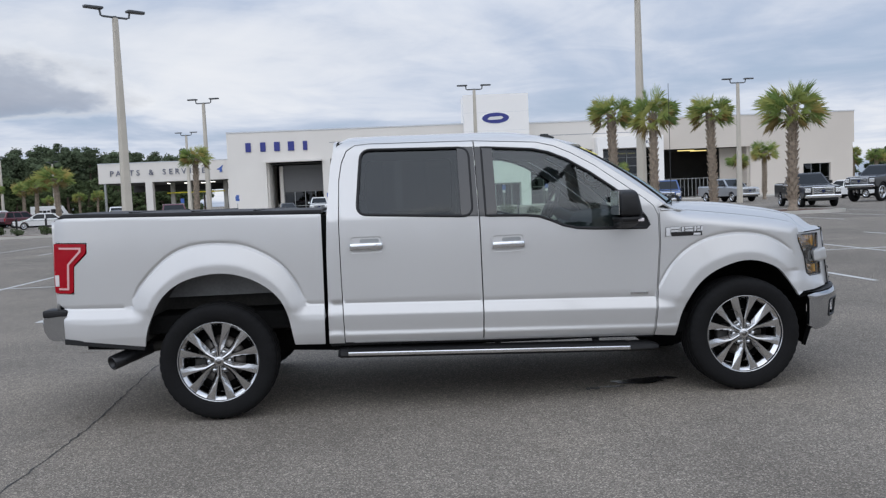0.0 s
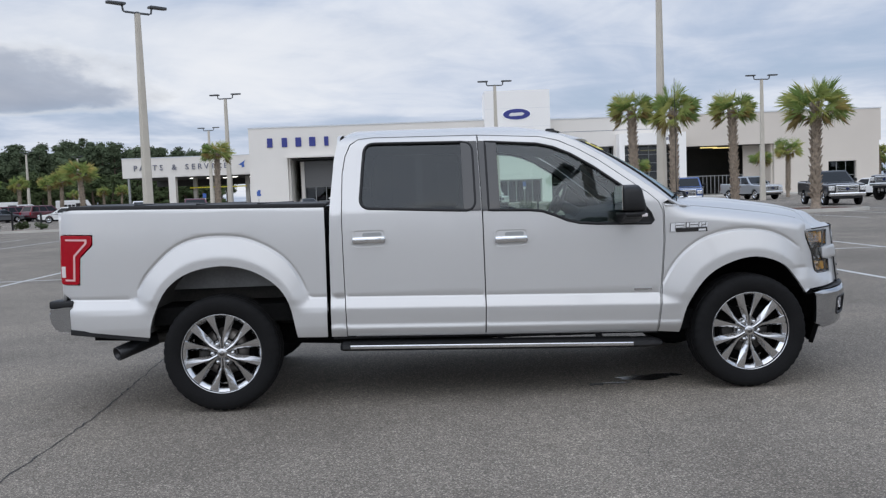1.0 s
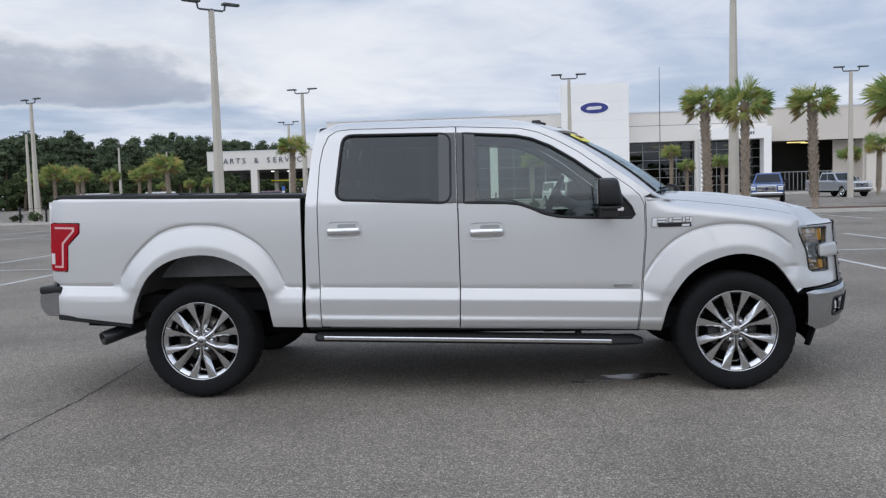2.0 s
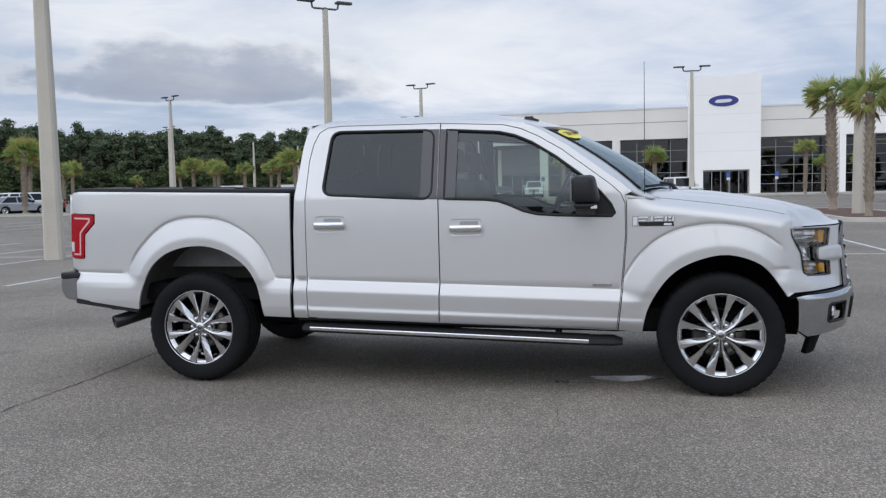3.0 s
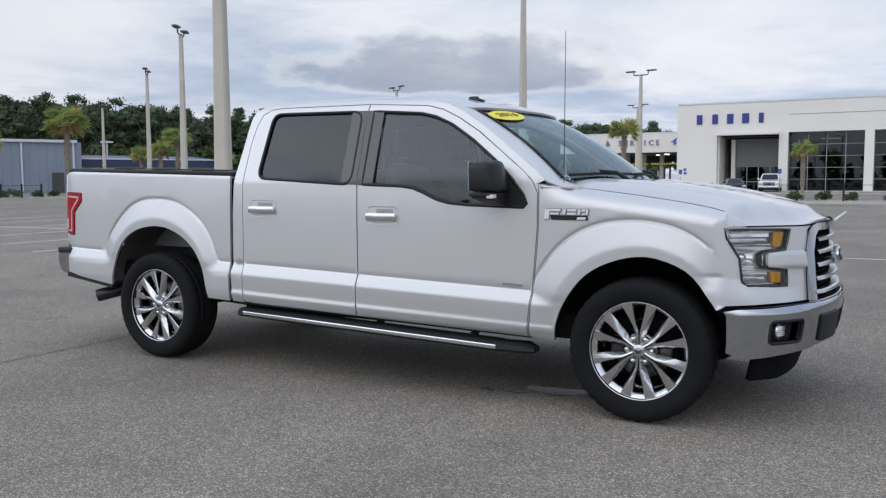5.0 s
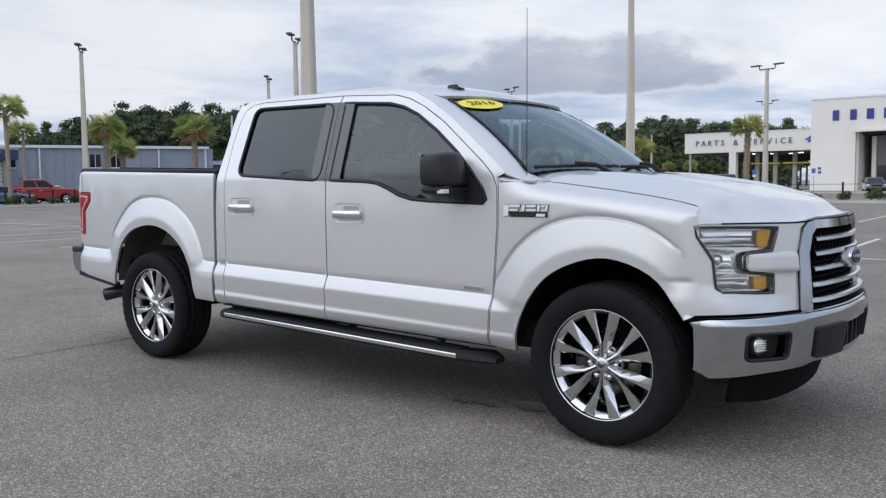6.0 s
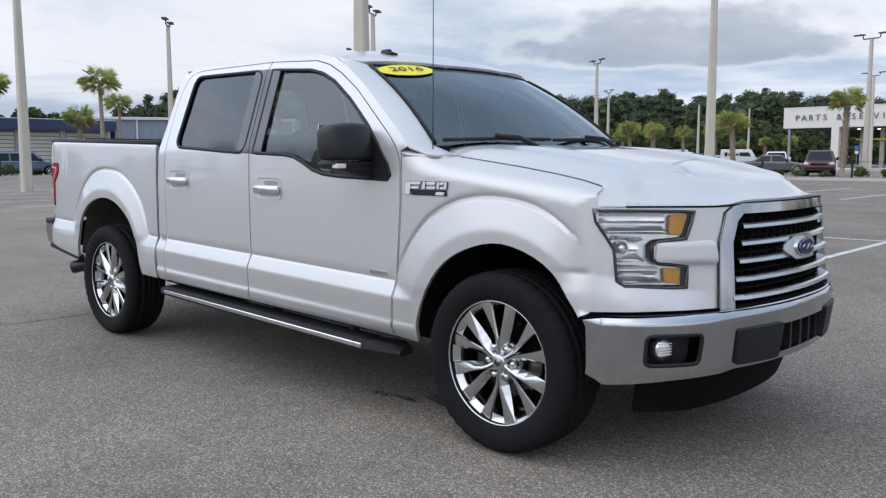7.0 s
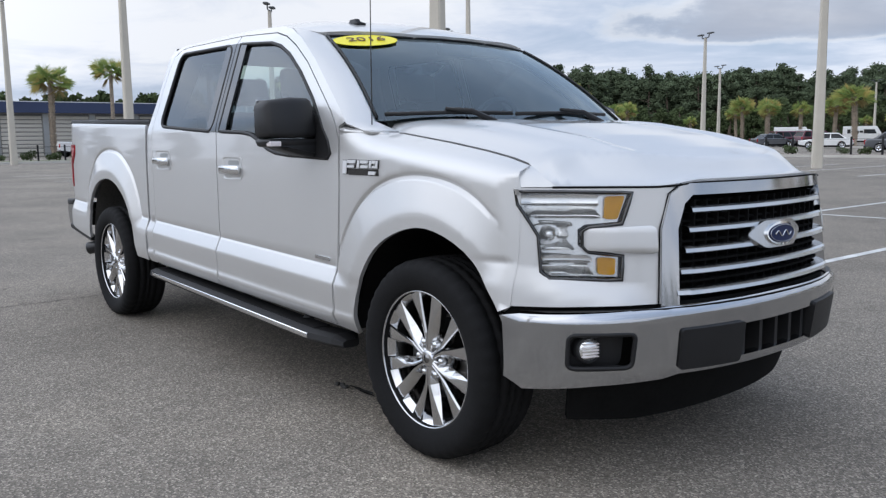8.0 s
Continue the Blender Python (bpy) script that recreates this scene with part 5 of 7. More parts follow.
# exhaust pipe
bm = lathe([(0.038, 0.10), (0.040, 0.0), (0.047, -0.004), (0.050, 0.004), (0.050, 0.30), (0.03, 0.32)], 24, "y")
ex = part("exhaust_pipe", bm, "bezel", truck, "grey steel exhaust tip", True)
ex.matrix_basis = Matrix.Translation((-4.40, -0.93, 0.425)) @ Vector((0.66, 0.72, 0.22)).to_track_quat("Y", "Z").to_matrix().to_4x4()
part("exhaust_bend", tube([(-4.20, -0.72, 0.49), (-3.95, -0.66, 0.52), (-3.7, -0.6, 0.60)], 0.04, 10), "dark_metal", truck, "", True)
# running boards
for s in (-1, 1):
    prof = [(0.86, 0.0), (0.86, 0.030), (0.88, 0.045), (0.97, 0.045), (1.003, 0.032), (1.008, 0.005), (0.99, -0.012), (0.88, -0.012)]
    bm = bmesh.new()
    xs = [-2.87, -2.85, -2.5, -1.7, -0.84, -0.68, -0.62]
    rings = []
    for i, x in enumerate(xs):
        z0 = 0.366 - 0.0305 * (x + 1.75)
        k = 0.6 if i in (0, len(xs) - 1) else 1.0
        rings.append([bm.verts.new((x, s * (0.94 + (y - 0.94) * k - (0.03 if x > -0.7 else 0)), z0 + z * k)) for y, z in prof])
    for a, b in zip(rings, rings[1:]):
        for k in range(len(prof)):
            bm.faces.new((a[k], a[(k + 1) % len(prof)], b[(k + 1) % len(prof)], b[k]))
    bm.faces.new(rings[0])
    bm.faces.new(rings[-1])
    bmesh.ops.recalc_face_normals(bm, faces=bm.faces)
    board = part("running_board", bm, "black", truck, "black running board with a chrome edge")
    x0, x1 = -2.80, -0.84
    za, zb = 0.366 - 0.0305 * (x0 + 1.75), 0.366 - 0.0305 * (x1 + 1.75)
    part("chrome_strip", slab([(x0, za + 0.004), (x0, za + 0.030), (x1, zb + 0.030), (x1, zb + 0.004)], s * 1.000, s * 1.013, "y", 0.004), "chrome", board, "chrome edge strip", True)
    bm = slab([(x0, s * 0.88), (x1, s * 0.88), (x1, s * 0.97), (x0, s * 0.97)], 0.044, 0.049, "z")
    for v in bm.verts:
        v.co.z += 0.366 - 0.0305 * (v.co.x + 1.75)
    part("tread_pad", bm, "rubber", board)
    for x in (-2.45, -1.75, -1.05):
        part("board_bracket", tube([(x, s * 0.93, 0.372 - 0.0305 * (x + 1.75)), (x, s * 0.80, 0.44), (x, s * 0.6, 0.48)], 0.025, 6), "black", board, "", True)

# interior
part("dashboard", slab([(-0.55, 1.02), (-0.45, 1.27), (-0.62, 1.30), (-0.90, 1.27), (-1.0, 1.15), (-0.95, 0.95), (-0.75, 0.9)], -0.82, 0.82, "y", 0.03), "dash", truck, "dark grey dashboard", True)
wheel_ = part("steering_wheel", lathe([(0.175 + 0.016 * math.cos(t), 0.016 * math.sin(t)) for t in np.linspace(0, 6.2832, 9)], 32, "y"), "dash", truck, "", True)
wheel_.matrix_basis = pose(-1.10, 0.42, 1.33, 0, 0, 90) @ pose(0, 0, 0, 25)
part("wheel_spokes", box(-0.16, -0.02, -0.03, 0.16, 0.02, 0.03, 0.01), "dash", wheel_, "", True)
part("wheel_boss", box(-0.07, -0.045, -0.08, 0.07, 0.03, 0.06, 0.02), "dash", wheel_, "", True)
part("steering_column", tube([(-1.10, 0.42, 1.33), (-0.85, 0.42, 1.20)], 0.045, 8), "dash", truck, "", True)


def cabin_seat(y, x, w, rows=1):
    seat = part("seat", slab([(x - 0.25, 0.80), (x + 0.28, 0.84), (x + 0.30, 0.95), (x - 0.22, 0.93)], y - w / 2, y + w / 2, "y", 0.05), "fabric", truck, "dark grey cloth seat", True)
    part("backrest", slab([(x - 0.26, 0.86), (x - 0.16, 0.92), (x - 0.34, 1.46), (x - 0.44, 1.45)], y - w / 2 + 0.01, y + w / 2 - 0.01, "y", 0.04), "fabric", seat, "", True)
    for k in range(rows):
        yy = y + (k - (rows - 1) / 2) * 0.6
        part("headrest", slab([(x - 0.36, 1.50), (x - 0.33, 1.50), (x - 0.37, 1.68), (x - 0.46, 1.68), (x - 0.45, 1.50)], yy - 0.13, yy + 0.13, "y", 0.03), "fabric", seat, "", True)
    return seat


cabin_seat(-0.42, -1.42, 0.52)
cabin_seat(0.42, -1.42, 0.52)
cabin_seat(0.0, -2.35, 1.40, 2)
sheet("headliner", [(-2.80, -0.735), (-2.80, 0.735), (-1.15, 0.735), (-1.0, 0.5), (-1.0, -0.5), (-1.15, -0.735)], lambda x, y: (x, y, roof_z(x, y) - 0.035 - 0.04 * sstep((abs(y) - 0.60) / 0.14)), "headliner", truck, (), 0.08, 0.0)
part("rear_mirror", box(-0.955, -0.12, 1.70, -0.92, 0.12, 1.765, 0.015), "black", truck, "", True)
for s in (-1, 1):
    part("door_trim", slab([(-2.80, 0.55), (-2.80, 1.30), (-0.75, 1.17), (-0.66, 0.55)], s * 0.875, s * 0.895, "y"), "dash", truck)


def truck_wheel(x, y, s):
    """Wheel with its outer face on side s."""
    holder = Matrix.Translation((x, y, 0.402)) @ pose(0, 0, 0, 0, 0, 0 if s < 0 else 180)
    barrel = [(0.276, -0.116), (0.283, -0.112), (0.280, -0.100), (0.268, -0.094), (0.264, -0.085)]
    w = part("wheel", lathe(barrel, 72), "alloy", truck, "chrome six-lug alloy wheel on a black tyre", True)
    w.matrix_basis = holder
    tp = [(0.268, -0.095), (0.276, -0.120), (0.292, -0.130), (0.325, -0.139),  (0.355, -0.139), (0.378, -0.131), (0.391, -0.115), (0.397, -0.098), (0.399, -0.070), (0.390, -0.066), (0.390, -0.058), (0.400, -0.054), (0.401, -0.024), (0.391, -0.020), (0.391, -0.010), (0.402, -0.006), (0.402, 0.006), (0.391, 0.010), (0.391, 0.020), (0.401, 0.024), (0.400, 0.054), (0.390, 0.058), (0.390, 0.066), (0.399, 0.070), (0.397, 0.098), (0.391, 0.115), (0.378, 0.131), (0.355, 0.139), (0.325, 0.139), (0.292, 0.130), (0.268, 0.095)]
    bm = lathe(tp, 168)
    bm.verts.ensure_lookup_table()
    for i, v in enumerate(bm.verts):
        j, k = i // 168, i % 168
        rr = math.hypot(v.co.x, v.co.z)
        if rr > 0.374 and k % 4 == 0 and 5 <= j <= 25:
            f = (rr - (0.005 if 7 <= j <= 23 else 0.0045)) / rr
            v.co.x *= f
            v.co.z *= f
        elif 5 <= j <= 6 and k % 4 in (2,):
            v.co.y -= 0.002
    part("tyre", bm, "rubber", w, "black road tyre with blocky tread", True)
    part("barrel", lathe([(0.268, -0.095), (0.243, -0.076), (0.2405, -0.070), (0.234, -0.015), (0.238, 0.10), (0.275, 0.11)], 48), "alloy", w, "", True)
    part("rim_lip", lathe([(0.2725 + 0.0045 * math.cos(t), -0.114 + 0.0045 * math.sin(t)) for t in np.linspace(0, 6.2832, 9)], 72), "satin", w, "", True)
    # twelve spokes in six pairs: a flat face that widens to the rim, a deep bright bevel beside the nuts
    # r, inner edge, outer edge of the face, outer edge of the bevel, face depth, bevel depth
    SPOKE = ((0.034, 0.0012, 0.0110, 0.0160, -0.0935, 0.010), (0.072, 0.0016, 0.0130, 0.0235, -0.0945, 0.026), (0.105, 0.0030, 0.0180, 0.0385, -0.0955, 0.030), (0.150, 0.0135, 0.0360, 0.0550, -0.0965, 0.026), (0.200, 0.0250, 0.0620, 0.0740, -0.0975, 0.016), (0.240, 0.0325, 0.0840, 0.0880, -0.0985, 0.008), (0.268, 0.0375, 0.0970, 0.0985, -0.0990, 0.003))
    for k in range(6):
        th = radians(60 * k + 90)
        for q in (-1, 1):
            bm = bmesh.new()
            secs = []
            for r, a_in, a_face, a_bev, yy, dp in SPOKE:
                sec = []
                for lat, dy in ((a_in - 0.0010, 0.050), (a_in, 0.007), (a_in + 0.0040, 0.0), (a_in + 0.55 * (a_face - a_in), 0.0006), (a_face, 0.0034), (a_bev, dp), (a_bev - 0.004, 0.052)):
                    an = th + q * math.asin(max(-0.95, min(0.95, lat / r)))
                    sec.append(bm.verts.new((r * math.cos(an), yy + dy, r * math.sin(an))))
                secs.append(sec)
            for u, v in zip(secs, secs[1:]):
                for i in range(7):
                    bm.faces.new((u[i], u[(i + 1) % 7], v[(i + 1) % 7], v[i]))
            bm.faces.new(secs[0])
            bm.faces.new(secs[-1])
            bmesh.ops.recalc_face_normals(bm, faces=bm.faces)
            part("spoke", bm, "alloy", w)
        # lug nut between the pairs
        a = th + radians(30)
        nut = part("lug_nut", lathe([(0.0, -0.090), (0.009, -0.089), (0.0135, -0.082), (0.0155, -0.070), (0.0175, -0.066), (0.0175, -0.045)], 12), "satin", w, "", True)
        nut.location = (0.070 * math.cos(a), 0.0, 0.070 * math.sin(a))
    part("hub", lathe([(0.0, -0.064), (0.085, -0.060), (0.098, -0.050), (0.100, -0.02)], 48), "alloy_dark", w, "", True)
    part("hub_cap", lathe([(0.0, -0.0975), (0.029, -0.097), (0.034, -0.094), (0.036, -0.07)], 32), "alloy", w, "", True)
    part("cap_emblem", lathe([(0.0, -0.0988), (0.017, -0.0985), (0.018, -0.094)], 24), "alloy_dark", w, "", True)
    part("brake_disc", lathe([(0.09, 0.0), (0.165, 0.0), (0.165, 0.02), (0.09, 0.02)], 48), "disc", w, "", True)
    part("brake_drum", lathe([(0.0, 0.02), (0.2, 0.02), (0.235, 0.06)], 32), "under", w)
    cal = part("brake_caliper", box(-0.175, -0.035, -0.06, -0.09, 0.03, 0.06, 0.012), "dark_metal", w, "", True)
    return w


for x in (0.0, -3.683):
    for s in (-1, 1):
        truck_wheel(x, s * 0.858, s)

# ---- car park: stall lines, islands, kerbs ----
def flat_strip(name, x0, y0, x1, y1, w, z, mat):
    a, b = Vector((x0, y0)), Vector((x1, y1))
    n = (b - a).normalized().orthogonal() * w / 2
    bm = bmesh.new()
    bm.faces.new([bm.verts.new((p.x, p.y, z)) for p in (a - n, b - n, b + n, a + n)])
    bm.normal_update()
    for f in bm.faces:
        if f.normal.z < 0:
            f.normal_flip()
    return part(name, bm, mat)


STALLS = [-32.6, -29.8, -27.0, -24.2, -21.3, -18.3, -15.5, -13.15, -10.05, -7.2, -4.2, -1.42, 1.5, 4.45, 7.5, 10.6, 13.4, 16.2, 19.0, 21.8]
for x in STALLS:
    tagged(flat_strip("stall_line", x, 4.75, x, 15.4, 0.10, 0.004, "line_paint"), "worn white painted parking stall line", "road marking", "parking stall lines", "structure")
for xc in (-8.6, 6.0):
    tagged(flat_strip("stall_line", xc - 26 if xc < 0 else -8.4, 10.2, -8.8 if xc < 0 else 22.0, 10.2, 0.10, 0.0055, "line_paint"), "worn white painted parking stall line", "road marking", "parking stall lines", "structure")
for x in STALLS:
    if 6.3 < x < 9.8:
        continue
    tagged(flat_strip("stall_line", x + 1.0, 23.0, x + 1.0, 33.4, 0.10, 0.004, "line_paint"), "worn white painted parking stall line", "road marking", "parking stall lines", "structure")

# fine crack and joint in the asphalt beside the truck
rng = random.Random(4)


def crack(points, w, mat="crack", name="asphalt_crack"):
    bm = bmesh.new()
    line = densify(points, 0.07, False)
    prev = None
    for i, (x, y) in enumerate(line):
        ww = w * (0.4 + 0.9 * rng.random())
        jx, jy = rng.uniform(-1, 1) * 0.012, rng.uniform(-1, 1) * 0.012
        cur = (bm.verts.new((x - ww + jx, y + jy, 0.003)), bm.verts.new((x + ww + jx, y + jy, 0.003)))
        if prev:
            bm.faces.new((prev[0], prev[1], cur[1], cur[0]))
        prev = cur
    bmesh.ops.recalc_face_normals(bm, faces=bm.faces)
    for f in bm.faces:
        if f.normal.z < 0:
            f.normal_flip()
    return tagged(part(name, bm, mat), "thin dark crack line in the asphalt", "ground", kind="structure")


crack([(-4.75, 3.2), (-4.69, 1.12), (-4.58, -1.03), (-4.60, -2.25), (-4.66, -4.2)], 0.006)
crack([(-8.5, 0.9), (-6.2, 0.4), (-5.0, 0.1)], 0.004)
crack([(-1.20, 2.6), (-1.15, -0.65), (-1.08, -1.1), (-1.01, -1.62), (-1.04, -2.03), (-1.16, -2.4)], 0.0014)


def puddle(cx, cy, rx, ry, seed, name, label, z):
    r2 = random.Random(seed)
    ph = [r2.uniform(0, 6.28) for _ in range(5)]
    pts = []
    for k in range(48):
        t = 2 * math.pi * k / 48
        q = 1 + 0.22 * math.sin(2 * t + ph[0]) + 0.16 * math.sin(3 * t + ph[1]) + 0.10 * math.sin(7 * t + ph[2])
        pts.append((cx + rx * q * math.cos(t), cy + ry * q * math.sin(t)))
    bm = bmesh.new()
    bm.faces.new([bm.verts.new((x, y, z)) for x, y in pts])
    return tagged(part(name, bm, "stain"), label, "stain", kind="structure")


puddle(-0.61, -0.52, 0.24, 0.085, 2, "wet_stain", "wet dark stain of dripped water under the truck", 0.0045)
puddle(-0.90, -0.66, 0.12, 0.016, 5, "wet_stain", "thin wet trickle running from under the truck", 0.005)
bm = bmesh.new()
r3 = random.Random(8)
for k in range(16):
    x, y = -1.05 + r3.uniform(-0.045, 0.045), -0.69 + r3.uniform(-0.015, 0.015)
    bmesh.ops.create_icosphere(bm, subdivisions=1, radius=r3.uniform(0.006, 0.014), matrix=Matrix.Translation((x, y, 0.006)))
tagged(part("leaf_litter", bm, "crack"), "small clump of dark debris on the asphalt", "debris", kind="")


def kerb_loop(name, pts, label, fill, zfill=0.12, closed=True):
    """A concrete kerb round a planted island."""
    out = round_corners(pts, 1.0, 5) if closed else pts
    inn = shrink(out, 0.16)
    bm = bmesh.new()
    n = len(out)
    rings = [[bm.verts.new((x, y, z)) for x, y in ring] for ring, z in ((out, 0.0), (shrink(out, 0.015), 0.14), (shrink(out, 0.03), 0.15), (inn, 0.15), (inn, 0.05))]
    for a, b in zip(rings, rings[1:]):
        for k in range(n):
            bm.faces.new((a[k], a[(k + 1) % n], b[(k + 1) % n], b[k]))
    bmesh.ops.recalc_face_normals(bm, faces=bm.faces)
    ob = tagged(part(name, bm, "concrete"), label, "kerb", kind="structure")
    bm = bmesh.new()
    bm.faces.new([bm.verts.new((x, y, zfill)) for x, y in inn])
    bmesh.ops.recalc_face_normals(bm, faces=bm.faces)
    part("planting_bed", bm, fill, ob)
    return ob


kerb_loop("kerb_island", [(6.6, 22.6), (9.7, 22.6), (9.7, 34.2), (6.6, 34.2)], "concrete kerb round a mulched palm island", "mulch")
kerb_loop("kerb_island", [(12.0, 29.6), (18.6, 29.6), (18.6, 33.6), (12.0, 33.6)], "concrete kerb round a mulched palm island", "mulch")
# far edges: verge in front of the showroom and along the west side
kerb_loop("kerb_verge", [(-33, 44.0), (-6, 44.4), (9.0, 44.6), (9.0, 46.8), (-33, 46.8)], "concrete kerb of the planted verge before the showroom", "mulch")
kerb_loop("kerb_verge", [(-54.2, -40), (-54.2, 36), (-46, 44.0), (-35, 46.6), (-35, 49.4), (-48, 47.6), (-58.2, 38), (-58.2, -40)], "concrete kerb of the grass verge along the car park", "grass")
slabm = bmesh.new()
add_box(slabm, -36, 79.5, 0.0, 56, 91, 0.14)
tagged(part("pavement", slabm, "concrete"), "pale concrete pavement along the showroom front", "pavement", kind="structure")


# ---- lamp posts ----
def lamp_post(x, y, turn, height=9.25, thick=0.19, two=True):
    p = thing("lamp_post", "tall tapered square concrete lamp post with two flat lamp heads", "lamp post", pose(x, y, 0, 0, 0, turn), "car park lamp posts")
    bm = bmesh.new()
    rings = []
    for z, h in ((0.0, thick), (height, thick * 0.52)):
        c = h * 0.72
        rings.append([bm.verts.new((a, b, z)) for a, b in ((h, c), (c, h), (-c, h), (-h, c), (-h, -c), (-c, -h), (c, -h), (h, -c))])
    for k in range(8):
        bm.faces.new((rings[0][k], rings[0][(k + 1) % 8], rings[1][(k + 1) % 8], rings[1][k]))
    bm.faces.new(rings[1])
    bmesh.ops.recalc_face_normals(bm, faces=bm.faces)
    part("pole", bm, "concrete_pole", p)
    part("arm", tube([(-0.62, 0, height + 0.30), (-0.58, 0, height + 0.06), (-0.5, 0, height + 0.03), (0.5, 0, height + 0.03), (0.58, 0, height + 0.06), (0.62, 0, height + 0.30)], 0.045, 6), "lamp_grey", p, "grey steel arm")
    part("tenon", tube([(0, 0, height - 0.02), (0, 0, height + 0.08)], 0.07, 8), "lamp_grey", p)
    for s in (-1, 1):
        bm = slab([(s * 0.50, -0.16), (s * 0.62, -0.19), (s * 1.22, -0.15), (s * 1.28, 0.0), (s * 1.22, 0.15), (s * 0.62, 0.19), (s * 0.50, 0.16)], height + 0.29, height + 0.38, "z", 0.02)
        part("lamp_head", bm, "lamp_grey", p, "flat dark grey lamp head")
    return p


POSTS = [(-13.1, 28.6, 40), (8.2, 27.4, 50), (-12.8, 9.6, 20), (-15.9, 58.4, -12), (-23.8, 86.8, -12), (4.5, 55.5, 0), (25.2, 56.8, 0), (-37.8, 58.6, -30), (-33.3, 28.6, -60), (-45.4, 22.8, -40), (-48.1, 39.7, -50), (-31.8, 9.0, 0), (-51.0, 8.9, 0), (1.5, -10.6, 60), (-21.3, -16.5, 30)]
first_post = lamp_post(*POSTS[0])
for x, y, turn in POSTS[1:]:
    copy_thing(first_post, pose(x, y, 0, 0, 0, turn))
for x, y in ((-54.6, 87.5), (-57.0, 117.0), (-55.5, 132.0), (-75.0, 58.0)):
    copy_thing(first_post, pose(x, y, 0, 0, 0, -30))


# ---- showroom: local u along the front, v back, z up ----
SHOW = Matrix.Translation((-19.9, 89.0, 0)) @ pose(0, 0, 0, 0, 0, -2)
show = thing("showroom", "white stucco car showroom with glazed bays and a tall entrance tower", "building", SHOW)


def wall_piece(name, u0, v0, z0, u1, v1, z1, mat="white_wall", parent=None, label="", bevel=0.0):
    return part(name, box(u0, v0, z0, u1, v1, z1, bevel), mat, parent or show, label)


# upper walls, with thin reveal lines between the stucco fields
wall_piece("wall", 0, 0, 6.25, 26.7, 0.5, 9.50)
wall_piece("wall", 34.0, 0, 6.1, 49.1, 0.5, 9.30)
wall_piece("wall", 49.1, 0, 5.75, 71.8, 0.5, 9.30, "cream_wall")
wall_piece("wall", 0, 0, 0, 4.3, 0.5, 6.25)
wall_piece("wall", 59.6, 0, 0, 65.8, 0.5, 5.75, "cream_wall")
wall_piece("recess_wall", 57.0, 2.6, 0, 59.6, 2.8, 5.75, "cream_wall")
wall_piece("recess_side", 59.4, 0.5, 0, 59.6, 2.6, 5.75, "cream_wall")
wall_piece("wall", 65.8, 0, 3.5, 69.0, 0.5, 5.75, "cream_wall")
wall_piece("wall", 65.8, 0, 0, 69.0, 0.5, 0.3, "cream_wall")
wall_piece("wall", 69.0, 0, 0, 71.6, 0.5, 5.75, "cream_wall")
wall_piece("side_wall", 0, 0.5, 0, 0.5, 34, 9.50)
wall_piece("side_wall", 71.3, 0.5, 0, 71.8, 34, 9.30, "cream_wall")
wall_piece("back_wall", 0.5, 33.5, 0, 71.3, 34, 9.30)
wall_piece("roof", 0.5, 0.5, 9.0, 71.3, 33.5, 9.2)
for u0, u1, z0 in ((-0.05, 26.7, 9.50), (34.0, 71.85, 9.30)):
    wall_piece("coping", u0, -0.06, z0, u1, 0.56, z0 + 0.14, "roof_white")
for u in (10.6, 18.65, 41.35):
    wall_piece("column", u, -0.05, 0, u + (0.9 if u < 12 else 0.85), 0.6, 6.25)
wall_piece("reveal", 11.5, -0.012, 8.05, 26.7, 0.0, 8.10, "letter_grey")
wall_piece("reveal", 34.1, -0.012, 7.85, 49.0, 0.0, 7.90, "letter_grey")
# portal of the service drive on the right
wall_piece("portal_beam", 41.6, -1.6, 6.05, 49.1, 0.0, 7.35, "tower_panel")
wall_piece("portal_post", 48.3, -1.6, 0, 49.1, -0.02, 6.05, "tower_panel")
wall_piece("portal_post", 41.6, -1.6, 0, 42.2, -0.02, 6.05, "tower_panel")
for k in range(4):
    wall_piece("number_bar", 46.4 + 0.24 * k, -1.63, 6.50, 46.56 + 0.24 * k, -1.6, 6.80, "letter_grey")


def glazed_bay(u0, u1, z1, rows, cols, back=1.3, z0=0.15):
    """Set-back shop front: panes between metal bars."""
    bay = part("window", box(u0, back - 0.05, z0 - 0.15, u1, back + 0.05, z0), "mullion", show, "dark glazed shop front")
    for i in range(cols):
        for j in range(rows):
            a, b = u0 + (u1 - u0) * i / cols, u0 + (u1 - u0) * (i + 1) / cols
            c, d = z0 + (z1 - z0) * j / rows, z0 + (z1 - z0) * (j + 1) / rows
            part("pane", box(a + 0.03, back - 0.012, c + 0.03, b - 0.03, back + 0.012, d - 0.03), "store_glass", bay)
    for i in range(cols + 1):
        a = u0 + (u1 - u0) * i / cols
        part("mullion", box(a - 0.03, back - 0.06, z0, a + 0.03, back + 0.06, z1), "mullion", bay)
    for j in range(1, rows + 1):
        c = z0 + (z1 - z0) * j / rows
        part("transom", box(u0, back - 0.05, c - 0.025, u1, back + 0.05, c + 0.025), "mullion", bay)
    # the soffit carries its shade as a dark colour
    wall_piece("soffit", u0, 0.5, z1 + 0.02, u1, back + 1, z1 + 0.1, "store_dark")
    return bay


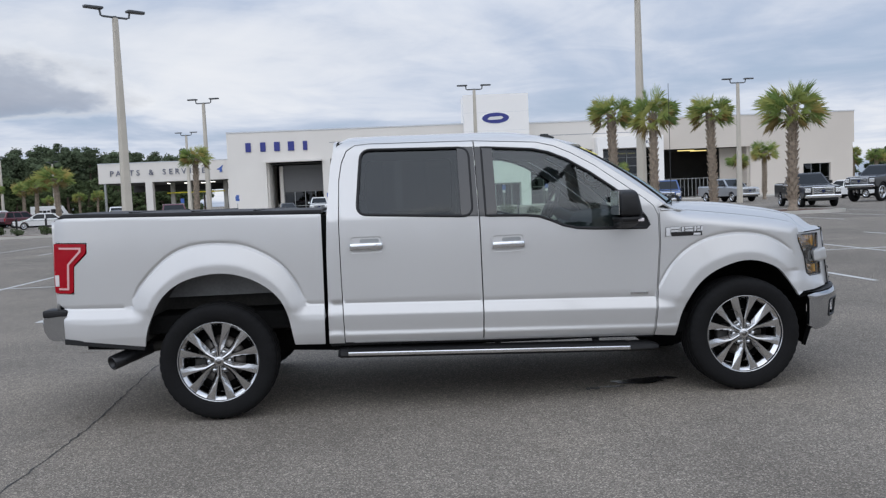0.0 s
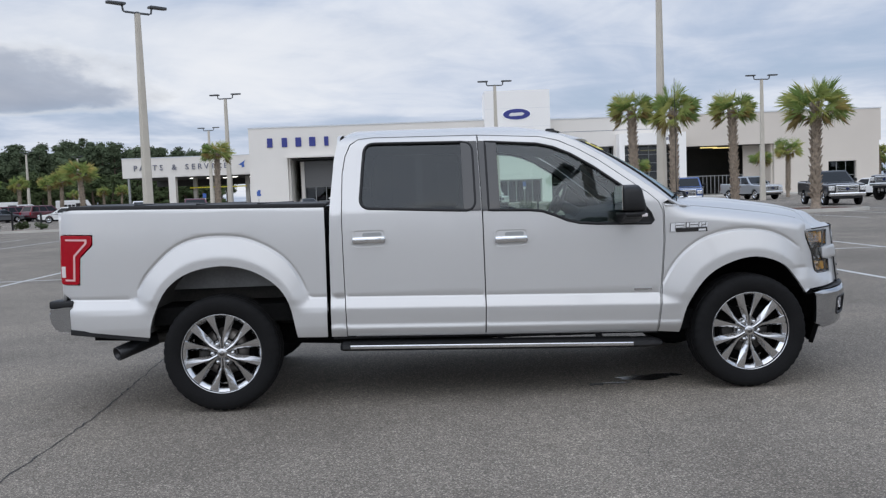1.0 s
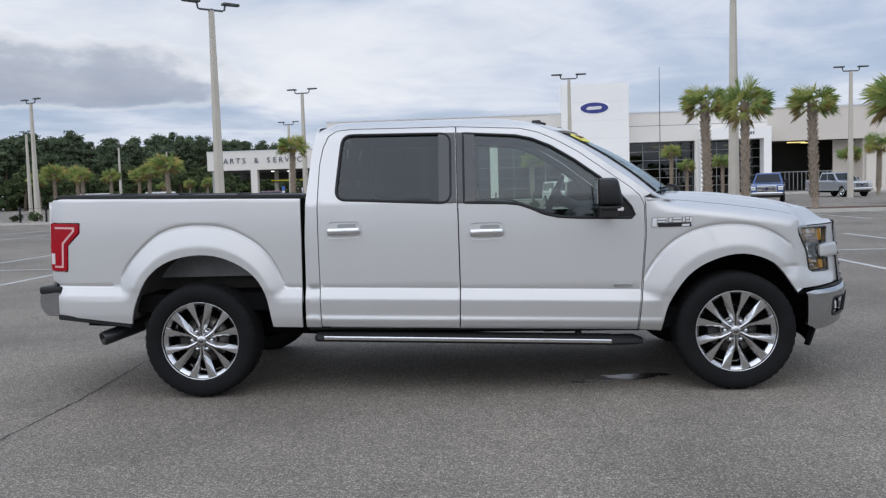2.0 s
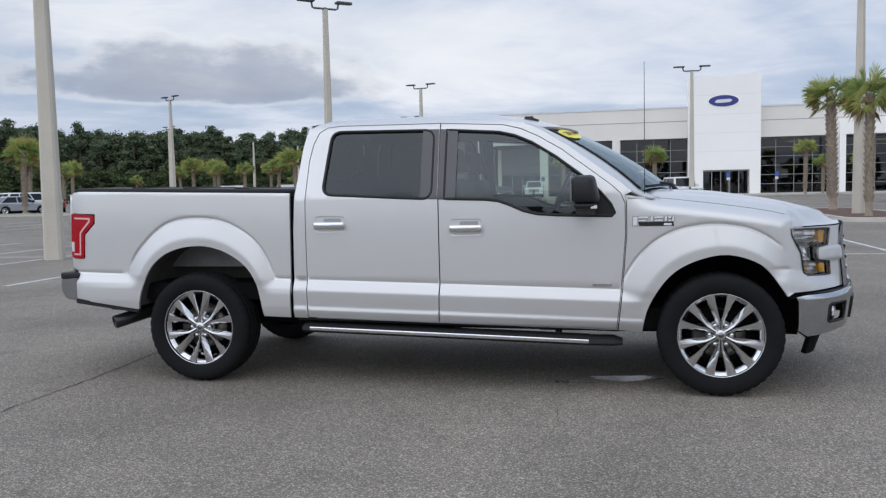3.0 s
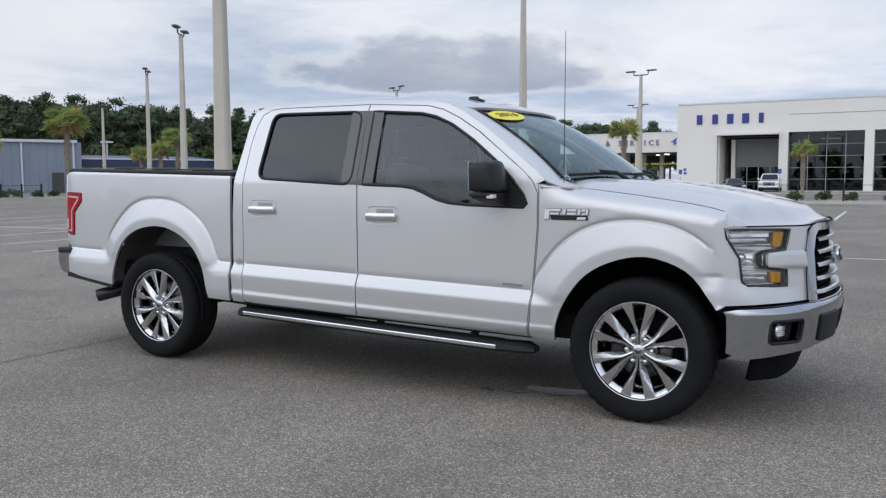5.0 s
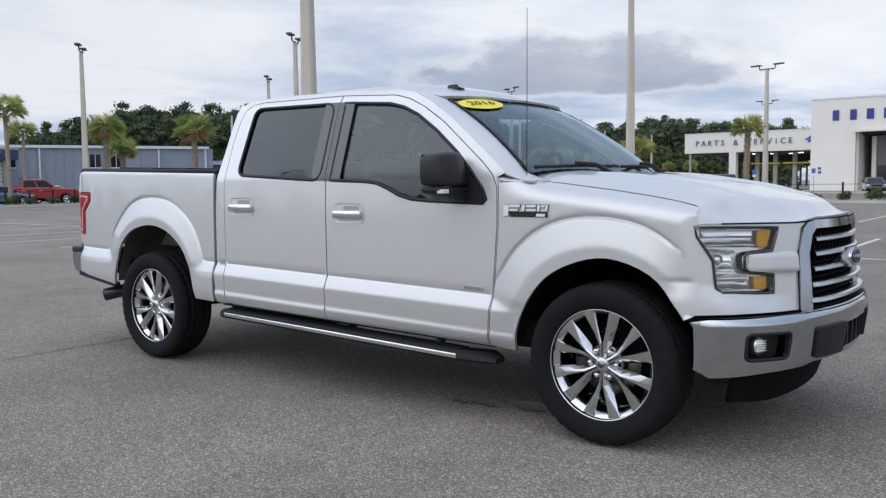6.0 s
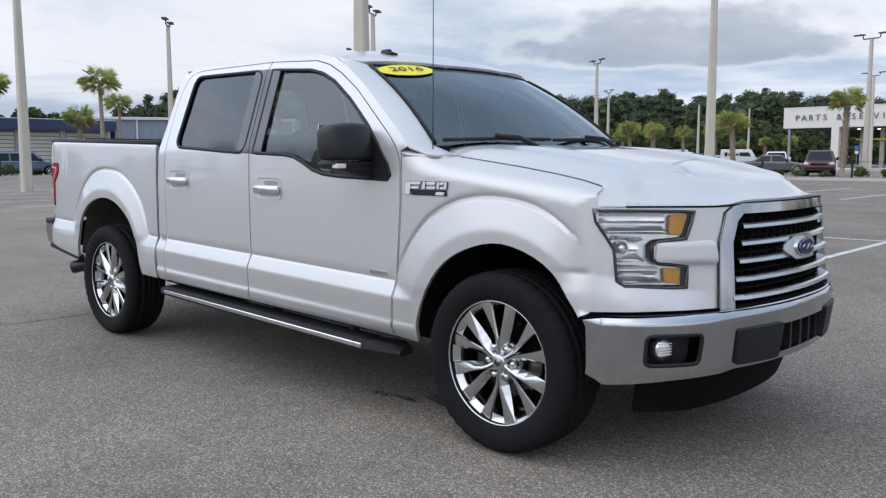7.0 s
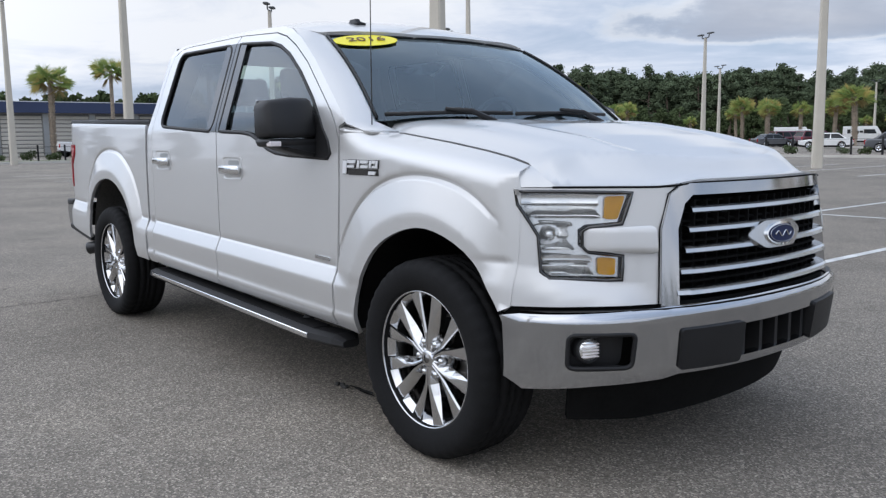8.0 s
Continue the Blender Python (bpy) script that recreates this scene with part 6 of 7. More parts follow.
glazed_bay(11.5, 18.65, 6.2, 5, 4)
glazed_bay(19.5, 26.7, 6.2, 5, 4)
glazed_bay(34.0, 41.35, 6.05, 6, 4)
glazed_bay(42.3, 48.9, 6.05, 6, 4)
glazed_bay(65.8, 69.0, 3.5, 2, 3, 0.4, 0.3)
# inside: floor, back partition and ceiling coloured dark as if unlit, a few ceiling strips
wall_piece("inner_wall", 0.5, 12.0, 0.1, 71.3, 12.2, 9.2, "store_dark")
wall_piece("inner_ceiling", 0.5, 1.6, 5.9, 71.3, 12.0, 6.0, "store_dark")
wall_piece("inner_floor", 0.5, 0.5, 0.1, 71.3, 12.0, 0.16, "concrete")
for u, v in ((52.8, 5.0), (55.0, 7.0), (22.0, 6.0), (37.5, 5.0), (46.0, 6.5), (14.0, 6.0)):
    wall_piece("strip_light", u, v, 5.70, u + 2.0, v + 0.12, 5.80, "strip")
# drive-through opening beside the left wall: reveal, shutter, glazed doors
wall_piece("opening_side", 4.3, 0.5, 0, 4.5, 6.0, 6.25)
wall_piece("opening_side", 10.6, 0.6, 0, 10.8, 6.0, 6.25)
wall_piece("opening_lintel", 4.3, -0.8, 6.05, 10.6, 0.0, 6.27)
wall_piece("inner_post", 5.35, 2.4, 0, 5.75, 2.9, 5.7)
sh = wall_piece("shutter_box", 5.75, 2.6, 5.5, 10.6, 3.0, 5.75, "shutter")
for k in range(16):
    part("shutter_slat", box(5.75, 2.70 + 0.02 * (k % 2), 2.70 + 0.175 * k, 10.6, 2.76, 2.86 + 0.175 * k), "shutter", sh)
for k in range(5):
    part("door_bar", box(5.75 + 1.2 * k, 2.68, 0.1, 5.82 + 1.2 * k, 2.76, 2.7), "mullion", sh)
part("door_rail", box(5.75, 2.68, 1.05, 10.6, 2.76, 1.12), "mullion", sh)
part("door_glass", box(5.75, 2.715, 0.1, 10.6, 2.725, 2.7), "store_glass", sh)
# service opening on the right: fence panel inside
for k in range(15):
    wall_piece("inner_fence_post", 50.2 + 0.46 * k, 2.0, 0.1, 50.26 + 0.46 * k, 2.06, 2.4, "mullion")
wall_piece("inner_fence_rail", 50.0, 2.0, 2.3, 56.8, 2.06, 2.38, "mullion")
# tower
tower = part("entrance_tower", box(26.7, -1.4, 2.7, 34.0, 3.0, 12.6), "tower_panel", show, "tall pale panelled entrance tower")
for z0 in (4.65, 6.6, 8.55, 10.6):
    part("panel_joint", box(26.695, -1.404, z0, 34.005, -1.39, z0 + 0.02), "roof_white", tower)
for u0, u1 in ((26.7, 28.2), (32.9, 34.0)):
    part("tower_leg", box(u0, -1.4, 0.0, u1, 3.0, 2.7), "tower_panel", tower)
ent = part("entrance_frame", box(28.2, -0.4, 2.55, 32.9, -0.2, 2.7), "mullion", tower, "dark glazed entrance doors")
for k in range(6):
    a = 28.2 + 0.92 * k
    part("door_post", box(a, -0.38, 0.1, a + 0.09, -0.26, 2.6), "mullion", ent)
    if k < 5:
        part("door_pane", box(a + 0.1, -0.34, 0.15, a + 0.91, -0.32, 2.55), "store_glass", ent)
# dark sheet in place of the shade behind the entrance doors
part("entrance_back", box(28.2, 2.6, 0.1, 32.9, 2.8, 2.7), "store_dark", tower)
# oval emblem on the tower, plain shapes
for r, v, mm, nm in ((1.0, -1.44, "chrome", "sign_rim"), (0.93, -1.47, "letter_blue", "sign_field")):
    ov = part(nm, slab([(30.27 + 1.62 * r * math.cos(t), 9.95 + 0.64 * r * math.sin(t)) for t in np.linspace(0, 6.2832, 41)[:-1]], v, -1.40, "y"), mm, tower, "plain blue oval sign")
part("sign_bar", slab([(29.35, 9.84), (29.6, 10.09), (30.9, 10.14), (31.15, 9.99), (30.9, 9.79), (29.6, 9.74)], -1.49, -1.46, "y"), "plate_white", tower)
# trade name: five raised plain blue blocks, no letters
for u0, u1 in ((1.95, 2.90), (3.60, 4.55), (5.15, 6.15), (6.70, 7.75), (8.40, 9.22)):
    part("sign_block", box(u0 + 0.14, -0.12, 7.32, u1 - 0.20, -0.004, 8.36, 0.04), "letter_blue", show, "raised plain blue sign block")
# small marks on the left wall
for u, z in ((0.75, 2.3), (0.78, 1.9)):
    wall_piece("wall_plate", u, -0.03, z, u + 0.32, 0.0, z + 0.28, "sign_blue")

# ---- service wing, set back ----
PW = Matrix.Translation((-39.3, 104.5, 0)) @ pose(0, 0, 0, 0, 0, -2)
wing_b = thing("service_wing", "low white service building with a deep fascia over open bays", "building", PW)
part("fascia", box(0, 0, 4.9, 17.0, 0.5, 7.4), "white_wall", wing_b)
part("canopy_roof", box(0, 0.5, 4.9, 17.0, 14, 5.2), "white_wall", wing_b)
part("fascia_side", box(0, 0.5, 4.9, 0.4, 14, 7.4), "white_wall", wing_b)
part("coping", box(-0.05, -0.05, 7.4, 17.0, 0.55, 7.5), "roof_white", wing_b)
part("column", box(5.95, 0.0, 0, 6.85, 0.9, 4.9), "white_wall", wing_b)
part("thin_post", box(0.6, 0.1, 0, 0.85, 0.35, 4.9), "mullion", wing_b)
# back wall, beam and ceiling have the bays' shade put into their dark colour
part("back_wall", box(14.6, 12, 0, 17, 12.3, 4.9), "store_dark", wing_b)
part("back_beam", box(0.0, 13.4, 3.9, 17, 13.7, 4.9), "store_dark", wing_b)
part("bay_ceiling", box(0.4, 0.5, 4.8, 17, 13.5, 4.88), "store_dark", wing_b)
for k in range(5):
    part("bay_lamp", box(7.6 + 1.9 * k, 4.0 + 1.4 * (k % 3), 4.70, 8.3 + 1.9 * k, 4.2 + 1.4 * (k % 3), 4.78), "bay_lamp", wing_b, "small ceiling lamp")
part("end_wall", box(16.5, 0.5, 0, 17, 14, 4.9), "white_wall", wing_b)
for u in (8.3, 10.6, 13.0, 15.3):
    part("bay_post", box(u, 3.0, 0, u + 0.5, 3.5, 4.9), "concrete", wing_b)
for u in (8.0, 12.0):
    part("lift_beam", box(u, 2.4, 3.35, u + 3.6, 2.6, 3.5), "yellow", wing_b, "yellow vehicle lift beam")
for k, ch in enumerate("PARTS & SERVICE"):
    if ch != " ":
        lettering(ch, 1.02, 0.05, "sign_letter", "letter_grey", wing_b, pose(1.75 + 0.842 * k, -0.06, 6.12, 90))
part("sign_mark", slab([(15.2, 6.2), (15.6, 6.4), (16.1, 6.75), (15.9, 6.3), (16.0, 5.9), (15.6, 5.8), (15.65, 6.1)], -0.06, -0.004, "y"), "sign_blue", wing_b, "blue painted sign mark")

# ---- warehouses to the west ----
def ribbed_wall(name, length, height, mat, parent, pitch=0.9):
    """A clad wall along local u with shallow ribs."""
    bm = bmesh.new()
    pts, u = [], 0.0
    while u < length:
        pts += [(u, 0.0), (u + pitch * 0.78, 0.0), (u + pitch * 0.84, -0.05), (u + pitch * 0.94, -0.05)]
        u += pitch
    pts.append((length, 0.0))
    lo = [bm.verts.new((a, b, 0)) for a, b in pts]
    hi = [bm.verts.new((a, b, height)) for a, b in pts]
    for k in range(len(pts) - 1):
        bm.faces.new((lo[k], lo[k + 1], hi[k + 1], hi[k]))
    return part(name, bm, mat, parent)


BL = Matrix.Translation((-92.0, 37.0, 0)) @ pose(0, 0, 0, 0, 0, 62)
blue = thing("blue_warehouse", "long blue-grey metal-clad warehouse with a pale roof edge", "building", BL)
ribbed_wall("wall", 24.5, 5.7, "blue_cladding", blue)
part("wall_core", box(0, 0.06, 0, 24.5, 12, 5.65), "blue_cladding", blue)
part("low_wing", box(24.5, 1.5, 0, 41, 11, 3.0), "beige_cladding", blue, "lower end of the warehouse")
part("low_roof", slab([(1.0, 3.0), (11.2, 4.4), (11.2, 4.6), (1.0, 3.9)], 24.5, 41.2, "x"), "navy_roof", blue, "dark low roof")
part("low_gutter", box(24.5, 0.9, 3.85, 41.2, 1.05, 4.0), "roof_white", blue)
part("roof_edge", box(-0.3, -0.35, 5.65, 24.7, 12, 5.95), "roof_white", blue)
for u in (6.4, 18.9, 24.2):
    part("downpipe", box(u, -0.22, 0, u + 0.18, -0.08, 5.65), "roof_white", blue)
for u in (3.0, 11.6, 13.8):
    wd = part("window", box(u, -0.16, 3.5, u + 1.1, -0.07, 4.95), "car_glass", blue, "small upper window")
    part("window_frame", box(u - 0.08, -0.19, 3.4, u + 1.18, -0.10, 3.5), "roof_white", wd)
    part("window_bar", box(u + 0.52, -0.18, 3.5, u + 0.58, -0.165, 4.95), "roof_white", wd)
vent = part("roof_vent", tube([(28.8, 4.0, 3.6), (28.8, 4.0, 5.9)], 0.09, 8), "roof_white", blue, "small white vent pipe on the low roof")
part("vent_cap", box(28.1, 3.8, 5.9, 29.5, 4.2, 6.1, 0.04), "roof_white", vent)
for u in (4.4, 22.0):
    part("door", box(u, -0.17, 0, u + 1.2, -0.08, 2.3), "store_dark", blue)

ST = Matrix.Translation((-92.0, 36.5, 0)) @ pose(0, 0, 0, 0, 0, -92)
store = thing("storage_building", "long beige storage building with roller doors under a navy fascia", "building", ST)
part("wall", box(0, 0.0, 0, 60, 10, 4.1), "beige_cladding", store)
part("fascia", box(-0.4, 0.0, 4.05, 60, 10.9, 5.05), "navy_roof", store)
part("roof_edge", box(-0.4, 0.0, 5.05, 60, 10.92, 5.12), "roof_white", store)
for k in range(14):
    u = 0.5 + 4.2 * k
    part("pier", box(u - 0.25, 10.0, 0, u + 0.25, 10.12, 4.05), "mullion", store)
    # dark sheet that paints the shade between and beside the slats
    part("door_shade", box(u + 0.30, 10.004, 0.02, u + 3.90, 10.04, 4.0), "shutter", store)
    for j in range(10):
        part("roller_slat", box(u + 0.35, 10.0, 0.05 + 0.38 * j, u + 3.85, 10.10, 0.36 + 0.38 * j, 0.03), "beige_cladding", store)


# ---- planting ----
def palm_crown(bm, r, seed, dry=False, n=30):
    """Fan leaves of a cabbage palm: long stems, each with a folded fan of narrow blades that hang at the tips."""
    rr = random.Random(seed)
    for k in range(n):
        az = 2.4 * k + rr.uniform(-0.3, 0.3)
        el = rr.uniform(-0.8, -0.1) if dry else math.asin(max(-1.0, min(1.0, -0.38 + 1.20 * rr.random())))
        d = Vector((math.cos(az) * math.cos(el), math.sin(az) * math.cos(el), math.sin(el)))
        side = Vector((-math.sin(az), math.cos(az), 0))
        up = d.cross(side) * -1
        if up.z < 0:
            up = -up
        roll = rr.uniform(-1.2, 1.2)
        side, up = side * math.cos(roll) + up * math.sin(roll), up * math.cos(roll) - side * math.sin(roll)
        stem = r * rr.uniform(0.34, 0.56)
        hub = d * stem + Vector((0, 0, -0.05 * r))
        L = r * rr.uniform(0.48, 0.66)
        hv = bm.verts.new(hub)
        cross = d.cross(Vector((0.3, 0.2, 1))).normalized()
        foot = [bm.verts.new(cross * 0.02 * q) for q in (-1, 1)]
        bm.faces.new((foot[0], foot[1], hv))
        blades = 25
        wide = rr.uniform(3.0, 4.2)
        fold = rr.uniform(0.1, 0.5)
        for j in range(blades):
            a = (j / (blades - 1) - 0.5) * wide
            v = (d * math.cos(a) + side * math.sin(a) + up * fold * abs(math.sin(a))).normalized()
            ll = L * (1 - 0.14 * abs(a) / 1.6) * rr.uniform(0.85, 1.1)
            w = L * 0.0165
            nrm = (v.cross(up).normalized() + up * rr.uniform(-0.8, 0.8)).normalized()
            hang = Vector((0, 0, -1)) * ll * rr.uniform(0.02, 0.20) * (1.5 if dry else 1.0)
            mid = hub + v * ll * 0.55
            tip = hub + v * ll * 0.95 + hang
            q1, q2, tp = bm.verts.new(mid - nrm * w), bm.verts.new(mid + nrm * w), bm.verts.new(tip)
            bm.faces.new((hv, q1, tp))
            bm.faces.new((hv, tp, q2))


def palm(height, r, seed, boots=True, rt=0.145):
    p = thing("palm_tree", "cabbage palm with a rough trunk and green fan leaves", "palm tree", None, "palm trees")
    rr = random.Random(seed)
    bm = bmesh.new()
    lean = rr.uniform(-0.25, 0.25)
    top = Vector((lean, rr.uniform(-0.15, 0.15), height))
    add_tube(bm, [(0, 0, 0), (0.02, 0, 0.25), top * 0.5, top], rt, 10, [rt * 1.35, rt * 1.05, rt, rt * 0.95])
    if boots:
        # crossed stubs of old leaf stems, split into a V
        z, k = 0.5, 0
        while z < height - 0.05:
            for i in range(6):
                a = 2 * math.pi * (i + 0.5 * (k % 2)) / 6 + rr.uniform(-0.08, 0.08)
                c = top * (z / height)
                o = Vector((math.cos(a), math.sin(a), 0))
                t = Vector((-math.sin(a), math.cos(a), 0))
                out = rr.uniform(0.25, 0.65) * rt
                for q in (-1, 1):
                    b0 = c + o * rt * 0.92 + t * 0.045 * q
                    tipc = c + o * (rt + out) + t * 0.13 * q + Vector((0, 0, rr.uniform(0.22, 0.32)))
                    vs = [bm.verts.new(b0 - t * 0.035), bm.verts.new(b0 + t * 0.035), bm.verts.new(tipc + t * 0.022), bm.verts.new(tipc - t * 0.022)]
                    back = bm.verts.new(c + o * rt * 0.86 + t * 0.09 * q + Vector((0, 0, 0.20)))
                    bm.faces.new(vs)
                    bm.faces.new((vs[3], vs[2], back))
                    bm.faces.new((vs[0], vs[3], back))
                    bm.faces.new((vs[2], vs[1], back))
            z += 0.21
            k += 1
    part("trunk", bm, "palm_trunk", p)
    bm = bmesh.new()
    palm_crown(bm, r * 0.96, seed, False, 32)
    cr = part("crown", bm, "palm_leaf", p, "green fan leaves")
    cr.location = top
    bm = bmesh.new()
    palm_crown(bm, r * 0.85, seed + 50, True, 5)
    dr = part("dry_leaves", bm, "palm_dry", p, "hanging dry leaves")
    dr.location = top + Vector((0, 0, -0.05))
    return p


palms = [palm(4.85, 1.36, 3), palm(4.12, 1.4, 9), palm(6.7, 1.6, 21, False), palm(4.75, 1.85, 30, True, 0.19), palm(5.6, 1.75, 41), palm(4.6, 1.75, 52)]
for p, (x, y) in zip(palms, ((8.4, 32.1), (7.8, 24.6), (-64.6, 19.2), (16.6, 31.3), (-56.6, 31.1), (-44.4, 48.5))):
    p.location = (x, y, 0.1)
palms[1].scale = (0.76, 0.76, 1.0)
PALMS = [(13.2, 32.2, 0, 0.98), (29.2, 61.1, 1, 0.95), (27.6, 62.5, 1, 0.8), (-15.7, 53.1, 0, 0.98), (2.8, 75.4, 1, 0.95), (-6.0, 78.0, 1, 0.95), (16.5, 77.0, 0, 0.9), (18.5, 79.0, 1, 0.75), (21.5, 77.0, 1, 0.8),
         (-58.5, 33.6, 1, 1.0), (-50.6, 34.6, 0, 0.98), (-57.0, 23.9, 2, 1.0), (-63.9, 14.5, 0, 1.02), (-68.0, 27.0, 1, 1.1), (-69.0, 31.0, 2, 0.9),
         (-56.9, 64.9, 0, 1.0), (-68.3, 87.5, 0, 1.0), (-68.7, 102.6, 1, 0.8), (-52.8, 89.9, 0, 1.0), (-48.9, 88.8, 1, 1.0), (-40.0, 86.3, 0, 0.95), (-63.0, 78.5, 1, 1.0), (-65.9, 110.2, 0, 0.95), (-53.2, 96.1, 0, 1.0), (-49.6, 97.7, 1, 1.05), (-50.9, 109.3, 0, 1.0), (-54.4, 126.7, 1, 0.8),
         (-37.1, 84.9, 0, 1.0), (-44.3, 111.4, 1, 0.8), (-48.1, 129.7, 0, 0.8), (55.6, 93.6, 0, 0.95), (63.2, 100.7, 1, 1.05), (59.0, 99.0, 1, 0.9), (-60.0, 52.0, 1, 1.0), (-63.0, 57.0, 0, 1.0), (-61.5, 51.0, 1, 0.9), (-72.0, 74.0, 1, 0.95)]
for k, (x, y, i, sc) in enumerate(PALMS):
    if x < -36 and i == 0:
        i = 4 if y < 60 else 5
    q = copy_thing(palms[i], pose(x, y, 0.1, 0, 0, (k * 77) % 360))
    q.scale = (sc, sc, sc) if y != 84.9 else (1.32, 1.32, 1.08)


ICO = bmesh.new()
bmesh.ops.create_icosphere(ICO, subdivisions=1, radius=1.0)
ICO_V = [v.co.copy() for v in ICO.verts]
ICO_F = [tuple(v.index for v in f.verts) for f in ICO.faces]
ICO.free()


def leaf_clump(vs, fs, c, r, n, size, rr, core=0.0, flat=0.8):
    """Loose leaves round a point, over a lumpy dark core where the foliage is dense."""
    if core:
        i = len(vs)
        vs += [c + Vector((v.x, v.y, v.z * flat)) * r * core * rr.uniform(0.6, 1.2) for v in ICO_V]
        fs += [(a + i, b + i, d + i) for a, b, d in ICO_F]
    for _ in range(n):
        d = Vector((rr.gauss(0, 1), rr.gauss(0, 1), rr.gauss(0, 1))).normalized() * r * rr.uniform(0.55, 1.15)
        d.z *= flat
        a = Vector((rr.gauss(0, 1), rr.gauss(0, 1), rr.gauss(0, 1))).normalized() * size * rr.uniform(0.6, 1.3)
        b = a.orthogonal().normalized() * size * rr.uniform(0.5, 1.0)
        p = c + d
        i = len(vs)
        vs += [p - a, p - b, p + a, p + b]
        fs.append((i, i + 1, i + 2, i + 3))


def woods(name, spots, seed, label, mats=("pine_leaf", "bark"), size=0.42, per=26, foot=0.30):
    """Many trees as one mass: pines with bare trunks and flat pads of needles, broad trees with lumpy crowns."""
    rr = random.Random(seed)
    vs, fs = [], []
    trunk_bm = bmesh.new()
    for x, y, h, slim in spots:
        base = Vector((x, y, 0))
        top = base + Vector((rr.uniform(-0.9, 0.9), rr.uniform(-0.9, 0.9), h))
        add_tube(trunk_bm, [base, base.lerp(top, 0.6), top], 0.2, 5, [0.26, 0.18, 0.05], False)
        wide = h * rr.uniform(0.12, 0.18) if slim else h * rr.uniform(0.20, 0.30)
        low_t = rr.uniform(0.42, 0.58) if slim else foot
        for k in range(rr.randint(20, 28) if slim else rr.randint(26, 36)):
            t = low_t + (1 - low_t) * rr.random() ** 0.8
            u = (t - low_t) / (1 - low_t)
            spread = wide * (1.0 - 0.75 * u ** 2.2) * (0.55 + 0.45 * min(1.0, u * 4)) * rr.uniform(0.25, 1.1)
            az = rr.uniform(0, 6.283)
            c = base.lerp(top, t) + Vector((math.cos(az) * spread, math.sin(az) * spread, rr.uniform(-0.3, 0.3)))
            if k % 2 == 0:
                add_tube(trunk_bm, [base.lerp(top, max(0.2, t - 0.07)), c], 0.05, 3, [0.07, 0.025], False)
            if slim:
                leaf_clump(vs, fs, c, h * rr.uniform(0.055, 0.095), per, size, rr, 0.68, rr.uniform(0.5, 0.75))
            else:
                leaf_clump(vs, fs, c, h * rr.uniform(0.055, 0.105), per, size, rr, 0.74, rr.uniform(0.6, 0.9))
    me = bpy.data.meshes.new(name)
    me.from_pydata(vs, [], fs)
    ob = tagged(finish(name, me, mats[0]), label, "trees", kind="stuff")
    part("trunk", trunk_bm, mats[1], ob)
    return ob


rw = random.Random(12)
ELEV = [(-66, 2.6), (-62, 4.1), (-58, 5.1), (-56, 5.3), (-49, 5.1), (-45, 4.7), (-42, 4.4), (-39, 4.2), (-33, 3.8), (-29.5, 4.2), (-27, 3.6), (-24.4, 3.7), (-22.7, 4.2), (-20, 3.7), (-17.5, 3.6), (-10, 3.2)]
spots = []
for k in range(230):
    az = -65 + 52 * (k + rw.random()) / 230
    d = rw.uniform(168, 196)
    h = 1.3 + d * math.tan(radians(interp(az, ELEV))) * (rw.uniform(0.78, 0.96) + (0.07 if az > -42 else 0.0) if k % 9 else rw.uniform(0.97, 1.07) if az < -42 else rw.uniform(1.0, 1.14))
    spots.append((d * math.sin(radians(az)), d * math.cos(radians(az)), h, k % 9 == 0))
woods("far_woods", spots, 5, "dark green pine woods behind the car park", ("pine_leaf", "bark"), 0.20, 52)
low = []
for k in range(180):
    az = -62 + 48 * (k + rw.random()) / 180
    d = rw.uniform(150, 166)
    low.append((d * math.sin(radians(az)), d * math.cos(radians(az)), rw.uniform(4.5, 7.5), False))
woods("undergrowth", low, 6, "dense green shrubs before the woods", ("bush_leaf", "bark"), 0.24, 40, 0.06)
side = []
for k in range(24):
    az = -86 + 19 * (k + rw.random()) / 24
    d = rw.uniform(170, 185)
    side.append((d * math.sin(radians(az)), d * math.cos(radians(az)), 1.3 + d * math.tan(radians(rw.uniform(2.4, 3.1))), False))
for k in range(40):
    az = 30 + 40 * (k + rw.random()) / 40
    d = rw.uniform(150, 175)
    side.append((d * math.sin(radians(az)), d * math.cos(radians(az)), 1.3 + d * math.tan(radians(rw.uniform(1.6, 2.3))), False))
woods("distant_trees", side, 7, "distant green trees beyond the buildings", ("bush_leaf", "bark"), 0.45, 20)
# unseen trees behind the camera, added to darken the low sky in reflections
ring_spots = []
for k in range(110):
    az = 75 + 190 * (k + rw.random()) / 110
    d = rw.uniform(160, 185)
    ring_spots.append((d * math.sin(radians(az)), d * math.cos(radians(az)), rw.uniform(7, 11), False))
woods("distant_trees", ring_spots, 8, "unseen ring of green trees added for reflections", ("pine_leaf", "bark"), 0.6, 12, 0.05)


def bush(seed, r=0.45):
    rr = random.Random(seed)
    vs, fs = [], []
    for _ in range(9):
        c = Vector((rr.uniform(-0.5, 0.5) * r, rr.uniform(-0.5, 0.5) * r, r * rr.uniform(0.45, 0.95)))
        leaf_clump(vs, fs, c, r * 0.5, 40, 0.055, rr)
    me = bpy.data.meshes.new("bush")
    me.from_pydata(vs, [], fs)
    return tagged(finish("bush", me, "bush_leaf"), "small round clipped green bush in mulch", "bush", "verge bushes")


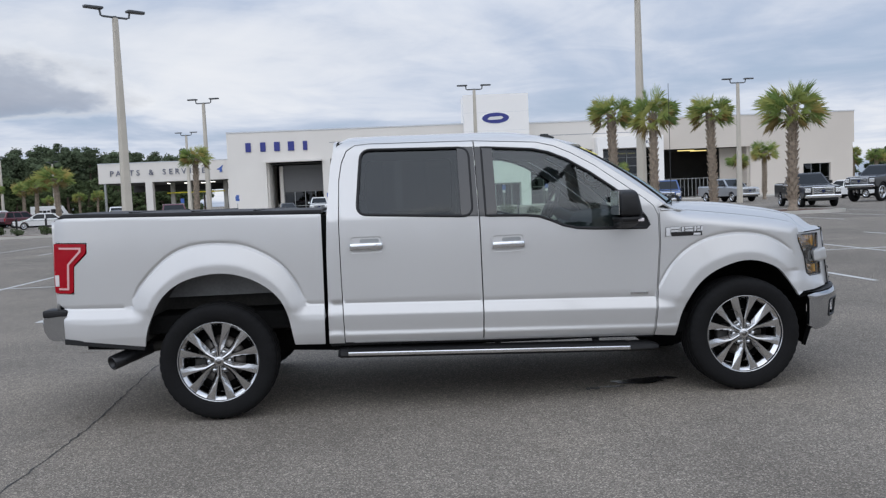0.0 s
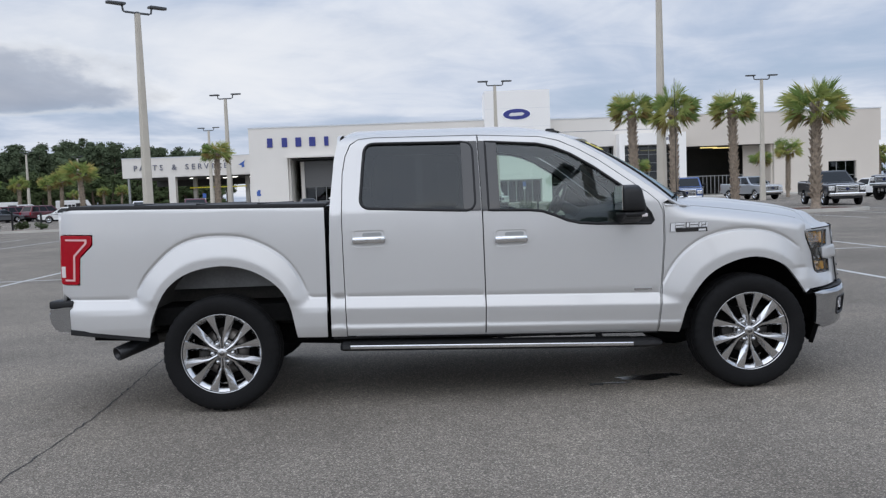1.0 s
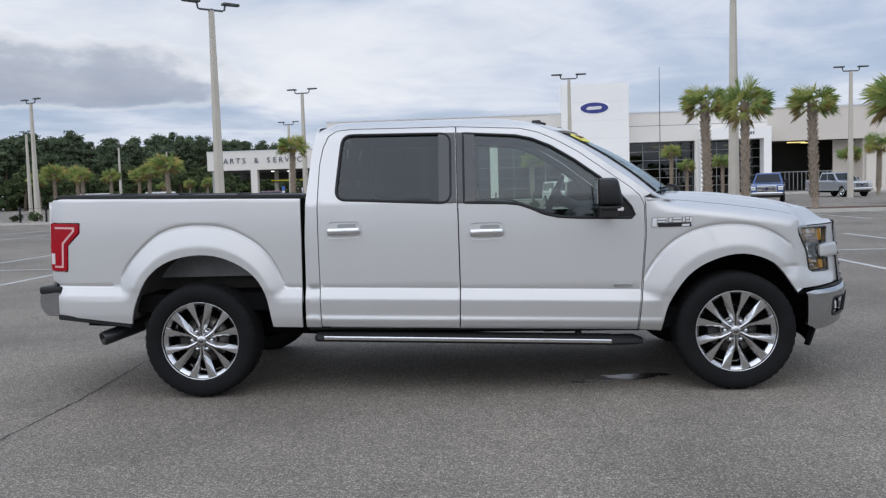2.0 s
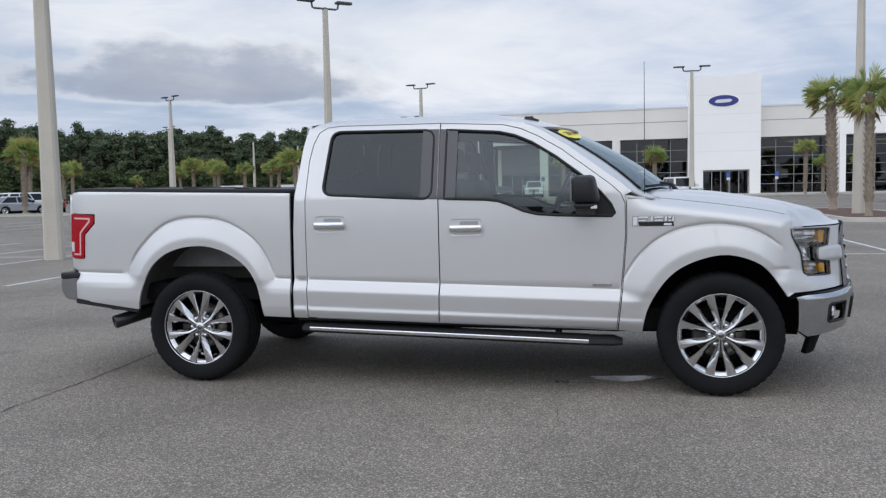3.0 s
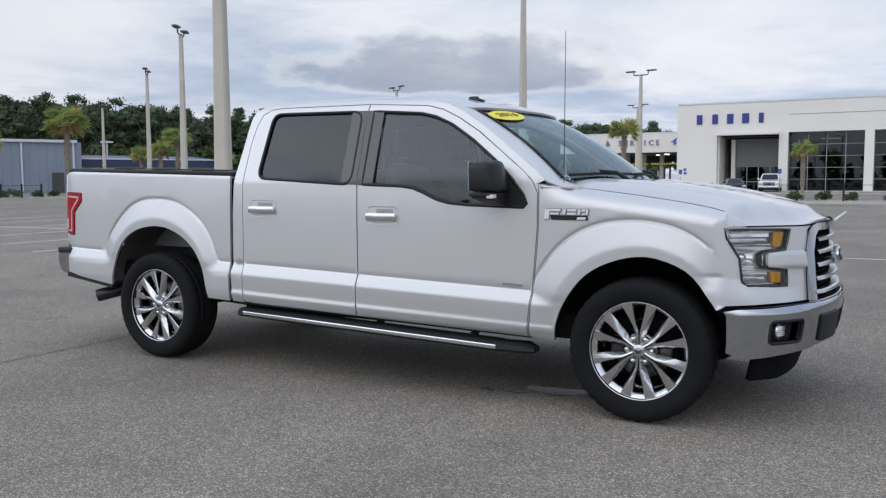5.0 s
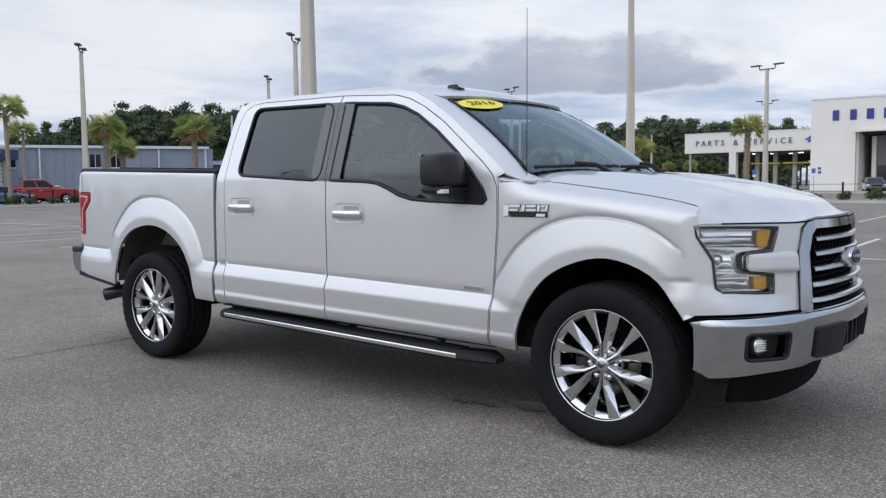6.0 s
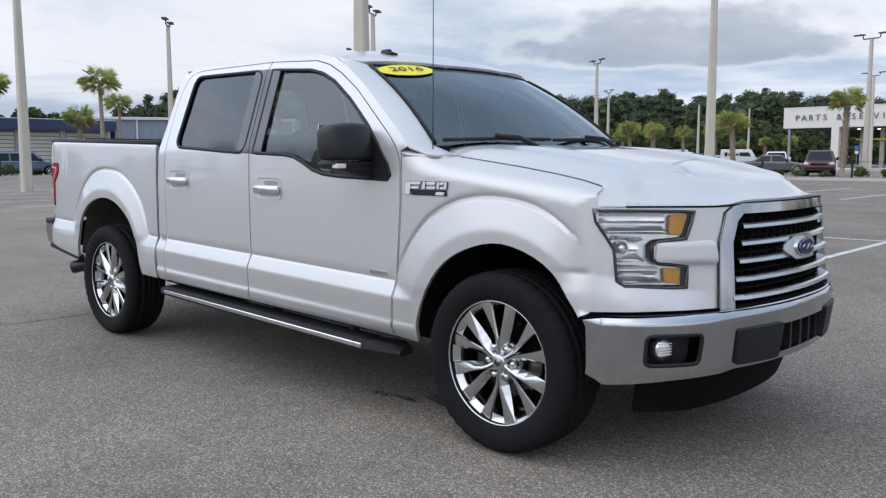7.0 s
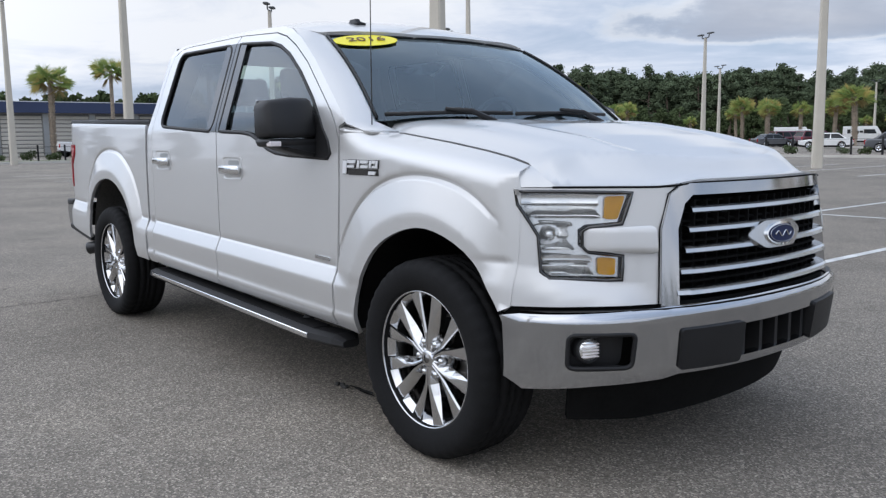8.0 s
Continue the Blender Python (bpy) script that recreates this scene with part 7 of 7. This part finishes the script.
b0 = bush(1)
b0.location = (-54.9, 2.0, 0.12)
rb_ = random.Random(3)
for k in range(30):
    q = copy_thing(b0, pose(-55.2 + rb_.uniform(-0.4, 0.4), -8 + 1.55 * k, 0.12, 0, 0, rb_.uniform(0, 360)))
    s_ = rb_.uniform(0.8, 1.35)
    q.scale = (s_, s_, s_ * rb_.uniform(0.8, 1.1))
for k in range(27):
    q = copy_thing(b0, pose(-32.0 + 1.5 * k + rb_.uniform(-0.3, 0.3), 45.2 + rb_.uniform(-0.2, 0.3), 0.12, 0, 0, rb_.uniform(0, 360)))
    s_ = rb_.uniform(0.85, 1.3)
    q.scale = (s_, s_, s_ * rb_.uniform(0.8, 1.1))

# low black post fences on the verges
def post_fence(a, b, n, label):
    f = thing("post_fence", label, "fence", None)
    a, b = Vector(a), Vector(b)
    for k in range(n):
        p = a.lerp(b, k / (n - 1))
        part("post", box(p.x - 0.05, p.y - 0.05, 0.1, p.x + 0.05, p.y + 0.05, 1.15, 0.01), "black", f)
    for z in (0.62, 1.02):
        part("cable", tube([(a.x, a.y, z), (b.x, b.y, z)], 0.012, 4), "black", f)
    return f


post_fence((-55.6, -10, 0), (-55.6, 36, 0), 29, "low black post fence with steel cables on the grass verge")
post_fence((-32, 46.0, 0), (-18, 46.0, 0), 9, "low black post fence with steel cables before the showroom")
post_fence((-13, 46.2, 0), (6, 46.2, 0), 9, "low black post fence with steel cables before the showroom")
# accessible-parking signs on thin posts
for x, y in ((-17.5, 80.0), (-8.2, 80.0), (10.0, 80.0), (14.5, 80.0), (-23.0, 80.0)):
    sg = thing("parking_sign", "small blue and white parking sign on a thin post", "sign", pose(x, y, 0.14))
    part("post", tube([(0, 0, 0), (0, 0, 2.1)], 0.03, 6), "mullion", sg)
    part("plate", box(-0.17, -0.05, 1.75, 0.17, -0.03, 2.2), "sign_blue", sg)
    part("lower_plate", box(-0.15, -0.05, 1.45, 0.15, -0.03, 1.70), "plate_white", sg)

# ---- parked vehicles ----
def car_paint(name, c, metal=0.4):
    return material(name, c, 0.3, metal, 0.04, 2, 300, coat=1.0, rvar=0.02)


PAINTS = {"black": car_paint("car_black", (0.012, 0.013, 0.016)), "white": car_paint("car_white", (0.74, 0.74, 0.73), 0.0), "silver": car_paint("car_silver", (0.42, 0.44, 0.47), 0.6),
          "blue": car_paint("car_blue", (0.03, 0.08, 0.24)), "maroon": car_paint("car_maroon", (0.12, 0.02, 0.035)), "red": car_paint("car_red", (0.35, 0.03, 0.03)), "grey": car_paint("car_grey", (0.10, 0.105, 0.115)), "slate": car_paint("car_slate", (0.12, 0.18, 0.26))}

# kind: length, half width, sill, tyre radius, wheel x (front, rear), side profile from front to rear, cab (base front, base rear, top front, top rear, base z, roof z, base half width, top half width)
KINDS = {
    "pickup": (5.9, 0.99, 0.50, 0.41, (1.98, -1.70), [(2.84, 0.56), (2.93, 0.72), (2.93, 1.02), (2.84, 1.15), (2.55, 1.205), (1.30, 1.28), (1.0, 1.30), (-1.18, 1.32), (-1.20, 1.36), (-2.88, 1.38), (-2.93, 1.33), (-2.93, 0.85), (-2.90, 0.60)], (1.32, -1.14, 0.52, -1.00, 1.27, 1.93, 0.93, 0.72)),
    "suv": (4.9, 0.95, 0.40, 0.37, (1.48, -1.42), [(2.34, 0.45), (2.43, 0.62), (2.42, 0.86), (2.28, 0.97), (1.25, 1.08), (-2.2, 1.12), (-2.40, 1.05), (-2.45, 0.7), (-2.40, 0.45)], (1.28, -2.36, 0.50, -1.95, 1.06, 1.74, 0.90, 0.70)),
    "sedan": (4.7, 0.90, 0.32, 0.33, (1.42, -1.38), [(2.24, 0.38), (2.33, 0.50), (2.31, 0.66), (2.12, 0.77), (1.05, 0.93), (-1.5, 0.97), (-2.22, 0.95), (-2.33, 0.80), (-2.33, 0.55), (-2.28, 0.40)], (1.15, -1.80, 0.28, -1.05, 0.92, 1.45, 0.84, 0.62)),
    "van": (5.7, 1.0, 0.42, 0.36, (1.85, -1.70), [(2.72, 0.48), (2.80, 0.68), (2.76, 1.02), (2.62, 1.12), (2.10, 1.28), (-2.78, 1.30), (-2.80, 0.6), (-2.78, 0.48)], (2.16, -2.79, 1.50, -2.74, 1.27, 2.42, 0.99, 0.93)),
    "jeep": (4.3, 0.90, 0.50, 0.41, (1.25, -1.20), [(1.92, 0.60), (1.98, 0.75), (1.96, 1.04), (1.85, 1.10), (0.75, 1.14), (-1.9, 1.14), (-1.95, 0.9), (-1.92, 0.60)], (0.78, -1.90, 0.55, -1.84, 1.12, 1.84, 0.82, 0.74)),
}
KIND_NAMES = {"pickup": ("parked_pickup", "pickup"), "suv": ("parked_suv", "suv"), "sedan": ("parked_sedan", "car"), "van": ("parked_van", "van"), "jeep": ("parked_jeep", "car")}


def pane_on(a, b, c, d, u0, u1, v0, v1, out):
    """A thin pane laid on the face a b c d (bottom a to b, top d to c)."""
    def at(u, v):
        return (a.lerp(b, u)).lerp(d.lerp(c, u), v)
    n = (b - a).cross(d - a).normalized()
    if n.dot(out) < 0:
        n = -n
    bm = bmesh.new()
    q = [at(u0, v0), at(u1, v0), at(u1, v1), at(u0, v1)]
    lo = [bm.verts.new(p - n * 0.02) for p in q]
    hi = [bm.verts.new(p + n * 0.006) for p in q]
    bm.faces.new(hi)
    for k in range(4):
        bm.faces.new((lo[k], lo[(k + 1) % 4], hi[(k + 1) % 4], hi[k]))
    bmesh.ops.recalc_face_normals(bm, faces=bm.faces)
    return bm


def parked(kind, colour, x, y, turn, label, lift=0.0, cargo=False):
    L, hw, sill, tr, wx, prof, (bf, br, tf, tb, zb, zr, gw, tw) = KINDS[kind]
    nm, cat = KIND_NAMES[kind]
    ob = thing(nm, label, cat, pose(x, y, 0, 0, 0, turn), "parked vehicles")
    paint = PAINTS[colour]
    tr = tr + lift * 0.45
    low, ar = [], tr + 0.06
    for cx in (wx[1], wx[0]):
        t0 = math.asin(max(0.0, min(0.9, (sill + lift - tr) / ar)))
        low += [(cx + ar * math.cos(t), tr + ar * math.sin(t)) for t in np.linspace(math.pi - t0, t0, 11)]
    outline = [(px, pz + lift) for px, pz in prof] + low
    bm = bmesh.new()
    rings, n = [], len(outline)
    for f, ends, drop in ((-1.0, 0.050, 0.10), (-0.985, 0.030, 0.06), (-0.93, 0.010, 0.015), (-0.5, 0.0, 0.0), (0.5, 0.0, 0.0), (0.93, 0.010, 0.015), (0.985, 0.030, 0.06), (1.0, 0.050, 0.10)):
        rings.append([bm.verts.new((px * (1 - ends), f * hw, pz - (drop if k < len(prof) and pz > sill + lift + 0.35 else 0.0))) for k, (px, pz) in enumerate(outline)])
    for a, b in zip(rings, rings[1:]):
        for k in range(n):
            bm.faces.new((a[k], a[(k + 1) % n], b[(k + 1) % n], b[k]))
    bm.faces.new(rings[0])
    bm.faces.new(rings[-1])
    bmesh.ops.recalc_face_normals(bm, faces=bm.faces)
    part("body", bm, paint, ob)
    # cab: painted shell with panes set on it
    zb, zr = zb + lift, zr + lift
    lo = [Vector(v) for v in ((bf, -gw, zb), (bf, gw, zb), (br, gw, zb), (br, -gw, zb))]
    hi = [Vector(v) for v in ((tf, -tw, zr), (tf, tw, zr), (tb, tw, zr), (tb, -tw, zr))]
    bm = bmesh.new()
    l, h = [bm.verts.new(v) for v in lo], [bm.verts.new(v) for v in hi]
    for k in range(4):
        bm.faces.new((l[k], l[(k + 1) % 4], h[(k + 1) % 4], h[k]))
    bm.faces.new(h)
    bmesh.ops.recalc_face_normals(bm, faces=bm.faces)
    es = [e for e in bm.edges if all(v.co.z > zr - 0.01 for v in e.verts)]
    bmesh.ops.bevel(bm, geom=es, offset=0.09, segments=3, affect="EDGES", profile=0.6)
    part("cab", bm, paint, ob)
    rows_ = [(lo[0], lo[1], hi[1], hi[0], 0.06, 0.94, 0.05, 0.86, Vector((1, 0, 0.5)), "windscreen")]
    if not cargo:
        rows_.append((lo[3], lo[2], hi[2], hi[3], 0.08, 0.92, 0.12, 0.84, Vector((-1, 0, 0.3)), "rear_window"))
    for s, (fr, re, tre, tfr) in ((-1, (lo[0], lo[3], hi[3], hi[0])), (1, (lo[1], lo[2], hi[2], hi[1]))):
        cuts = ((0.12, 0.36),) if cargo else ((0.07, 0.50), (0.535, 0.93)) if kind in ("pickup", "sedan") else ((0.07, 0.38), (0.41, 0.68), (0.71, 0.95))
        for u0, u1 in cuts:
            rows_.append((fr, re, tre, tfr, u0, u1, 0.06 if not cargo else 0.10, 0.84 if not cargo else 0.62, Vector((0, s, 0.2)), "side_window"))
    for a, b, c, d, u0, u1, v0, v1, out, nme in rows_:
        part(nme, pane_on(a, b, c, d, u0, u1, v0, v1, out), "car_glass", ob, "dark vehicle window")
    big = kind == "pickup"
    belt = max(q[1] for q in prof[:5]) + lift
    fx = max(q[0] for q in prof)
    for s in (-1, 1):
        ht = 0.24 if big else 0.15
        part("headlight", slab([(fx - 0.20, belt - 0.14 - ht), (fx - 0.004, belt - 0.16 - ht), (fx - 0.004, belt - 0.16), (fx - 0.30, belt - 0.12)], s * hw * 0.66, s * hw * 0.965, "y", 0.02), "reflector", ob, "clear headlight")
        part("tail_light", box(-fx - 0.008, s * hw * 0.88 - 0.07, belt - 0.36, -fx + 0.12, s * hw * 0.88 + 0.07, belt - 0.03, 0.02), "red_lens", ob, "red tail light")
        part("side_mirror", box(bf - 0.50, s * (hw + 0.10) - 0.10, zb + 0.02, bf - 0.36, s * (hw + 0.10) + 0.10, zb + 0.21, 0.04), "black" if colour != "white" else paint, ob)
        part("mirror_stalk", box(bf - 0.47, s * (gw + 0.03) - 0.08, zb + 0.02, bf - 0.41, s * (gw + 0.03) + 0.08, zb + 0.08), "black", ob)
        for hx in ((0.18, -0.95) if kind != "van" else (1.0,)):
            part("door_handle", box(hx - 0.10, s * hw - 0.01, zb - 0.22, hx + 0.10, s * hw + 0.03, zb - 0.185, 0.008), "chrome" if big else paint, ob)
    if big:
        gr = part("grille", box(fx - 0.06, -0.60, belt - 0.53, fx + 0.035, 0.60, belt - 0.10, 0.03), "chrome" if colour != "grey" else "gloss_black", ob, "large chrome framed grille")
        part("grille_field", box(fx, -0.52, belt - 0.47, fx + 0.040, 0.52, belt - 0.155, 0.02), "gloss_black", gr)
        for dz in (0.22, 0.31, 0.40):
            part("grille_bar", box(fx + 0.02, -0.53, belt - dz - 0.018, fx + 0.052, 0.53, belt - dz + 0.018, 0.008), "satin", gr)
        part("emblem", lathe([(0.0, -0.065), (0.09, -0.06), (0.10, -0.04), (0.10, 0.0)], 16), "blue_enamel", gr).matrix_basis = pose(fx, 0, belt - 0.31, 0, 0, 90)
        part("bumper", box(fx - 0.16, -hw * 0.96, sill + lift, fx + 0.09, hw * 0.96, sill + lift + 0.19, 0.05), "chrome" if colour != "grey" else "black", ob)
        part("lower_bumper", box(fx - 0.20, -hw * 0.80, sill + lift - 0.13, fx + 0.02, hw * 0.80, sill + lift, 0.03), "black", ob)
        part("rear_bumper", box(-fx - 0.09, -hw * 0.96, sill + lift + 0.03, -fx + 0.12, hw * 0.96, sill + lift + 0.22, 0.05), "chrome", ob)
        # black box on the solid bed, painted shade of an open one
        part("bed_cavity", box(-2.82, -hw * 0.86, 1.30 + lift, -1.25, hw * 0.86, 1.389 + lift), "under", ob)
    else:
        part("grille", box(fx - 0.08, -hw * 0.52, belt - 0.36, fx + 0.008, hw * 0.52, belt - 0.17, 0.02), "gloss_black", ob)
        part("bumper", box(fx - 0.14, -hw * 0.90, sill - 0.01, fx + 0.035, hw * 0.90, sill + 0.12, 0.04), "black", ob)
        part("rear_bumper", box(-fx - 0.035, -hw * 0.90, sill - 0.01, -fx + 0.12, hw * 0.90, sill + 0.14, 0.04), "black", ob)
    part("underside", box(-L / 2 + 0.35, -hw * 0.82, sill + lift - 0.16, L / 2 - 0.40, hw * 0.82, sill + lift + 0.12), "under", ob)
    for cx in wx:
        for s in (-1, 1):
            w = part("wheel", lathe([(0.0, -0.105), (tr * 0.16, -0.108), (tr * 0.20, -0.085), (tr * 0.56, -0.075), (tr * 0.60, -0.118), (tr * 0.68, -0.122), (tr * 0.69, 0.05)], 24), "satin", ob, "", True)
            w.matrix_basis = Matrix.Translation((cx, s * (hw - 0.115), tr)) @ pose(0, 0, 0, 0, 0, 0 if s < 0 else 180)
            part("tyre", lathe([(tr * 0.67, -0.10), (tr * 0.75, -0.128), (tr * 0.92, -0.12), (tr, -0.09), (tr, 0.09), (tr * 0.9, 0.12), (tr * 0.6, 0.10)], 28), "rubber", w, "", True)
            for k in range(5):
                a = 2 * math.pi * k / 5
                # dark block on the solid disc for the shaded opening between spokes
                sp = part("spoke_gap", box(tr * 0.26, -0.088, -tr * 0.09, tr * 0.54, -0.07, tr * 0.09), "under", w)
                sp.matrix_basis = pose(0, 0, 0, 0, 360 * k / 5 + 18, 0)
    return ob


# east side, beside and behind the palm islands
parked("pickup", "black", 22.1, 40.6, -100, "black crew cab pickup parked beside the palm island")
parked("pickup", "silver", 26.2, 61.5, -78, "silver pickup parked behind the palms")
parked("pickup", "black", 30.2, 46.0, -150, "lifted black pickup with large tyres", 0.42)
parked("sedan", "white", 34.0, 56.0, -60, "white car parked behind the black pickup")
parked("pickup", "blue", 17.0, 50.0, -110, "blue pickup parked beyond the palm island")
parked("jeep", "white", 3.9, 56.5, -75, "white boxy off-road car parked before the showroom")
parked("pickup", "white", -9.6, 85.0, -86, "white pickup standing in the drive-through opening")
parked("sedan", "grey", -12.9, 83.6, -75, "dark grey car parked by the white wall")
# row before the service wing
van = parked("van", "white", -50.5, 117.5, 24, "white panel van with dark writing on its side", 0, True)
for s in (-1, 1):
    # writing on the van, as plain bars
    for k in range(5):
        part("writing_bar", box(-2.2 + 0.52 * k, s * 0.975 - 0.02, 1.42 + 0.10 * (k % 2), -1.78 + 0.52 * k, s * 0.975 + 0.02, 1.98 if k % 4 == 0 else 1.80), "black", van)
parked("sedan", "white", -34.6, 73.5, 205, "white car parked in front of the panel van")
parked("sedan", "grey", -45.6, 84.0, 60, "dark grey car near the service wing")
band = parked("van", "white", -58.6, 113.5, 25, "white panel van with green and orange bands", 0, True)
for s in (-1, 1):
    part("green_band", box(-2.3, s * 0.975 - 0.02, 0.75, 0.9, s * 0.975 + 0.021, 1.08), "van_green", band, "green painted band")
    part("orange_band", box(-2.3, s * 0.975 - 0.02, 1.62, -0.4, s * 0.975 + 0.021, 1.80), "van_orange", band, "orange painted band")
parked("suv", "maroon", -46.2, 88.6, 60, "dark maroon sport utility beside the white car")
parked("suv", "maroon", -17.9, 55.5, -73, "maroon sport utility parked near the service wing")
parked("suv", "white", -25.2, 66.5, -70, "white sport utility parked near the service wing")
parked("sedan", "grey", -22.6, 60.0, 20, "dark grey car parked near the service wing")
parked("pickup", "white", -47.5, 95.0, 24, "white pickup parked in the far row")
parked("suv", "maroon", -42.6, 88.0, 60, "maroon car in the far row")
parked("sedan", "silver", -46.6, 50.6, 60, "silver car parked behind the hedge")
parked("suv", "white", -48.6, 54.6, 60, "white car parked behind the hedge")
# west side, behind the verge
parked("pickup", "red", -60.5, 27.5, 70, "red pickup parked behind the verge")
parked("sedan", "slate", -59.2, 24.0, 100, "light blue car parked behind the verge")
parked("sedan", "silver", -65.0, 31.5, 60, "silver car parked by the blue warehouse")
parked("sedan", "white", -62.0, 33.5, 60, "white car parked by the blue warehouse")
parked("suv", "slate", -60.5, 19.5, 95, "grey-blue car parked behind the verge")
parked("pickup", "white", -76.5, 20.8, 96, "white pickup parked before the storage building")
for k, (c, kd) in enumerate((("silver", "sedan"), ("white", "suv"), ("slate", "sedan"), ("silver", "suv"), ("grey", "sedan"), ("white", "sedan"))):
    parked(kd, c, -60.5 + 3.0 * k, 47.5 + 2.4 * k, 130, {"silver": "silver car in the row behind the hedge", "white": "white car in the row behind the hedge", "slate": "blue-grey car in the row behind the hedge", "grey": "dark grey car in the row behind the hedge"}[c])
